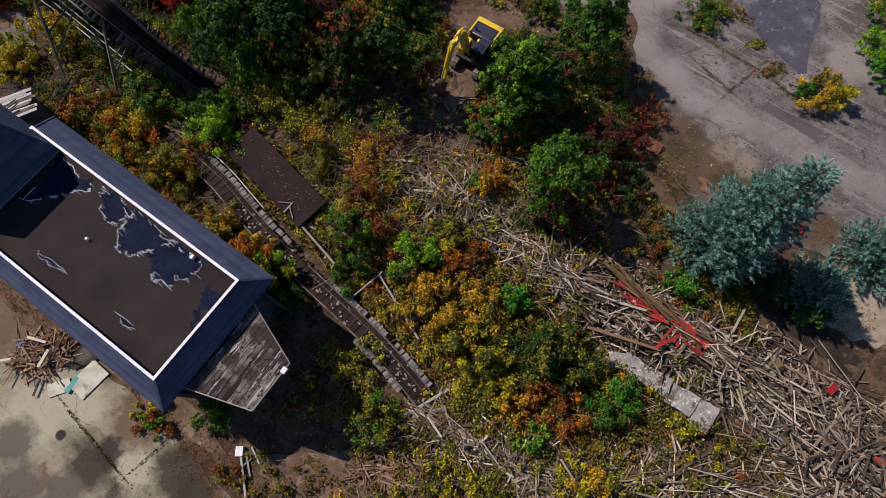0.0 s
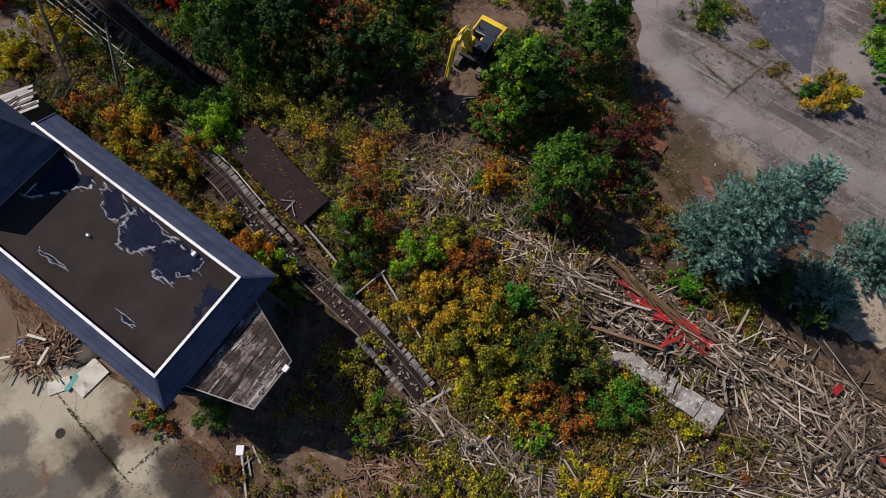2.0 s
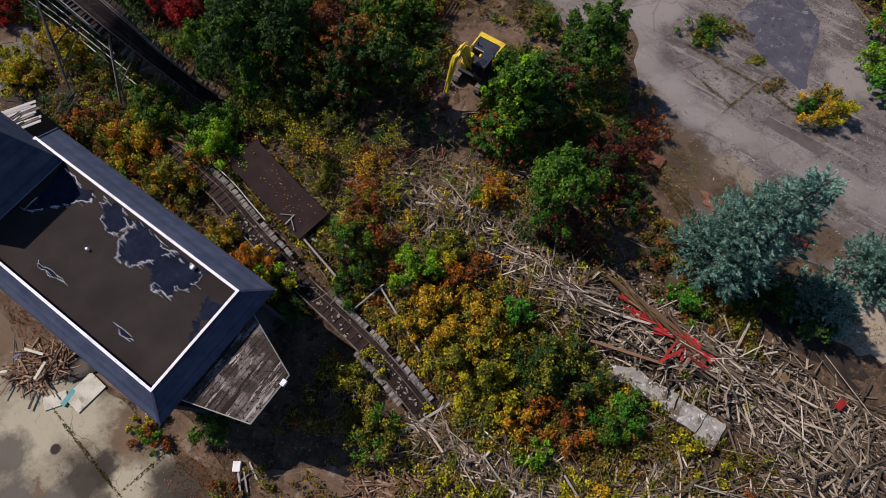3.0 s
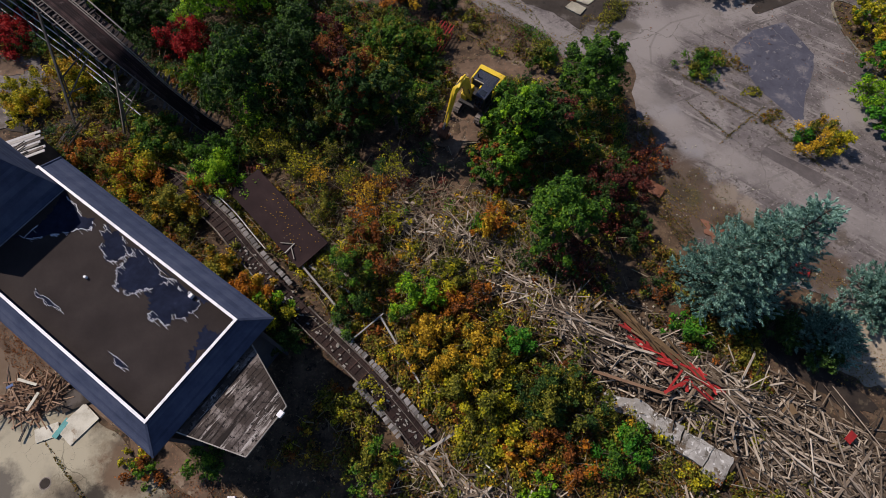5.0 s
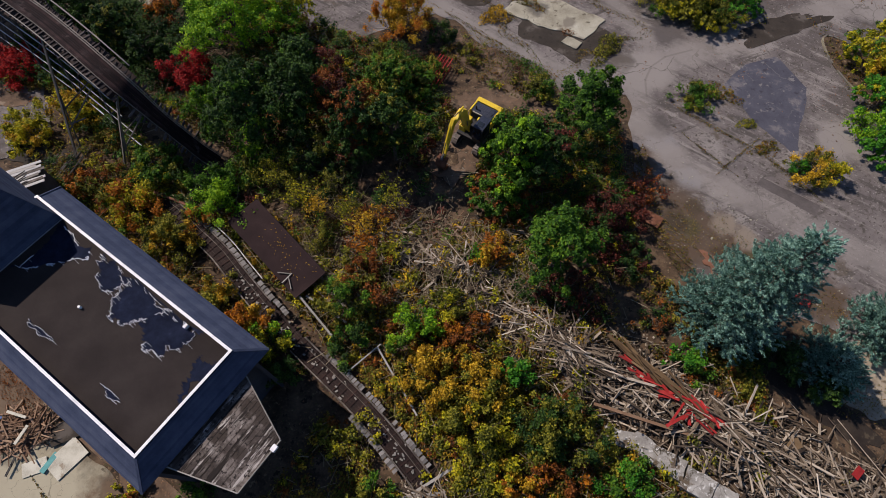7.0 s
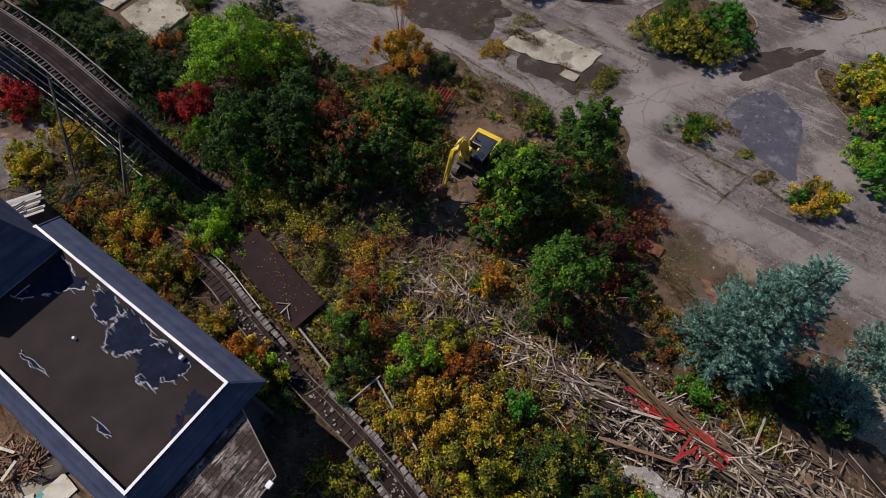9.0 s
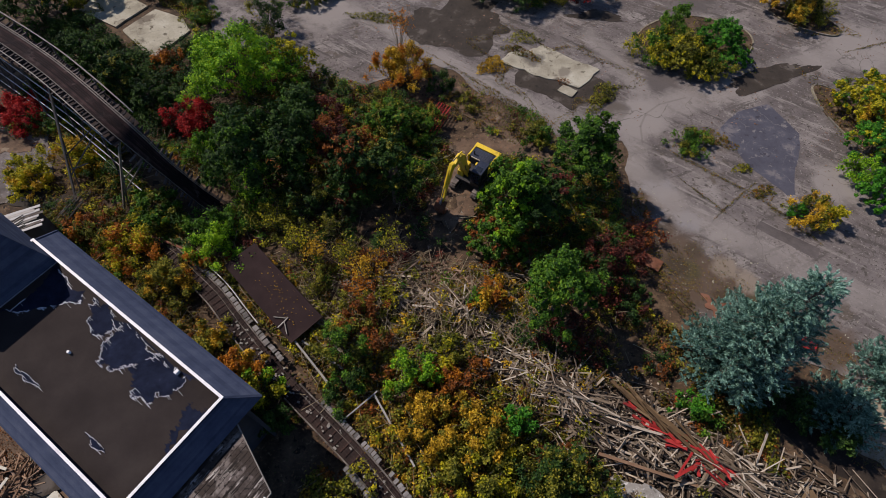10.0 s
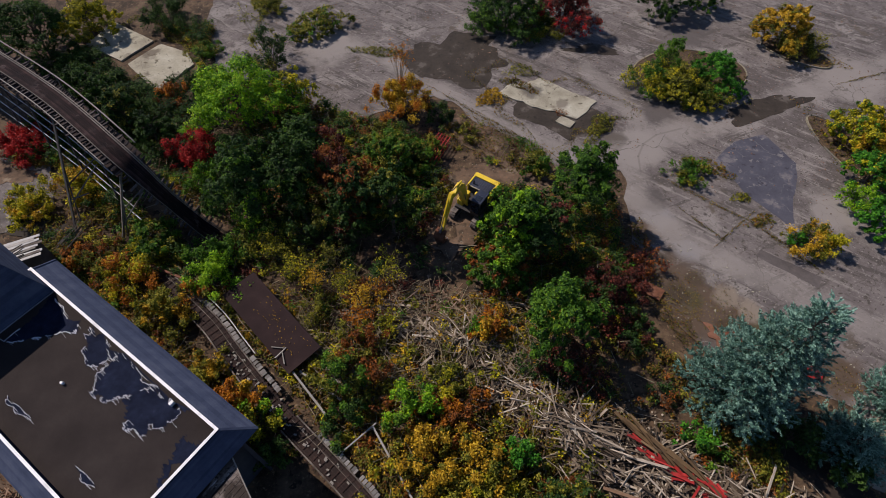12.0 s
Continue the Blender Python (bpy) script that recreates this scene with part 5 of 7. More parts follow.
blob("soil_patch", -8.5, -4.0, 4.5, 2.2, -10, 0.06, SOIL, "bare trodden soil beside the building", "soil", 0.4, seed=16, thick=0.3)
TRENCH = mat("trench_asphalt", [(0.2, (0.06, 0.052, 0.05)), (0.6, (0.09, 0.078, 0.074)), (1, (0.13, 0.116, 0.11))], 0.6, 7, 0.9, 0.2)
slab("dark_asphalt_patch", [(28.2, 38.6), (31, 41.6), (34.6, 42.6), (36.6, 38.5), (33.4, 30.6), (32.6, 30.4), (30.5, 33.5)], 0.03, 0.038, PATCH, "dark blue grey resurfaced patch of asphalt", "pavement", ragged=0.25)
slab("trench_patch", [(28.5, 26.9), (29.2, 27.6), (33.6, 24.6), (32.9, 23.5)], 0.03, 0.038, TRENCH, "long sunken trench patch in the asphalt", "pavement", ragged=0.1)
blob("mud_patch", 12.9, 46.6, 5.6, 3.6, -33, 0.034, MUD, "dark dirt round the broken concrete pad", "mud", 0.3, seed=71)
slab("concrete_pad", [(6.6, 49.2), (7.7, 50.7), (11.7, 51.8), (17.2, 47.8), (14.7, 45.0), (12.6, 46.3), (9.9, 46.9)], 0.03, 0.16, PALE, "broken pale concrete pad among weeds", "concrete pad", ragged=0.45, step=0.25, kind="")
slab("concrete_pad", [(12.5, 44.6), (13.2, 45.5), (14.6, 44.5), (13.9, 43.4)], 0.03, 0.22, PALE, "broken corner of the concrete pad", "concrete pad", ragged=0.35, step=0.2, kind="")
slab("puddle_patch", [(3.5, 36.2), (7.2, 35.2), (6.1, 33.9), (3.6, 34.2)], 0.06, 0.115, MUD, "dark brown muddy patch where the digger works", "mud", ragged=0.25)
slab("concrete_pad", [(-42.5, 63.1), (-36.1, 59.0), (-38.8, 55.0), (-44.2, 58.2)], 0.0, 0.2, PALE, "pale square concrete pad", "concrete pad", ragged=0.1, kind="")
slab("concrete_pad", [(-35.0, 58.4), (-31.2, 56.6), (-29.8, 54.4), (-32.8, 49.4), (-37.8, 54.4)], 0.0, 0.2, PALE, "pale concrete pad with one rounded corner", "concrete pad", ragged=0.1, kind="")
grass_patch(11.9, 47.8, 8.6, 5.6, -32, 0.35, "weeds", "dry weeds round the concrete pad", 2200, inner=0.84, size=0.17)
grass_patch(-36.5, 56, 9.5, 5.6, -32, 0.5, "olive", "green weeds round the pads", 1800, inner=0.85)
for bx, by, bl, bw, bt, bz in ((12.7, 4.8, 1.9, 1.2, -14, 0.85), (14.4, 4.0, 1.9, 1.4, -34, 1.0), (16.0, 2.9, 1.8, 1.6, -32, 1.1), (17.5, 1.7, 1.9, 1.8, -36, 1.15), (18.9, 0.6, 1.5, 2.1, -34, 1.05)):
    ca, sa = math.cos(radians(bt)), math.sin(radians(bt))
    slab("broken_slab", [(bx + (u * ca - v * sa), by + (u * sa + v * ca)) for u, v in ((-bl / 2, -bw / 2), (bl / 2, -bw / 2), (bl / 2, bw / 2), (-bl / 2, bw / 2))], 0.1, bz, RUBBLE, "broken piece of a long concrete slab between the heaps", "concrete slab", ragged=0.3, step=0.3, kind="", seed=int(bx * 10))


# ---- heaps of timber ----
def along(path, n, spread):
    """Random spots along a line of (x, y, half width)."""
    path = np.array(path, float)
    seg = np.hypot(*(path[1:, :2] - path[:-1, :2]).T) * (path[1:, 2] + path[:-1, 2])
    i = rng.choice(len(seg), n, p=seg / seg.sum())
    s = rng.random(n)
    p = path[i] * (1 - s[:, None]) + path[i + 1] * s[:, None]
    d = path[i + 1, :2] - path[i, :2]
    d /= np.linalg.norm(d, axis=1, keepdims=True)
    off = np.clip(rng.standard_normal(n) * 0.5, -1.15, 1.15) * p[:, 2] * spread
    return p[:, 0] - d[:, 1] * off, p[:, 1] + d[:, 0] * off, np.abs(off) / p[:, 2], np.arctan2(d[:, 1], d[:, 0])


def heap(label, path, n, near_box, length=1.6, high=0.7, bias=0.35, material=None, piece=None, spread=1.0):
    """A tangle of broken boards: single pieces where it lies nearest, the rest in one mesh."""
    root = thing("timber_heap", label, "timber heap", group="heaps of broken timber")
    x, y, off, lie = along(path, n, spread)
    ln = np.clip(length * np.exp(0.55 * rng.standard_normal(n)), 0.35, 4.8)
    size = np.stack([ln, rng.choice([0.045, 0.06, 0.08, 0.1, 0.15], n), rng.choice([0.03, 0.05, 0.08], n)], 1)
    yaw = np.where(rng.random(n) < bias, lie + 0.35 * rng.standard_normal(n), rng.random(n) * math.pi)
    pitch = 0.13 * rng.standard_normal(n)
    roll = 0.4 * rng.standard_normal(n)
    z = ground_z(x, y) + 0.05 + high * np.clip(1.1 - off, 0.15, 1) * rng.random(n) + np.abs(np.sin(pitch)) * ln * 0.3
    keep = (near(x, y, 12.4, 4.9, 19.0, 0.5) > 0.95) | (rng.random(n) < 0.4)
    x, y, z, yaw, pitch, roll, size = x[keep], y[keep], z[keep], yaw[keep], pitch[keep], roll[keep], size[keep]
    n = len(x)
    c = np.stack([x, y, z], 1)
    single = np.zeros(n, bool)
    inside = np.where((x > near_box[0]) & (x < near_box[2]) & (y > near_box[1]) & (y < near_box[3]))[0]
    single[inside[np.argsort(-z[inside])][:280]] = True
    v, q = boards(c[~single], yaw[~single], pitch[~single], roll[~single], size[~single])
    bulk = part("debris", fast_mesh("debris", v, q, material or WOOD), material or WOOD, root)
    bulk["kind"] = "stuff"
    shapes = []
    for i in range(6):
        v, q = boards(np.zeros((1, 3)), np.zeros(1), np.zeros(1), np.zeros(1), np.array([[1.0, 1.0, 1.0]]))
        shapes.append(fast_mesh("board", v, q, piece or WOOD_PIECE))
    for i in np.where(single)[0]:
        m = Matrix.Translation(c[i]) @ Matrix.Rotation(yaw[i], 4, "Z") @ Matrix.Rotation(-pitch[i], 4, "Y") @ Matrix.Rotation(roll[i], 4, "X") @ Matrix.Diagonal((*size[i], 1))
        part("board", shapes[i % 6], None, root, at=m)
    return root


heap("large tangled heap of grey broken boards", [(9, 11.5, 2.0), (14, 8.6, 3.4), (20, 5.2, 3.6), (26, 1.0, 4.2), (32, -4.5, 5.0), (36, -9, 5)], 3200, (9, -5, 26, 12), 1.75, 0.95)
heap("heap of grey boards spilling below the broken slab", [(15, -6, 3), (20, -4.5, 3.2), (26, -5.5, 3.5), (33, -9, 4)], 900, (15, -8, 27, -1), 2.1, 0.8, 0.6)
heap("scattered broken boards between the shrubs", [(-8, 20.6, 1.6), (-2, 19.8, 2.8), (3, 17.2, 3.0), (6, 14.2, 3.0), (10, 10.8, 2.6)], 1250, (-4, 11, 8, 22), 1.25, 0.8, 0.2)
heap("splintered brown boards and sticks in the clearing", [(-4, 22.0, 1.4), (0, 21.4, 1.6), (4, 20.4, 1.4)], 420, (-5, 19, 5, 24), 1.2, 0.6, 0.2, BROWN_ISLAND, BROWN_WOOD)
heap("heap of boards at the end of the old track", [(-3.0, 1.0, 1.2), (1.5, -0.8, 2.0), (5.5, -3.4, 2.6), (10, -6, 3)], 1000, (-4, -5, 6, 3), 1.5, 0.8)
heap("reddish brown splintered boards on bare soil", [(-6.5, -3.0, 1.0), (-3.0, -3.8, 2.2), (0, -6.2, 2.5)], 650, (-7, -6, 0, -2), 1.0, 0.4, 0.2, BROWN_ISLAND, BROWN_WOOD)
heap("small heap of brown scrap boards beside the building", [(-32.6, 4.6, 0.9), (-30.6, 5.2, 1.7), (-28.6, 5.6, 1.1)], 300, (-34, 2, -27, 8), 1.2, 0.6, 0.1, BROWN_ISLAND, BROWN_WOOD)
heap("thin line of boards along the slab", [(10.5, 5.2, 1.0), (13.5, 3.4, 1.4), (16.5, 1.2, 1.6), (17, -1.8, 1.4), (13, -4.6, 1.6)], 380, (10, -5, 18, 6), 1.3, 0.4)


def red_boards():
    root = thing("red_timber_stack", "long brown beams and red painted boards lying on the heap", "timber stack")
    lie = math.atan2(-6.7, 5.7)
    for i in range(16):
        s = rng.uniform(0.25, 0.75)
        x, y = 13.5 + 5.7 * s + rng.normal() * 0.3, 11.5 - 6.7 * s + rng.normal() * 0.3
        m = Matrix.Translation((x, y, gz(x, y) + 1.0 + rng.random() * 0.3)) @ Matrix.Rotation(lie + rng.normal() * 0.13, 4, "Z") @ Matrix.Rotation(rng.normal() * 0.04, 4, "Y")
        part("beam", box(bmesh.new(), rng.uniform(3.5, 6.5), rng.choice([0.16, 0.24]), 0.1), BEAM_WOOD, root, at=m)
    for x, y, n, turn in ((15.0, 8.6, 7, -0.75), (16.2, 7.6, 7, -0.2), (17.8, 6.6, 8, -0.85), (18.8, 5.6, 7, -1.0), (14.3, 10.2, 5, -0.8), (17.0, 5.9, 5, 0.6)):
        for i in range(n):
            px, py = x + rng.normal() * 0.3, y + rng.normal() * 0.3
            m = Matrix.Translation((px, py, gz(px, py) + 0.9 + rng.random() * 0.4)) @ Matrix.Rotation(turn + rng.normal() * 0.35, 4, "Z") @ Matrix.Rotation(rng.normal() * 0.1, 4, "Y")
            part("red_board", box(bmesh.new(), rng.uniform(0.8, 2.2), rng.choice([0.1, 0.15, 0.22]), 0.05), RED_PAINT, root, "red painted board", at=m)
    return root


BEAM_WOOD = mat("brown_beam", [(0.0, (0.045, 0.026, 0.012)), (0.5, (0.105, 0.066, 0.032)), (1, (0.2, 0.132, 0.07))], 1.5, 18, 0.9, 0.3, vary="object", amount=0.6)
red_boards()


# ---- old track on the ground ----
def curve_points(anchors, n):
    """A smooth line through the anchors."""
    p = np.array(anchors, float)
    p = np.concatenate([2 * p[:1] - p[1:2], p, 2 * p[-1:] - p[-2:-1]])
    out = []
    for s in np.linspace(0, len(anchors) - 1.0001, n):
        i, t = int(s), s - int(s)
        a, b, c, d = p[i:i + 4]
        out.append(0.5 * (2 * b + (c - a) * t + (2 * a - 5 * b + 4 * c - d) * t * t + (3 * b - a - 3 * c + d) * t ** 3))
    return np.array(out)


def rail(bm, pts, side, up, w, h):
    """A continuous beam that follows the line at a sideways offset."""
    d = np.gradient(pts, axis=0)
    nrm = np.stack([-d[:, 1], d[:, 0], 0 * d[:, 0]], 1)
    nrm /= np.linalg.norm(nrm, axis=1, keepdims=True)
    rings = []
    for p, m in zip(pts, nrm):
        c = p + m * side + np.array([0, 0, up])
        rings.append([bm.verts.new(c + m * a * w / 2 + np.array([0, 0, b * h / 2])) for a, b in ((-1, -1), (1, -1), (1, 1), (-1, 1))])
    for r0, r1 in zip(rings[:-1], rings[1:]):
        for i in range(4):
            bm.faces.new((r0[i], r0[(i + 1) % 4], r1[(i + 1) % 4], r1[i]))
    bm.faces.new(rings[0][::-1])
    bm.faces.new(rings[-1])
    bmesh.ops.recalc_face_normals(bm, faces=bm.faces)
    return bm


TIE_WOOD = mat("tie_timber", [(0.1, (0.025, 0.021, 0.02)), (0.6, (0.06, 0.052, 0.048)), (1, (0.14, 0.125, 0.115))], 1, 16, 0.9, 0.3, vary="object", amount=0.5)
PALE_WOOD = mat("bleached_timber", [(0.1, (0.2, 0.195, 0.19)), (0.5, (0.38, 0.37, 0.36)), (1, (0.52, 0.51, 0.5))], 1, 16, 0.85, 0.2, vary="object", amount=0.5)


def old_track():
    root = thing("old_track", "sagging wooden ride track with grey walkway boards", "track")
    pts = curve_points([(-26.5, 25.4, 0.6), (-23.7, 23.5, 0.9), (-21.2, 21.4, 1.0), (-18.8, 19.3, 1.0), (-16.9, 17.2, 1.0), (-15.1, 15.25, 0.95), (-12.96, 13.1, 0.9), (-10.5, 10.8, 0.8), (-8.2, 8.75, 0.85), (-5.4, 6.15, 1.0), (-3.2, 3.8, 0.85), (-1.3, 1.6, 0.7)], 260)
    d = np.gradient(pts, axis=0)
    length = np.concatenate([[0], np.cumsum(np.linalg.norm(np.diff(pts, axis=0), axis=1))])
    part("track_bed", rail(bmesh.new(), pts, 0, -0.1, 1.35, 0.06), TRACK_WOOD, root, "dark brown bed of the track")
    for first, last in ((20, 128), (158, 258)):
        for off, w, h, material in ((-0.74, 0.1, 0.2, BEAM_GREY), (0.74, 0.1, 0.2, BEAM_GREY), (0.3, 0.05, 0.09, BEAM_GREY)):
            part("rail", rail(bmesh.new(), pts[first:last], off, 0.04, w, h), material, root, "worn grey laminated rail")
    for off, w in ((0.55, 0.07), (0.4, 0.05), (-0.08, 0.06), (-0.3, 0.05), (-0.55, 0.07)):
        part("rail", rail(bmesh.new(), pts, off, 0.01 + 0.03 * rng.random(), w, 0.1), RAIL_WOOD, root, "worn dark laminated rail")
    part("guard_rail", rail(bmesh.new(), pts[48:112], 1.36, 0.3, 0.09, 0.08), GREY_WOOD, root)
    walk_mesh = fast_mesh("walkway_board", *boards(np.zeros((1, 3)), np.zeros(1), np.zeros(1), np.zeros(1), np.array([[0.25, 0.38, 0.06]])), WALK_WOOD)
    tie_mesh = fast_mesh("tie", *boards(np.zeros((1, 3)), np.zeros(1), np.zeros(1), np.zeros(1), np.array([[0.11, 1.7, 0.1]])), TRACK_TIE)
    short_tie = fast_mesh("tie", *boards(np.zeros((1, 3)), np.zeros(1), np.zeros(1), np.zeros(1), np.array([[0.09, 1.3, 0.07]])), TRACK_TIE)
    step = 0
    for s in np.arange(0.2, length[-1], 0.31):
        step += 1
        i = int(np.searchsorted(length, s))
        a = math.atan2(d[i, 1], d[i, 0])
        m = Matrix.Translation(Vector(pts[i])) @ Matrix.Rotation(a, 4, "Z")
        part("tie", tie_mesh if step % 2 else short_tie, None, root, at=m @ Matrix.Translation((0, 0, -0.16 if step % 2 else -0.02)))
        f = s / length[-1]
        for side, keep in ((1.0, 0.2 < f < 0.53 or 0.66 < f < 0.84 or 0.87 < f < 0.98), (-1.0, 0.79 < f < 0.95)):
            if keep and rng.random() < 0.95:
                part("walkway_board", walk_mesh, None, root, at=m @ Matrix.Translation((0, side + rng.normal() * 0.02, 0.06 + rng.random() * 0.03)) @ Matrix.Rotation(rng.normal() * 0.05, 4, "Z"))
    for s in np.arange(1.0, length[-1], 2.4):
        i = int(np.searchsorted(length, s))
        a = math.atan2(d[i, 1], d[i, 0])
        for side in (-0.6, 0.6):
            x, y = pts[i][0] - math.sin(a) * side, pts[i][1] + math.cos(a) * side
            part("post", beam(bmesh.new(), (x, y, gz(x, y) - 0.2), (x, y, pts[i][2] - 0.14), 0.14, 0.14), BROWN_WOOD, root)
    n = 90
    s = 0.35 + 0.65 * rng.random(n)
    i = (s * 259).astype(int)
    c = pts[i] + np.stack([rng.normal(size=n) * 0.3, rng.normal(size=n) * 0.3, np.full(n, 0.02)], 1)
    v, q = boards(c, rng.random(n) * 3, np.zeros(n), np.zeros(n), np.stack([rng.uniform(0.08, 0.28, n), rng.uniform(0.06, 0.16, n), np.full(n, 0.12)], 1))
    part("litter", fast_mesh("litter", v, q, GREY_WOOD), GREY_WOOD, root, "pale chips lying between the rails")["kind"] = "stuff"
    return root


WALK_WOOD = mat("walkway_timber", [(0.1, (0.07, 0.065, 0.06)), (0.5, (0.15, 0.14, 0.13)), (1, (0.29, 0.275, 0.26))], 1, 16, 0.9, 0.3, vary="object", amount=0.55)
TRACK_TIE = mat("red_brown_tie", [(0.1, (0.014, 0.006, 0.005)), (0.5, (0.032, 0.015, 0.012)), (1, (0.07, 0.036, 0.028))], 1, 16, 0.9, 0.3, vary="object", amount=0.5)
BEAM_GREY = mat("grey_beam", [(0.1, (0.035, 0.028, 0.024)), (0.5, (0.1, 0.085, 0.072)), (1, (0.24, 0.21, 0.185))], 1.2, 14, 0.9, 0.3)
RAIL_WOOD = mat("rail_timber", [(0.1, (0.009, 0.005, 0.004)), (0.55, (0.024, 0.014, 0.012)), (1, (0.07, 0.045, 0.038))], 1, 16, 0.85, 0.3)
TRACK_WOOD = mat("track_timber", [(0.1, (0.006, 0.003, 0.003)), (0.5, (0.018, 0.009, 0.007)), (1, (0.05, 0.026, 0.02))], 1, 16, 0.85, 0.3)
old_track()


# ---- raised coaster ----
def coaster():
    root = thing("wooden_coaster", "tall wooden coaster trestle with brown track and grey ledgers", "coaster")
    base = curve_points([(-64, 58.5, 11.0), (-50, 49.8, 10.6), (-36.7, 40.4, 10.2), (-31.9, 36.75, 9.9), (-28.0, 33.6, 9.5), (-25.2, 31.4, 9.2)], 220)
    pts = curve_points([(-64, 56.7, 11.0), (-50, 47.6, 10.6), (-40.0, 40.9, 10.3), (-36.4, 38.45, 10.2), (-32.9, 35.85, 10.2), (-29.5, 33.05, 10.1), (-27.2, 31.1, 9.9), (-25.6, 29.9, 9.2), (-24.6, 29.4, 7.9), (-23.8, 29.2, 6.0), (-22.9, 29.1, 3.8), (-21.8, 28.9, 1.6), (-20.4, 28.4, 0.3)], 300)
    for k, off in enumerate((-0.66, -0.5, -0.34, -0.17, 0.0, 0.17, 0.34, 0.5, 0.66)):
        part("deck_board", rail(bmesh.new(), pts[:298 - (k * 5) % 7], off, 0.012 * ((k * 3) % 4), 0.15, 0.08), DECK_WOOD, root, "dark brown deck board")
    for off in (-0.7, 0.7, 0.86):
        part("rail", rail(bmesh.new(), pts, off, 0.1, 0.08, 0.1), LEG_WOOD, root)
    # Added black boards: they darken the tie gaps and make the shadow solid.
    for k in range(9):
        off = -0.9 + 0.31 * k
        part("lower_board", rail(bmesh.new(), pts[:170 - (k * 5) % 17] - np.array([0, 0, 1.6]), off, 0.01 * (k % 3), 0.3, 0.06), TRACK_WOOD, root, "black board added under the deck to darken gaps and cast shadow")
    part("guard_rail", rail(bmesh.new(), pts[:175], 1.55, 0.6, 0.1, 0.1), GREY_WOOD, root)
    part("guard_rail", rail(bmesh.new(), pts[:170], -1.3, 0.1, 0.08, 0.1), GREY_WOOD, root)
    d = np.gradient(pts, axis=0)
    length = np.concatenate([[0], np.cumsum(np.linalg.norm(np.diff(pts, axis=0), axis=1))])
    tie_mesh = fast_mesh("tie", *boards(np.zeros((1, 3)), np.zeros(1), np.zeros(1), np.zeros(1), np.array([[0.16, 2.6, 0.14]])), DECK_TIE)
    for s in np.arange(8, length[-1] - 0.6, 0.5):
        i = int(np.searchsorted(length, s))
        m = Matrix.Translation(Vector(pts[i])) @ Matrix.Rotation(math.atan2(d[i, 1], d[i, 0]), 4, "Z") @ Matrix.Rotation(math.atan2(-d[i, 2], math.hypot(d[i, 0], d[i, 1])), 4, "Y")
        part("tie", tie_mesh, None, root, at=m @ Matrix.Translation((0, 0.1 + rng.normal() * 0.2, -0.12)) @ Matrix.Rotation(rng.normal() * 0.05, 4, "Z"))
    feet = []
    d = np.gradient(base, axis=0)
    length = np.concatenate([[0], np.cumsum(np.linalg.norm(np.diff(base, axis=0), axis=1))])
    for s in np.arange(6, length[-1] - 0.5, 6.1):
        i = int(np.searchsorted(length, s))
        a = math.atan2(d[i, 1], d[i, 0])
        nx, ny = -math.sin(a), math.cos(a)
        p = base[i]
        row = []
        for top, low in ((-1.3, -3.0), (-0.9, -0.8), (-0.3, 0.5), (0.1, 1.6)):
            t = Vector((p[0] + nx * top, p[1] + ny * top, p[2] - 0.1))
            b = Vector((p[0] + nx * low, p[1] + ny * low, -0.2))
            part("leg", beam(bmesh.new(), b, t, 0.13, 0.13), TIE_WOOD, root)
            row.append((b, t))
        part("guard_post", beam(bmesh.new(), (p[0] + nx * 0.15, p[1] + ny * 0.15, p[2] - 0.2), (p[0] + nx * 0.17, p[1] + ny * 0.17, p[2] + 0.65), 0.1, 0.1), LEG_WOOD, root)
        for f in (0.3, 0.6):
            part("cross_tie", beam(bmesh.new(), row[0][0].lerp(row[0][1], f), row[3][0].lerp(row[3][1], f), 0.08, 0.14), TIE_WOOD, root)
        part("brace", beam(bmesh.new(), row[0][0].lerp(row[0][1], 0.1), row[3][0].lerp(row[3][1], 0.7), 0.06, 0.12), TIE_WOOD, root)
        feet.append(row)
    for n, (r0, r1) in enumerate(zip(feet[:-1], feet[1:])):
        for leg in (0, 3):
            for k, f in enumerate((0.16, 0.3, 0.44, 0.58, 0.72, 0.86) if leg == 0 else (0.3, 0.7)):
                end = 1.0
                if n == len(feet) - 2 and leg == 0:
                    end = (1.62, 1.55, 1.4, 1.25, 0.95, 0.6)[k]
                b0, b1 = r0[leg][0].lerp(r0[leg][1], f), r1[leg][0].lerp(r1[leg][1], f)
                part("ledger", beam(bmesh.new(), b0, b0.lerp(b1, end), 0.07, 0.12), PALE_WOOD, root, "pale grey ledger")
    # tall raking props with crossed braces
    for b, t, c in (((-34.3, 29.3, -0.2), (-33.8, 35.6, 9.0), (-31.2, 33.4, 5.0)), ((-29.5, 28.2, -0.2), (-27.0, 31.2, 7.8), (-26.4, 30.6, 4.4))):
        b, t, c = Vector(b), Vector(t), Vector(c)
        part("prop", beam(bmesh.new(), b, t, 0.17, 0.17), LEG_WOOD, root, "tall grey raking prop")
        for f, q in ((0.25, 1.0), (0.42, 1.15), (0.3, 0.6)):
            part("brace", beam(bmesh.new(), b.lerp(t, f), b.lerp(c, q), 0.07, 0.1), LEG_WOOD, root)
        part("brace", beam(bmesh.new(), b.lerp(c, 0.2), b.lerp(t, 0.62), 0.07, 0.1), LEG_WOOD, root)
    return root


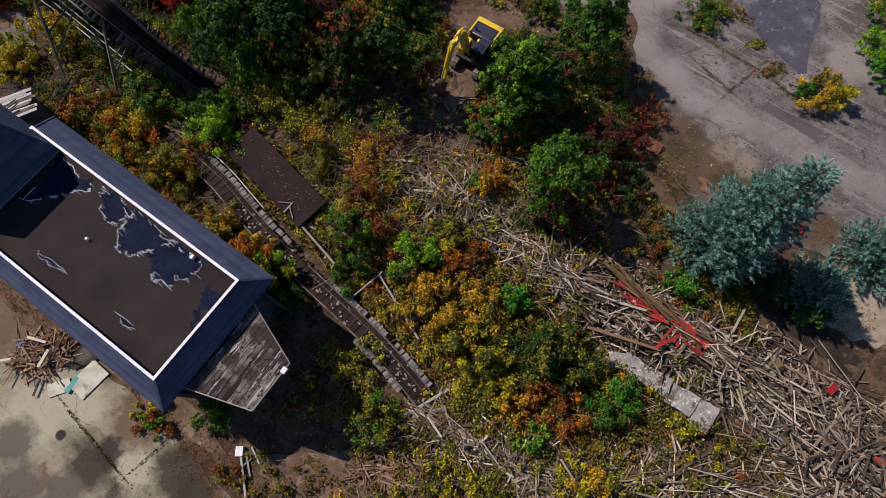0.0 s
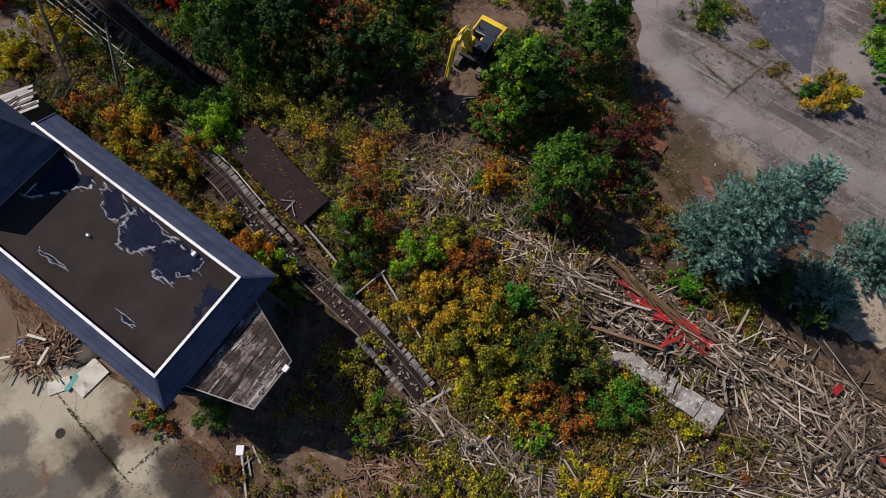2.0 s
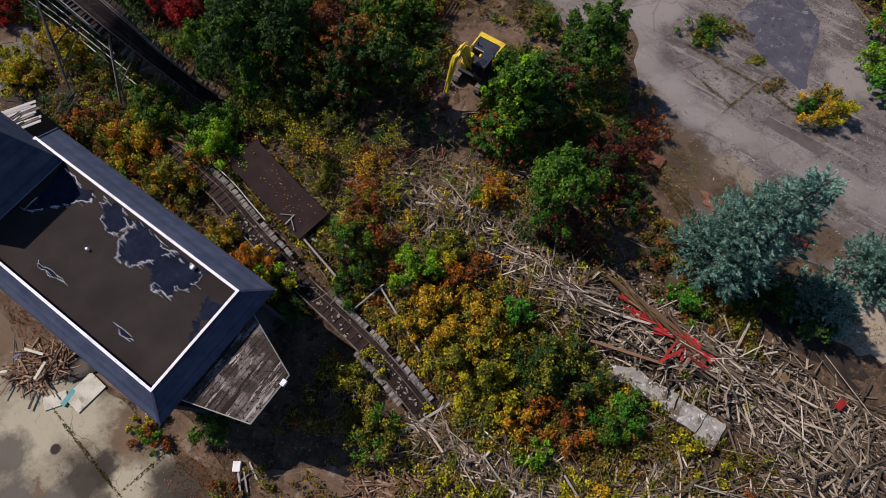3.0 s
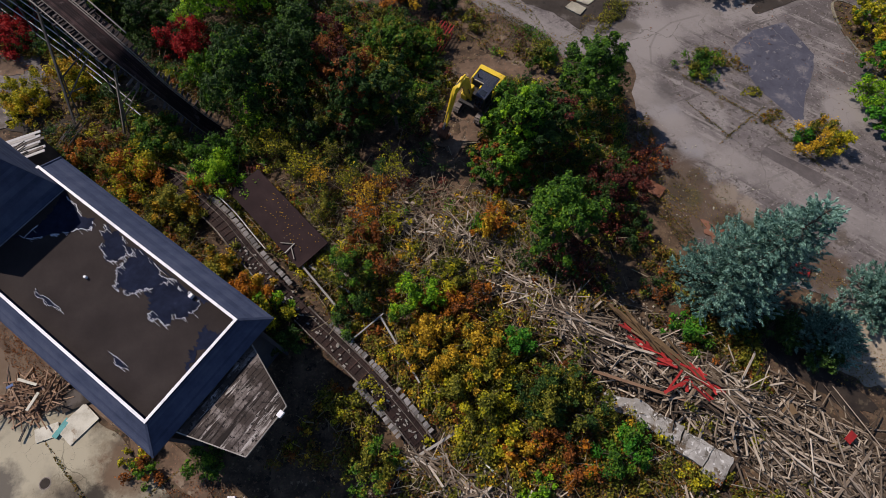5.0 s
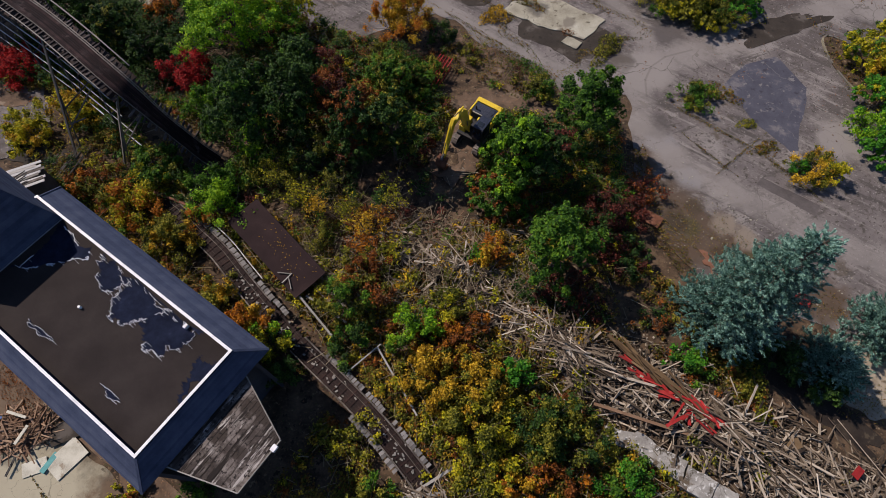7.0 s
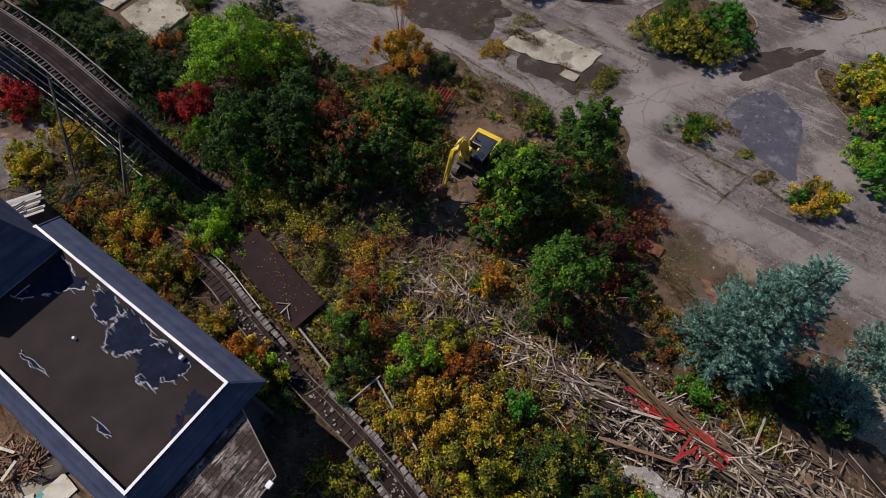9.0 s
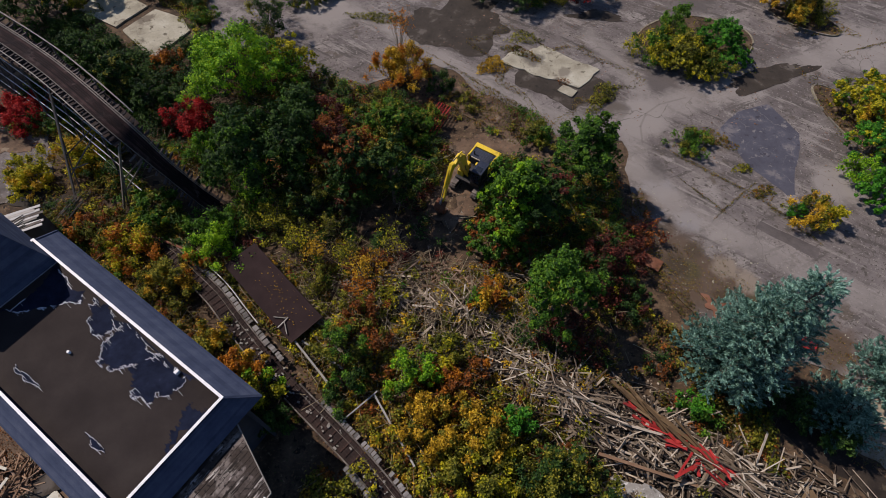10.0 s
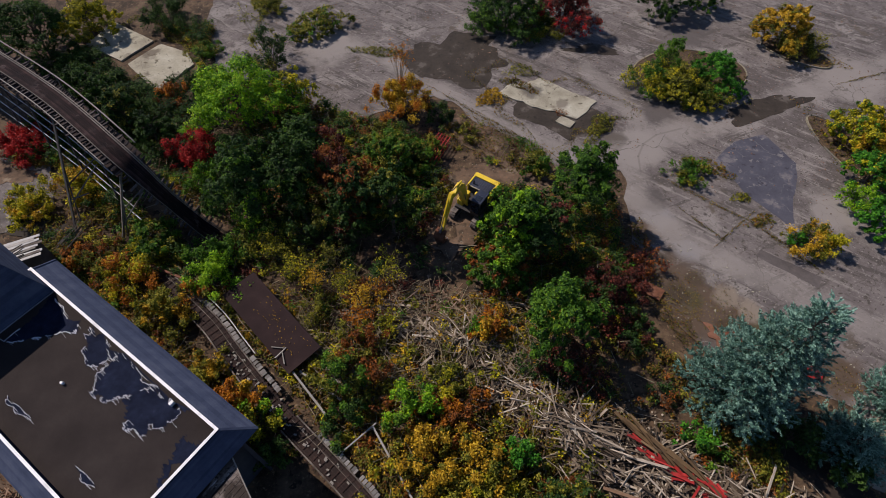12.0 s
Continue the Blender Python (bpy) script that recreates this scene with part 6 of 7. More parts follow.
DECK_WOOD = mat("deck_timber", [(0.1, (0.005, 0.0025, 0.003)), (0.5, (0.014, 0.0075, 0.0078)), (0.9, (0.055, 0.032, 0.031))], 0.7, 12, 0.9, 0.3, vary="object", amount=0.35, spec=0.15, stains=[(0.8, 0.6, 0.05, (0.07, 0.05, 0.048)), (0.4, 0.55, 0.08, (0.008, 0.005, 0.006))])
DECK_TIE = mat("deck_tie", [(0.1, (0.014, 0.011, 0.012)), (0.6, (0.036, 0.029, 0.03)), (1, (0.1, 0.085, 0.083))], 1, 16, 0.9, 0.3, vary="object", amount=0.6)
LEG_WOOD = mat("leg_timber", [(0.1, (0.05, 0.045, 0.04)), (0.6, (0.13, 0.115, 0.1)), (1, (0.22, 0.2, 0.18))], 1, 16, 0.9, 0.3, vary="object", amount=0.5)
coaster()


# ---- low shed with a sheet roof ----
def shed():
    m = Matrix.Translation((-13.9, 19.5, 0)) @ Matrix.Rotation(radians(-46), 4, "Z")
    root = thing("low_shed", "low shed with a flat brown sheet metal roof strewn with leaves", "shed", m)
    part("roof", box(bmesh.new(), 9.6, 3.1, 0.1, Matrix.Translation((0, 0, 1.55)) @ Matrix.Rotation(radians(4), 4, "X"), 0.02), TIN, root, "flat brown sheet roof")
    for sx in (-4.3, 0, 4.3):
        for sy in (-1.25, 1.25):
            part("post", beam(bmesh.new(), (sx, sy, -0.2), (sx, sy, 1.5), 0.12, 0.12), BROWN_WOOD, root)
    for i in range(3):
        part("lath", box(bmesh.new(), 1.1, 0.08, 0.04, Matrix.Translation((2.5 + 0.5 * i, -0.9 - 0.1 * i, 1.66)) @ Matrix.Rotation(0.7 + i, 4, "Z")), GREY_WOOD, root)
    n = 70
    v, q = leaves(np.stack([rng.uniform(-2, 4.7, n), rng.uniform(-0.6, 1.5, n), np.full(n, 1.68)], 1), np.tile([0.0, 0, 1], (n, 1)) + 0.2 * rng.normal(size=(n, 3)), 0.09, 0.07)
    part("fallen_leaves", fast_mesh("fallen_leaves", v, q, LEAF["gold"]), LEAF["gold"], root)["kind"] = "stuff"
    return root


shed()


# ---- digger ----
def digger(x, y, heading, swing):
    root = thing("excavator", "yellow tracked excavator with its boom lowered to the ground", "excavator", Matrix.Translation((x, y, gz(x, y) + 0.07)) @ Matrix.Rotation(radians(heading), 4, "Z"))
    shoe = bpy.data.meshes.new("track_shoe")
    bm = box(bmesh.new(), 0.17, 0.6, 0.05)
    box(bm, 0.03, 0.6, 0.04, Matrix.Translation((0.05, 0, 0.04)))
    bm.to_mesh(shoe)
    bm.free()
    shoe.materials.append(STEEL)
    for side in (-1.15, 1.15):
        track = part("track", prism(bmesh.new(), [(-1.7, 0.1), (1.7, 0.1), (2.0, 0.42), (1.7, 0.78), (-1.7, 0.78), (-2.0, 0.42)], side - 0.2, side + 0.2), BLACK, root, "dusty steel crawler track")
        loop = []
        for i in range(18):
            loop.append((-1.65 + i * 0.194, 0.86, 0))
        for i in range(6):
            a = math.pi / 2 - math.pi * (i + 0.5) / 6
            loop.append((1.72 + 0.42 * math.cos(a), 0.44 + 0.42 * math.sin(a), a - math.pi / 2))
        for i in range(18):
            loop.append((1.65 - i * 0.194, 0.03, math.pi))
        for i in range(6):
            a = -math.pi / 2 - math.pi * (i + 0.5) / 6
            loop.append((-1.72 + 0.42 * math.cos(a), 0.44 + 0.42 * math.sin(a), a - math.pi / 2))
        for lx, lz, la in loop:
            part("track_shoe", shoe, None, track, at=Matrix.Translation((lx, side, lz)) @ Matrix.Rotation(-la, 4, "Y"))
    part("undercarriage", box(bmesh.new(), 1.6, 1.9, 0.4, Matrix.Translation((0, 0, 0.6)), 0.08), BLACK, root)
    part("slew_ring", cylinder(bmesh.new(), (0, 0, 0.78), (0, 0, 1.0), 0.65, n=24), BLACK, root)
    t = Matrix.Rotation(radians(swing), 4, "Z")

    def up(name, bm, material, label=""):
        bmesh.ops.transform(bm, matrix=t, verts=bm.verts)
        return part(name, bm, material, root, label)

    up("deck", box(bmesh.new(), 3.9, 2.6, 0.22, Matrix.Translation((-0.55, 0, 1.12)), 0.05), BLACK)
    up("counterweight", prism(bmesh.new(), [(-2.75, 1.1), (-2.05, 1.0), (-2.05, 2.25), (-2.55, 2.25), (-2.8, 1.95)], -1.3, 1.3), YELLOW, "yellow rounded counterweight")
    hood = up("engine_hood", box(bmesh.new(), 1.2, 2.2, 1.0, Matrix.Translation((-1.4, 0, 1.72)), 0.06), GRILLE, "dark blue grey engine hood")
    for sy in (-1.19, 1.19):
        up("hood_rim", box(bmesh.new(), 1.3, 0.16, 1.06, Matrix.Translation((-1.42, sy, 1.74)), 0.05), YELLOW, "yellow side of the hood")
    up("hood_bar", box(bmesh.new(), 0.1, 2.0, 0.12, Matrix.Translation((-0.72, 0.1, 2.2)), 0.03), CREAM_STEEL, "pale cross bar")
    up("walk_plate", box(bmesh.new(), 0.35, 1.0, 0.3, Matrix.Translation((-0.4, 0.35, 1.9)), 0.04), YELLOW)
    up("hose_block", box(bmesh.new(), 0.7, 0.5, 0.45, Matrix.Translation((0.1, -0.15, 1.5)), 0.06), BLACK, "black hoses and valve block")
    for i in range(7):
        bm = box(bmesh.new(), 0.1, 1.7, 0.04, t @ Matrix.Translation((-1.85 + i * 0.15, 0.05, 2.25)) @ Matrix.Rotation(0.35, 4, "Y"))
        part("grille_slat", bm, GRILLE, hood)
    up("side_box", box(bmesh.new(), 1.5, 0.62, 0.7, Matrix.Translation((0.35, -0.95, 1.55)), 0.08), YELLOW)
    up("fuel_tank", box(bmesh.new(), 0.7, 0.75, 0.75, Matrix.Translation((-0.35, 0.86, 1.58)), 0.06), YELLOW)
    cab = up("cab", prism(bmesh.new(), [(-0.15, 1.22), (1.4, 1.22), (1.55, 1.75), (1.25, 2.85), (-0.15, 2.85)], 0.4, 1.3), BLACK, "glazed operator cab")
    for name, c, s, material in (("cab_roof", (0.52, 0.85, 2.9), (1.5, 0.98, 0.1), GRILLE), ("skylight", (0.75, 0.85, 2.96), (0.55, 0.6, 0.03), GLASS),
                                 ("side_window", (0.5, 1.31, 2.2), (1.15, 0.03, 0.8), GLASS), ("inner_window", (0.5, 0.39, 2.2), (1.15, 0.03, 0.8), GLASS),
                                 ("door_panel", (0.45, 1.32, 1.5), (1.3, 0.04, 0.5), BLACK), ("pillar", (-0.13, 1.3, 2.05), (0.1, 0.08, 1.6), YELLOW), ("pillar", (1.3, 1.3, 2.3), (0.08, 0.08, 1.2), BLACK)):
        bm = box(bmesh.new(), *s, t @ Matrix.Translation(c))
        part(name, bm, material, cab)
    bm = box(bmesh.new(), 0.03, 0.78, 1.05, t @ Matrix.Translation((1.42, 0.85, 2.3)) @ Matrix.Rotation(-0.27, 4, "Y"))
    part("windscreen", bm, GLASS, cab)
    for a, b in (((-0.9, -1.28, 2.1), (1.2, -1.28, 2.1)), ((1.2, -1.28, 2.1), (1.2, -1.28, 2.0)), ((-2.3, 1.25, 2.6), (-0.9, 1.25, 2.6)), ((-2.3, 1.25, 2.6), (-2.3, 1.25, 2.2))):
        up("handrail", cylinder(bmesh.new(), a, b, 0.025, n=6), YELLOW)
    up("exhaust", cylinder(bmesh.new(), (-1.1, -0.75, 2.2), (-1.1, -0.75, 2.75), 0.07), BLACK)
    by = -0.62
    up("boom", prism(bmesh.new(), [(0.35, 1.3), (0.8, 1.25), (1.55, 3.6), (2.0, 4.45), (3.25, 4.5), (3.3, 4.75), (1.85, 5.15), (1.15, 4.5), (0.35, 1.7)], by - 0.2, by + 0.2), YELLOW, "bent yellow boom")
    up("arm", prism(bmesh.new(), [(2.85, 5.0), (3.25, 5.15), (3.6, 4.6), (4.75, 1.5), (4.55, 1.4), (3.0, 4.4)], by - 0.16, by + 0.16), YELLOW, "yellow dipper arm")
    for a, b, r in (((0.8, by - 0.33, 1.3), (1.35, by - 0.33, 3.3), 0.09), ((0.8, by + 0.33, 1.3), (1.35, by + 0.33, 3.3), 0.09), ((1.5, by, 5.1), (2.95, by, 5.25), 0.09), ((3.5, by, 4.7), (4.75, by, 2.0), 0.08)):
        mid = Vector(a).lerp(Vector(b), 0.6)
        ram = up("ram", cylinder(bmesh.new(), a, mid, r), YELLOW)
        bm = cylinder(bmesh.new(), mid, b, r * 0.55)
        bmesh.ops.transform(bm, matrix=t, verts=bm.verts)
        part("piston_rod", bm, STEEL, ram)
    up("linkage", beam(bmesh.new(), (4.6, by, 1.95), (5.0, by, 1.4), 0.2, 0.1), STEEL)
    bucket = up("bucket", prism(bmesh.new(), [(4.5, 1.5), (4.95, 1.45), (5.3, 0.9), (5.2, 0.4), (4.9, 0.15), (4.45, 0.25), (4.65, 0.4), (4.95, 0.7), (4.85, 1.1)], by - 0.5, by + 0.5), RUST, "rusty digging bucket")
    for i in range(5):
        bm = beam(bmesh.new(), (4.5, by - 0.42 + i * 0.21, 0.3), (4.28, by - 0.42 + i * 0.21, 0.22), 0.1, 0.05)
        bmesh.ops.transform(bm, matrix=t, verts=bm.verts)
        part("tooth", bm, STEEL, bucket)
    return root


GRILLE = mat("dark_grille", [(0.2, (0.02, 0.025, 0.04)), (0.8, (0.045, 0.052, 0.075))], 4, 20, 0.3, 0.1, metal=0.2)
CREAM_STEEL = mat("dusty_steel", [(0.2, (0.25, 0.22, 0.17)), (0.8, (0.42, 0.38, 0.3))], 4, 20, 0.6, 0.1)
digger(3.0, 32.2, -123, 0)


# ---- undergrowth ----
def wild(x, y):
    """Where the ground is overgrown: 1 in the thicket, less among the heaps, 0 on paving and under the building."""
    u, v = (x + 13.15) * 0.817 - (y - 8.7) * 0.576, (x + 13.15) * 0.576 + (y - 8.7) * 0.817
    ok = ~((u < 5.2) & (u > -33) & (v < 1.6) & (v > -40))
    ok &= ~((x > -15.5) & (y > 47.5 - 0.45 * (x + 15)) & ((x < -2) | (y > 46.9 - 0.95 * x)))
    ok &= ~((x < -15.5) & (y > 47 + 0.5 * np.maximum(-x - 15, 0)) & (x > -29))
    ok &= ~((x > 13) & (y > 37 - 0.9 * (x - 19))) & ~((x > 16.5) & (y > 14.5) & (x + y > 35.5))
    ok &= (y < 66) & ~((x < -38) & (y < 36))
    ok &= (near(x, y, 3.4, 34.5, 0.5, 28.8) > 2.3) & (near(x, y, 3.4, 35, -0.6, 39.6) > 1.6) & (near(x, y, 3.5, 36, 9, 36) > 1.3)
    ok &= near(x, y, -40, 59.5, -33, 54) > 4.2
    w = ok * 1.0
    w = w * np.clip((near(x, y, 13, 9, 32, -4.5) - 2.6) / 1.5, 0.02, 1)
    w = w * np.where(near(x, y, -8, 21, 10, 11) < 3, 0.35, 1)
    w = w * np.where(np.minimum(near(x, y, -22, 22, -15, 15.2), near(x, y, -15, 15.2, -1.5, 1.8)) < 1.8, 0.05, 1)
    w = w * np.where(near(x, y, -30, 34.5, -21, 28.6) < 1.8, 0.04, 1)
    w = w * np.where(near(x, y, -41, 32, -31, 28.5) < 2.6, 0.25, 1)
    w = w * np.where(near(x, y, -16, 24.5, -6, 22.5) < 2.6, 0.45, 1)
    w = w * np.where(near(x, y, -49, 34, -40.5, 33.5) < 4.2, 0.04, 1)
    w = w * np.where(near(x, y, -6, 27.2, 2, 24.6) < 2.4, 0.06, 1)
    w = w * np.where(near(x, y, 1.5, 44.5, 10.5, 37.5) < 4.2, 0.08, 1)
    w = w * np.where((y < 0.5) & (x < -4), 0.12, 1)
    w = w * np.where((y < -1) & (x > -4), 0.25, 1)
    w = w * np.where(near(x, y, 12, 17.5, 18, 12.5) < 3.2, 0.15, 1)
    return w * np.where(near(x, y, -14, 2, -7, 0) < 3.5, 0.3, 1)


def undergrowth(name, label, leaf, clumps, area, high, radius, per, thin=0.0):
    """Clumps of weeds and bramble strewn over the overgrown ground."""
    x = rng.uniform(area[0], area[2], clumps * 4)
    y = rng.uniform(area[1], area[3], clumps * 4)
    w = wild(x, y)
    # Lighter leaves are thinned in two strips, so dark foliage stands for shade.
    if leaf != "dark":
        w = w * np.where(near(x, y, -43, 53.5, -27, 42) < 5.5, 0.1, 1)
    if leaf not in ("dark", "maroon"):
        w = w * np.where(near(x, y, -19, 28, -1, 26.5) < 4.6, 0.12, 1)
    ok = rng.random(len(x)) < w
    x, y = x[ok][:clumps], y[ok][:clumps]
    n = len(x)
    hh = high * rng.uniform(0.25, 1.0, n) ** 1.3
    z = ground_z(x, y) + hh
    vv, qq = leaf_clumps(np.stack([x, y, z], 1), radius * rng.uniform(0.5, 1.2, n), n * per, 0.22, 0.14, up=0.6, shell=0.1)
    vv[:, 2] = np.maximum(vv[:, 2], ground_z(vv[:, 0], vv[:, 1]) + 0.02)
    return tagged(part(name, fast_mesh(name, vv, qq, LEAF[leaf]), LEAF[leaf], None), label, "undergrowth", kind="stuff")


ALL = (-45, -8, 24, 62)
undergrowth("weeds", "tangled low weeds in autumn colours over the ground", "weeds", 8500, ALL, 0.45, 0.6, 28)
undergrowth("bramble", "dark green bramble filling the thicket", "dark", 900, (-40, 24, 20, 62), 1.6, 0.8, 60)
# Dark-leaved cover that paints in the shade beside the coaster.
undergrowth("bramble", "bramble beside the coaster, leaves darkened for the shade there", "dark", 520, (-44, 38, -25, 56), 1.5, 0.8, 62)
undergrowth("bramble", "green bramble filling the thicket", "green", 420, (-40, 20, 22, 62), 1.2, 0.7, 50)
undergrowth("bramble", "olive and yellow leafed bramble between the shrubs", "olive", 1300, ALL, 1.0, 0.6, 42)
undergrowth("bramble", "rust brown bramble between the shrubs", "rust", 420, ALL, 0.8, 0.55, 42)
undergrowth("bramble", "dark red bramble in the thicket", "maroon", 260, (-20, 22, 22, 48), 1.0, 0.7, 45)
undergrowth("bramble", "sparse yellow weeds between the shrubs", "yellow", 650, ALL, 0.9, 0.5, 34)
undergrowth("bramble", "sparse golden weeds between the shrubs", "gold", 380, (-30, -8, 14, 30), 0.8, 0.5, 30)
for wx, wy, wr, wn, wl in ((22, 2.5, 1.2, 160, "yellow"), (25, -1, 1.0, 120, "olive"), (18.5, 3.2, 1.4, 160, "olive"), (11, 9.6, 1.6, 220, "yellow"), (4, 17.2, 2.0, 300, "olive"), (-1, 19.6, 2.0, 300, "weeds"), (27.5, 1.8, 1.2, 120, "weeds"), (7, 13, 1.6, 200, "yellow"), (12, -3.5, 2.2, 260, "yellow"), (3, -3.6, 1.8, 220, "olive"), (21.5, -2.0, 1.3, 140, "weeds")):
    grass_patch(wx, wy, wr, wr * 0.7, wx * 20, 1.1, wl, "weeds growing through the timber", wn)


def dry_stems(count, area):
    """Dead stalks and fallen twigs."""
    x = rng.uniform(area[0], area[2], count * 3)
    y = rng.uniform(area[1], area[3], count * 3)
    ok = rng.random(len(x)) < wild(x, y) + 0.1 * (near(x, y, 0, 14, 12, 0) < 10)
    x, y = x[ok][:count], y[ok][:count]
    n = len(x)
    ln = rng.uniform(0.5, 2.2, n)
    c = np.stack([x, y, ground_z(x, y) + 0.25 + rng.random(n) * 0.8], 1)
    v, q = boards(c, rng.random(n) * 6.28, rng.normal(size=n) * 0.35, rng.random(n), np.stack([ln, np.full(n, 0.034), np.full(n, 0.034)], 1))
    return tagged(part("dry_stems", fast_mesh("dry_stems", v, q, TWIG), TWIG, None), "dry pale stalks and twigs in the weeds", "stalks", kind="stuff")


dry_stems(3000, (-30, -6, 16, 46))
dry_stems(1500, (-12, 14, 8, 26))


# ---- lean-to at the corner of the building ----
def lean_to():
    root = thing("lean_to", "low grey lean-to roof of loose boards against the building", "lean-to", Matrix.Translation((-35.2, 24.5, 0)) @ Matrix.Rotation(radians(26), 4, "Z"))
    part("wall", box(bmesh.new(), 3.4, 2.0, 3.9, Matrix.Translation((-0.2, 0, 1.9))), TIE_WOOD, root)
    for i in range(9):
        part("roof_board", box(bmesh.new(), 3.8 + 0.3 * rng.normal(), 0.25, 0.05, Matrix.Translation((-0.2 + 0.15 * rng.normal(), -1.1 + 0.27 * i, 3.96 + 0.02 * (i % 2))) @ Matrix.Rotation(0.03 * rng.normal(), 4, "Z")), (PALE_WOOD, BEAM_GREY, PALE_WOOD, GREY_WOOD)[(i * 5) % 4], root)
    for i in range(4):
        part("lath", box(bmesh.new(), 2.6, 0.07, 0.05, Matrix.Translation((-0.6, -0.9 + 0.3 * i, 4.08 + 0.01 * i)) @ Matrix.Rotation(0.35 + 0.08 * rng.normal(), 4, "Z")), BLACK, root)
    return root


def pole_bundle():
    root = thing("pole_bundle", "bundle of thin grey poles lying on the brush", "poles")
    for i in range(11):
        a = Vector((-35.6 + 0.14 * i + 0.1 * rng.normal(), 26.9 + 0.2 * rng.normal(), 0.25))
        b = Vector((-33.9 + 0.12 * i + 0.3 * rng.normal(), 30.2 + 0.4 * rng.normal(), 0.9 + 0.3 * rng.random()))
        part("pole", cylinder(bmesh.new(), a, b, 0.045, 0.03, 6), LEG_WOOD, root)
    return root


lean_to()
pole_bundle()


# ---- small things ----
def loose_board(name, a, b, w, h, material, label, category="board"):
    """A single timber lying from a to b."""
    return tagged(part(name, beam(bmesh.new(), a, b, w, h), material, None), label, category, "fallen " + category + "s")


loose_board("fallen_pole", (-5.0, 11.1, 1.2), (-1.9, 6.2, 0.6), 0.14, 0.1, GREY_WOOD, "long pale pole leaning beside the old track", "pole")
loose_board("fallen_pole", (-7.1, 9.4, 0.9), (-4.8, 11.4, 1.1), 0.1, 0.08, GREY_WOOD, "grey pole lying beside the track", "pole")
loose_board("fallen_beam", (-13.4, 17.4, 1.3), (-8.2, 11.6, 1.2), 0.16, 0.12, GREY_WOOD, "grey beam lying along the track", "beam")
loose_board("fallen_beam", (-11.0, 15.4, 1.0), (-7.6, 13.2, 0.8), 0.16, 0.1, GREY_WOOD, "grey beam lying across the weeds", "beam")
loose_board("fallen_beam", (-9.0, 15.9, 0.7), (-7.9, 14.6, 0.7), 0.2, 0.08, GREY_WOOD, "short pale board beside the shed", "beam")
loose_board("fallen_beam", (3.2, 21.9, 0.5), (7.0, 21.5, 0.5), 0.24, 0.12, GREY_WOOD, "pale beam lying at the edge of the thicket", "beam")
loose_board("fallen_beam", (2.4, 1.0, 0.8), (4.6, -1.0, 0.8), 0.15, 0.06, WHITE, "white painted board on the heap", "board")
loose_board("fallen_beam", (-3.8, 0.6, 0.9), (4.2, 1.5, 1.0), 0.2, 0.12, GREY_WOOD, "long grey beam across the end of the track", "beam")
loose_board("fallen_beam", (-3.4, 0.2, 0.7), (1.0, 2.8, 1.0), 0.2, 0.12, GREY_WOOD, "long grey beam across the end of the track", "beam")
loose_board("fallen_beam", (11.0, 7.0, 1.2), (19.0, 4.3, 1.6), 0.22, 0.16, BROWN_WOOD, "long brown beam across the heap", "beam")
loose_board("fallen_beam", (10.2, 9.4, 1.1), (14.0, 9.0, 1.3), 0.3, 0.16, BROWN_WOOD, "heavy brown beam on the heap", "beam")
loose_board("fallen_beam", (-26.2, 25.4, 0.9), (-21.6, 23.4, 1.2), 0.2, 0.14, RUST, "rust red rail beside the old track", "rail")


def panel(x, y, turn, sx, sy, material, label, z=0.12):
    bm = box(bmesh.new(), sx, sy, 0.05, Matrix.Rotation(radians(3), 4, "X"), 0.01)
    ob = part("panel", bm, material, None, at=Matrix.Translation((x, y, z)) @ Matrix.Rotation(radians(turn), 4, "Z"))
    return tagged(ob, label, "panel")


CREAM = mat("cream_board", [(0.1, (0.3, 0.28, 0.22)), (0.5, (0.48, 0.46, 0.38)), (1, (0.58, 0.56, 0.48))], 1, 12, 0.7, 0.2, stains=[(0.8, 0.6, 0.05, (0.25, 0.2, 0.14))])
BLUE_PAINT = mat("blue_paint", [(0.1, (0.03, 0.06, 0.14)), (0.9, (0.07, 0.12, 0.28))], 2, 14, 0.6, 0.2)
panel(-26.9, 3.2, 50, 2.5, 1.7, CREAM, "white board lying on the concrete", 0.16)
panel(-29.0, 2.6, 20, 1.7, 1.0, CREAM, "white board lying by the scrap heap", 0.12)
panel(-28.0, 2.9, 62, 1.5, 0.4, TEAL, "teal painted board edge", 0.2)
panel(-27.6, 5.0, 25, 2.0, 1.5, MUD, "dark sheet of plywood by the scrap heap", 0.24)
panel(-32.3, 5.8, 35, 0.5, 0.2, BLUE_PAINT, "small blue painted board in the scrap heap", 0.75)
panel(-31.0, 6.1, -15, 1.6, 0.2, CREAM, "pale lath on the scrap heap", 0.9)
panel(-30.2, 4.7, 70, 1.4, 0.22, CREAM, "pale lath on the scrap heap", 0.85)
panel(-33.4, 4.6, 10, 1.1, 0.18, CREAM, "pale lath on the scrap heap", 0.55)
panel(-30.6, 2.6, 80, 1.3, 0.16, BLACK, "black bar standing out of the scrap heap", 0.3)
panel(23.9, 18.2, 25, 1.5, 0.35, RUST, "orange board on the red soil", 0.22)
panel(18.2, 23.1, -35, 1.8, 1.2, RUST, "rusty red sheet at the edge of the lot", 0.25)
panel(23.6, 18.8, 15, 1.3, 0.8, RUST, "rusty red sheet on the soil", 0.2)
panel(29.1, 15.7, -30, 1.7, 1.0, RED_PAINT, "red sheet behind the spruce", 0.25)
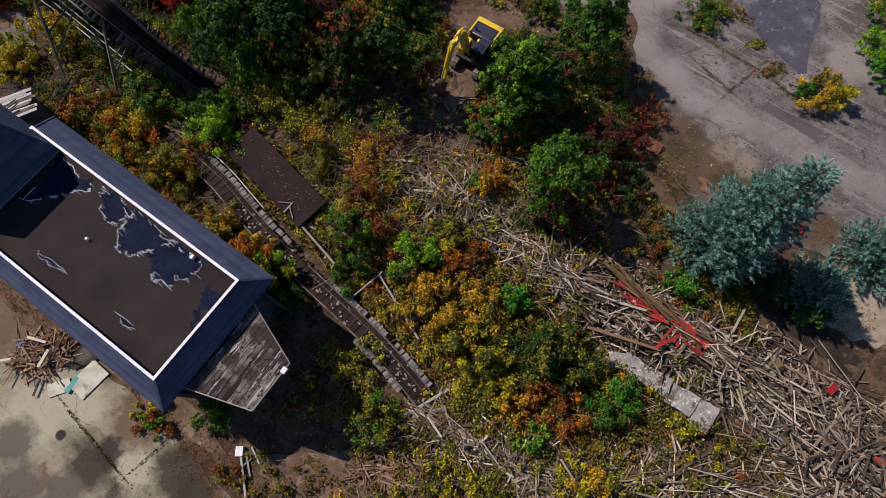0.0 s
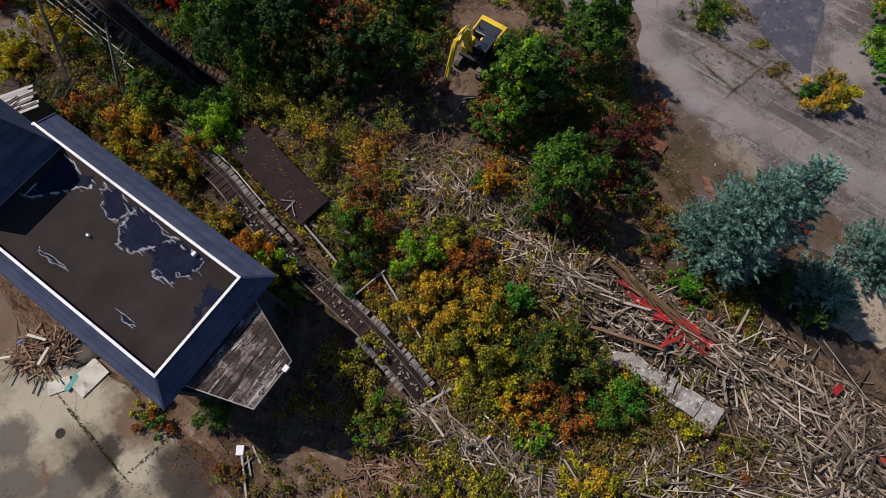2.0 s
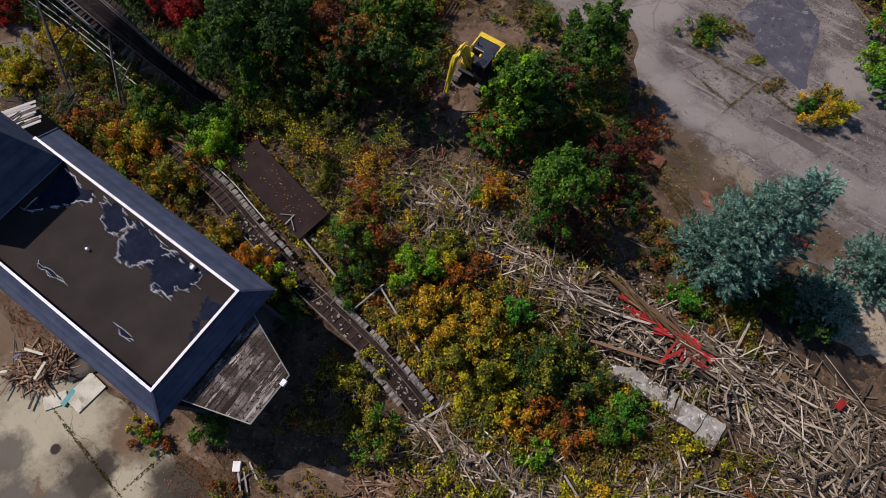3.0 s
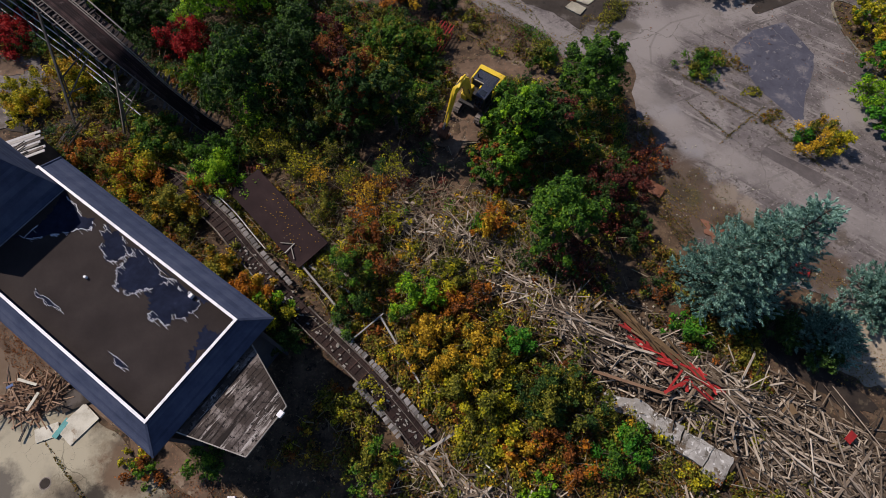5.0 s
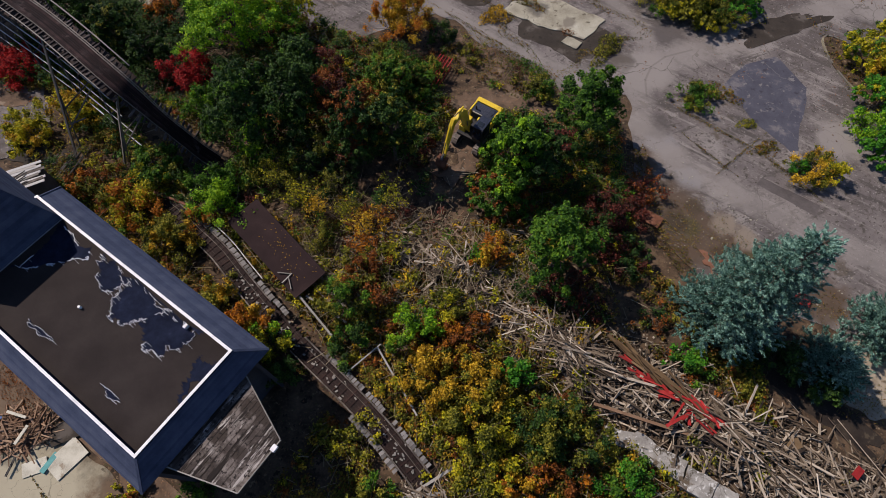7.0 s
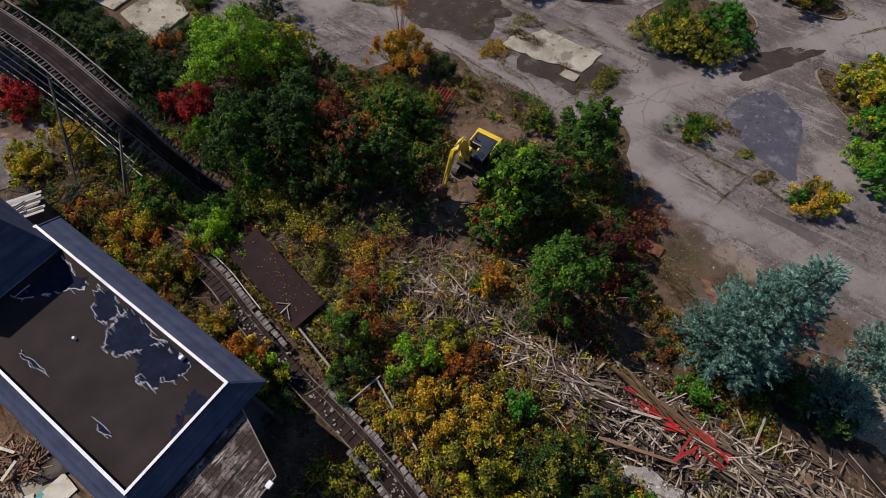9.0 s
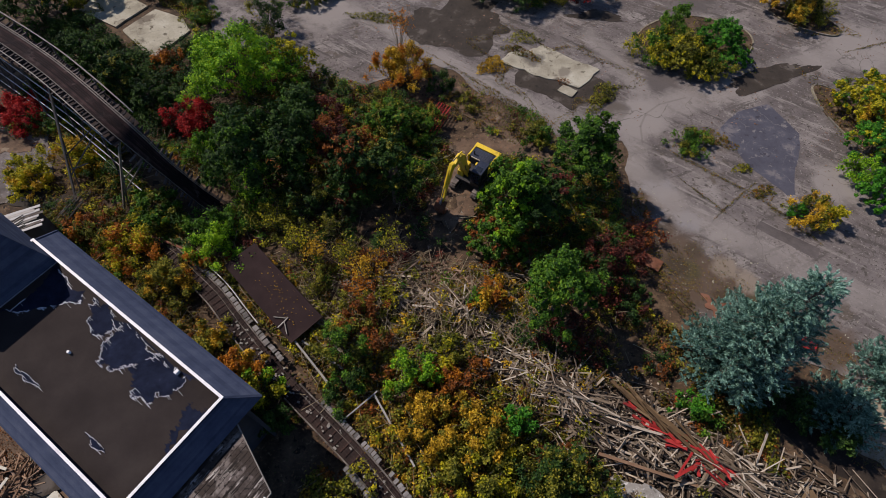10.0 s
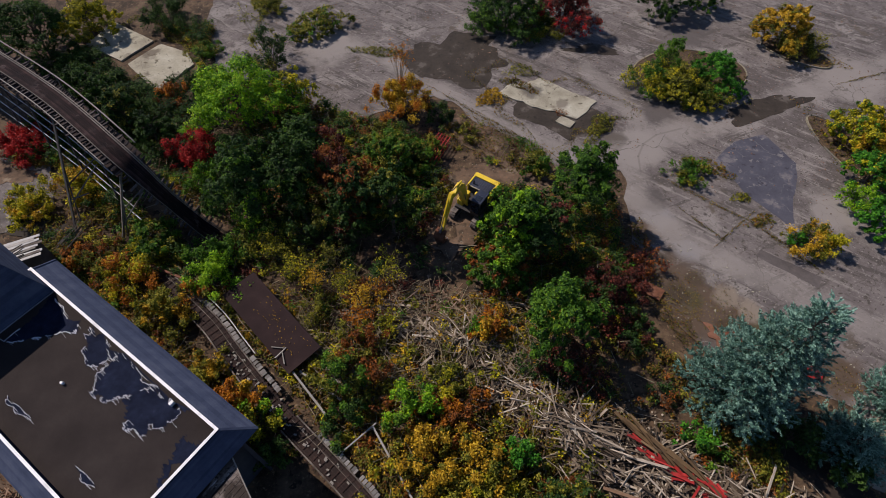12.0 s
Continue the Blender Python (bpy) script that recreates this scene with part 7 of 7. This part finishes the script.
panel(28.4, 2.4, 40, 0.9, 0.5, RED_PAINT, "small red board on the heap", 1.6)
panel(30.6, -2.6, 60, 0.5, 1.0, RED_PAINT, "small red board on the heap", 1.7)
panel(30.8, -4.8, 60, 0.5, 0.9, RED_PAINT, "small red board on the heap", 1.7)
panel(24.6, 4.2, 20, 1.0, 0.7, BEAM_WOOD, "orange brown board on the heap", 1.5)


def bracket():
    root = thing("fallen_post", "fallen white post with a box head on the soil", "post")
    part("head", box(bmesh.new(), 0.55, 0.7, 0.3, Matrix.Translation((-14.8, -1.9, 0.25)), 0.03), WHITE, root, "white box")
    part("shaft", beam(bmesh.new(), (-14.7, -2.2, 0.2), (-13.9, -5.6, 0.15), 0.14, 0.1), GREY_WOOD, root)
    for x0, y0, x1, y1 in ((-14.3, -2.2, -13.9, -3.6), (-14.0, -1.6, -13.3, -2.8), (-14.6, -3.0, -13.8, -2.3)):
        part("splinter", beam(bmesh.new(), (x0, y0, 0.15), (x1, y1, 0.12), 0.12, 0.06), GREY_WOOD, root)
    return root


bracket()

cover = thing("manhole_cover", "dark round iron manhole cover in the concrete", "manhole cover", Matrix.Translation((-28.2, -0.8, 0.03)))
part("ring", cylinder(bmesh.new(), (0, 0, 0), (0, 0, 0.012), 0.42, n=28), STEEL, cover)
part("lid", cylinder(bmesh.new(), (0, 0, 0.012), (0, 0, 0.022), 0.35, n=28), MUD, cover)


def red_frames():
    root = thing("red_frame_stack", "stack of red steel lattice frames beside the digger path", "frame stack", Matrix.Translation((-0.6, 39.6, 0)) @ Matrix.Rotation(radians(62), 4, "Z"))
    for i in range(5):
        y = -0.7 + i * 0.34
        for z in (0.3, 1.1):
            part("chord", beam(bmesh.new(), (-2.2, y, z), (2.0, y + 0.15, z), 0.07, 0.07), RED_PAINT, root)
        for k in range(8):
            part("lacing", beam(bmesh.new(), (-2.1 + k * 0.5, y, 0.3 + 0.8 * (k % 2)), (-1.6 + k * 0.5, y + 0.04, 1.1 - 0.8 * (k % 2)), 0.045, 0.045), RED_PAINT, root)
    return root


red_frames()


def kerb_ring(x, y, rx, ry, turn, seed, label):
    """A low concrete kerb round a planted island."""
    root = thing("traffic_island", label, "traffic island", Matrix.Translation((x, y, 0)) @ Matrix.Rotation(radians(turn), 4, "Z"))
    n = 44
    pts = []
    for i in range(n):
        a = 2 * math.pi * i / n
        k = 1 + 0.12 * noise.noise((math.cos(a), math.sin(a), seed * 2.3))
        pts.append((rx * k * math.cos(a), ry * k * math.sin(a)))
    soil = prism_uv(pts[::-1], 0.0, 0.14)
    part("soil", soil, EARTH, root)
    for i in range(n):
        p, q = pts[i], pts[(i + 1) % n]
        if rng.random() < 0.12:
            continue
        part("kerb_stone", beam(bmesh.new(), (*p, 0.1), (p[0] + (q[0] - p[0]) * 0.96, p[1] + (q[1] - p[1]) * 0.96, 0.1), 0.16, 0.2), CONCRETE, root)
    return root


kerb_ring(29.4, 53.0, 6.6, 4.4, 0, 1, "kerbed island in the lot overgrown with shrubs")
kerb_ring(43.2, 57.0, 4.2, 2.0, -35, 2, "kerbed island in the lot with a golden tree")
kerb_ring(44.4, 37.5, 9.0, 2.6, -62, 3, "long kerbed island in the lot under a hedge")
grass_patch(29.4, 52.5, 6.6, 4.4, 0, 0.6, "olive", "weeds on the kerbed island", 1500)
grass_patch(44, 56.5, 4.6, 2.0, -35, 0.5, "weeds", "dry weeds on the kerbed island", 700)
grass_patch(44, 38, 9.0, 2.6, -62, 0.6, "weeds", "dry weeds below the hedge", 1500)


def weed_line(x0, y0, x1, y1, width, count, leaf="weeds", h=0.25):
    """Weeds rooted along a joint in the paving."""
    cx, cy = (x0 + x1) / 2, (y0 + y1) / 2
    ln = math.hypot(x1 - x0, y1 - y0) / 2
    return grass_patch(cx, cy, ln, width, math.degrees(math.atan2(y1 - y0, x1 - x0)), h, leaf, "weeds rooted along a joint in the paving", int(count * 1.3), size=0.16)


weed_line(22.6, 36.0, 29.8, 30.3, 0.22, 260)
weed_line(29.8, 30.3, 33.7, 25.3, 0.25, 260)
weed_line(22.4, 33.1, 26.9, 27.7, 0.12, 110)
weed_line(24.8, 27.7, 30.5, 32.4, 0.12, 120)
weed_line(28.4, 38.4, 22.2, 36.4, 0.2, 160)
weed_line(46, 51, 53, 53.3, 0.15, 160)
weed_line(-1.0, 50.0, 12.5, 38.6, 0.3, 500)
weed_line(-29.0, 1.9, -22.7, -4.1, 0.14, 240)
weed_line(-23.5, -4.2, -18.6, 0.4, 0.08, 110)
grass_patch(6.5, 40.8, 6.4, 2.6, -38, 0.6, "weeds", "dry brown weeds beside the road", 2600, size=0.19)
tree(3.0, 42.6, 1.6, 1.3, "olive", "low olive weeds below the road", "shrub", "shrub", dense=0.5)
tree(9.6, 37.9, 2.0, 1.5, "olive", "olive green shrub below the road", "shrub", "shrub", extra="green")
grass_patch(9.0, 40.5, 2.5, 1.0, -40, 0.8, "green", "green weeds beside the road", 420)
grass_patch(17.0, 43.6, 2.8, 1.1, 55, 0.8, "olive", "olive weeds beside the concrete pad", 800)
grass_patch(5.4, 48.4, 1.7, 1.2, 40, 0.9, "gold", "olive weeds beside the concrete pad", 700)
grass_patch(9.3, 53.2, 1.9, 1.1, 0, 0.9, "olive", "olive weeds beside the concrete pad", 350)
grass_patch(29.3, 33.7, 0.9, 0.6, 0, 0.6, "olive", "tuft of dry grass in the asphalt", 200)
grass_patch(27.6, 37.6, 2.2, 1.0, -30, 0.4, "weeds", "weeds beside the dark patch", 350)
grass_patch(-7.8, 57.0, 3.4, 0.9, -8, 0.6, "olive", "weeds in the asphalt", 600)
grass_patch(30.3, 30.8, 1.4, 0.8, 20, 0.4, "weeds", "weeds at a joint", 260)
grass_patch(-16.5, -3.0, 3.5, 2.0, -40, 0.3, "rust", "brown weeds on the apron", 1100, size=0.13)
grass_patch(-32.5, 8.2, 4.0, 1.0, -38, 0.15, "rust", "brown fallen leaves along the building", 1400, size=0.12)
grass_patch(31.0, 8.0, 3.0, 1.6, -20, 0.4, "weeds", "dry weeds behind the spruces", 800, size=0.14)


def scatter_bits(name, label, count, area, size, material, keep):
    """Small chips, stones and litter lying on the ground."""
    x = rng.uniform(area[0], area[2], count * 2)
    y = rng.uniform(area[1], area[3], count * 2)
    ok = keep(x, y)
    x, y = x[ok][:count], y[ok][:count]
    n = len(x)
    sz = size * np.exp(0.5 * rng.standard_normal((n, 3)))
    sz[:, 2] *= 0.4
    v, q = boards(np.stack([x, y, ground_z(x, y) + 0.06], 1), rng.random(n) * 6.28, rng.normal(size=n) * 0.2, rng.normal(size=n) * 0.2, sz)
    return tagged(part(name, fast_mesh(name, v, q, material), material, None), label, "litter", kind="stuff")


scatter_bits("stones", "small pale stones and rubble on the soil", 650, (14, 14, 36, 33), 0.05, PALE, lambda x, y: (near(x, y, 18, 27, 30, 17) < 4.5))
scatter_bits("stones", "small stones on the soil by the digger", 220, (-3, 26, 9, 42), 0.06, PALE, lambda x, y: near(x, y, 3.4, 35, 0.5, 28.8) < 3.2)
scatter_bits("litter", "dark leaf litter blown over the asphalt", 4200, (-25, 18, 60, 70), 0.07, BROWN_ISLAND, lambda x, y: (y > 52 - 0.55 * (x + 5)) & (np.sin(x * 0.5 + np.sin(y * 0.4) * 2) + rng.normal(size=len(x)) * 0.6 > 0.5))
scatter_bits("chips", "splinters of wood strewn round the heaps", 8000, (-9, -8, 34, 23), 0.1, WOOD, lambda x, y: (near(x, y, -7, 21, 10, 11) < 4) | (near(x, y, 10, 11, 32, -5) < 5) | (near(x, y, -4, -3, 12, -6) < 3.5))
scatter_bits("litter", "brown leaf litter blown over the concrete", 420, (-23, -9, -12, 3), 0.05, BROWN_ISLAND, lambda x, y: (x + 13.15) * 0.576 + (y - 8.7) * 0.817 < -8)
scatter_bits("rubble", "chips of rubble on the broken slab", 160, (12, -1, 20, 5), 0.12, WOOD, lambda x, y: near(x, y, 13, 4.5, 19, 0.6) < 1.2)
grass_patch(22, 22, 6.0, 2.6, -35, 0.25, "weeds", "dry brown grass on the soil", 1500, size=0.12)
grass_patch(30, 15.5, 5.0, 1.6, -25, 0.3, "weeds", "dry brown grass behind the spruces", 1000, size=0.12)
grass_patch(13.2, 46.0, 0.9, 0.5, -30, 0.4, "rust", "brown weeds rooted in the broken pad", 160, size=0.18)
grass_patch(9.0, 50.6, 2.4, 0.8, -33, 0.6, "weeds", "dry weeds beside the concrete pad", 500)
grass_patch(19.6, 20.4, 1.2, 3.6, 25, 0.4, "weeds", "brown weeds at the crumbling edge of the lot", 900, size=0.16)
grass_patch(18.3, 27.5, 1.0, 3.6, 5, 0.6, "weeds", "brown weeds at the crumbling edge of the lot", 900, size=0.18)
grass_patch(25.8, 16.4, 3.0, 0.9, -30, 0.4, "weeds", "brown weeds at the crumbling edge of the lot", 700, size=0.16)
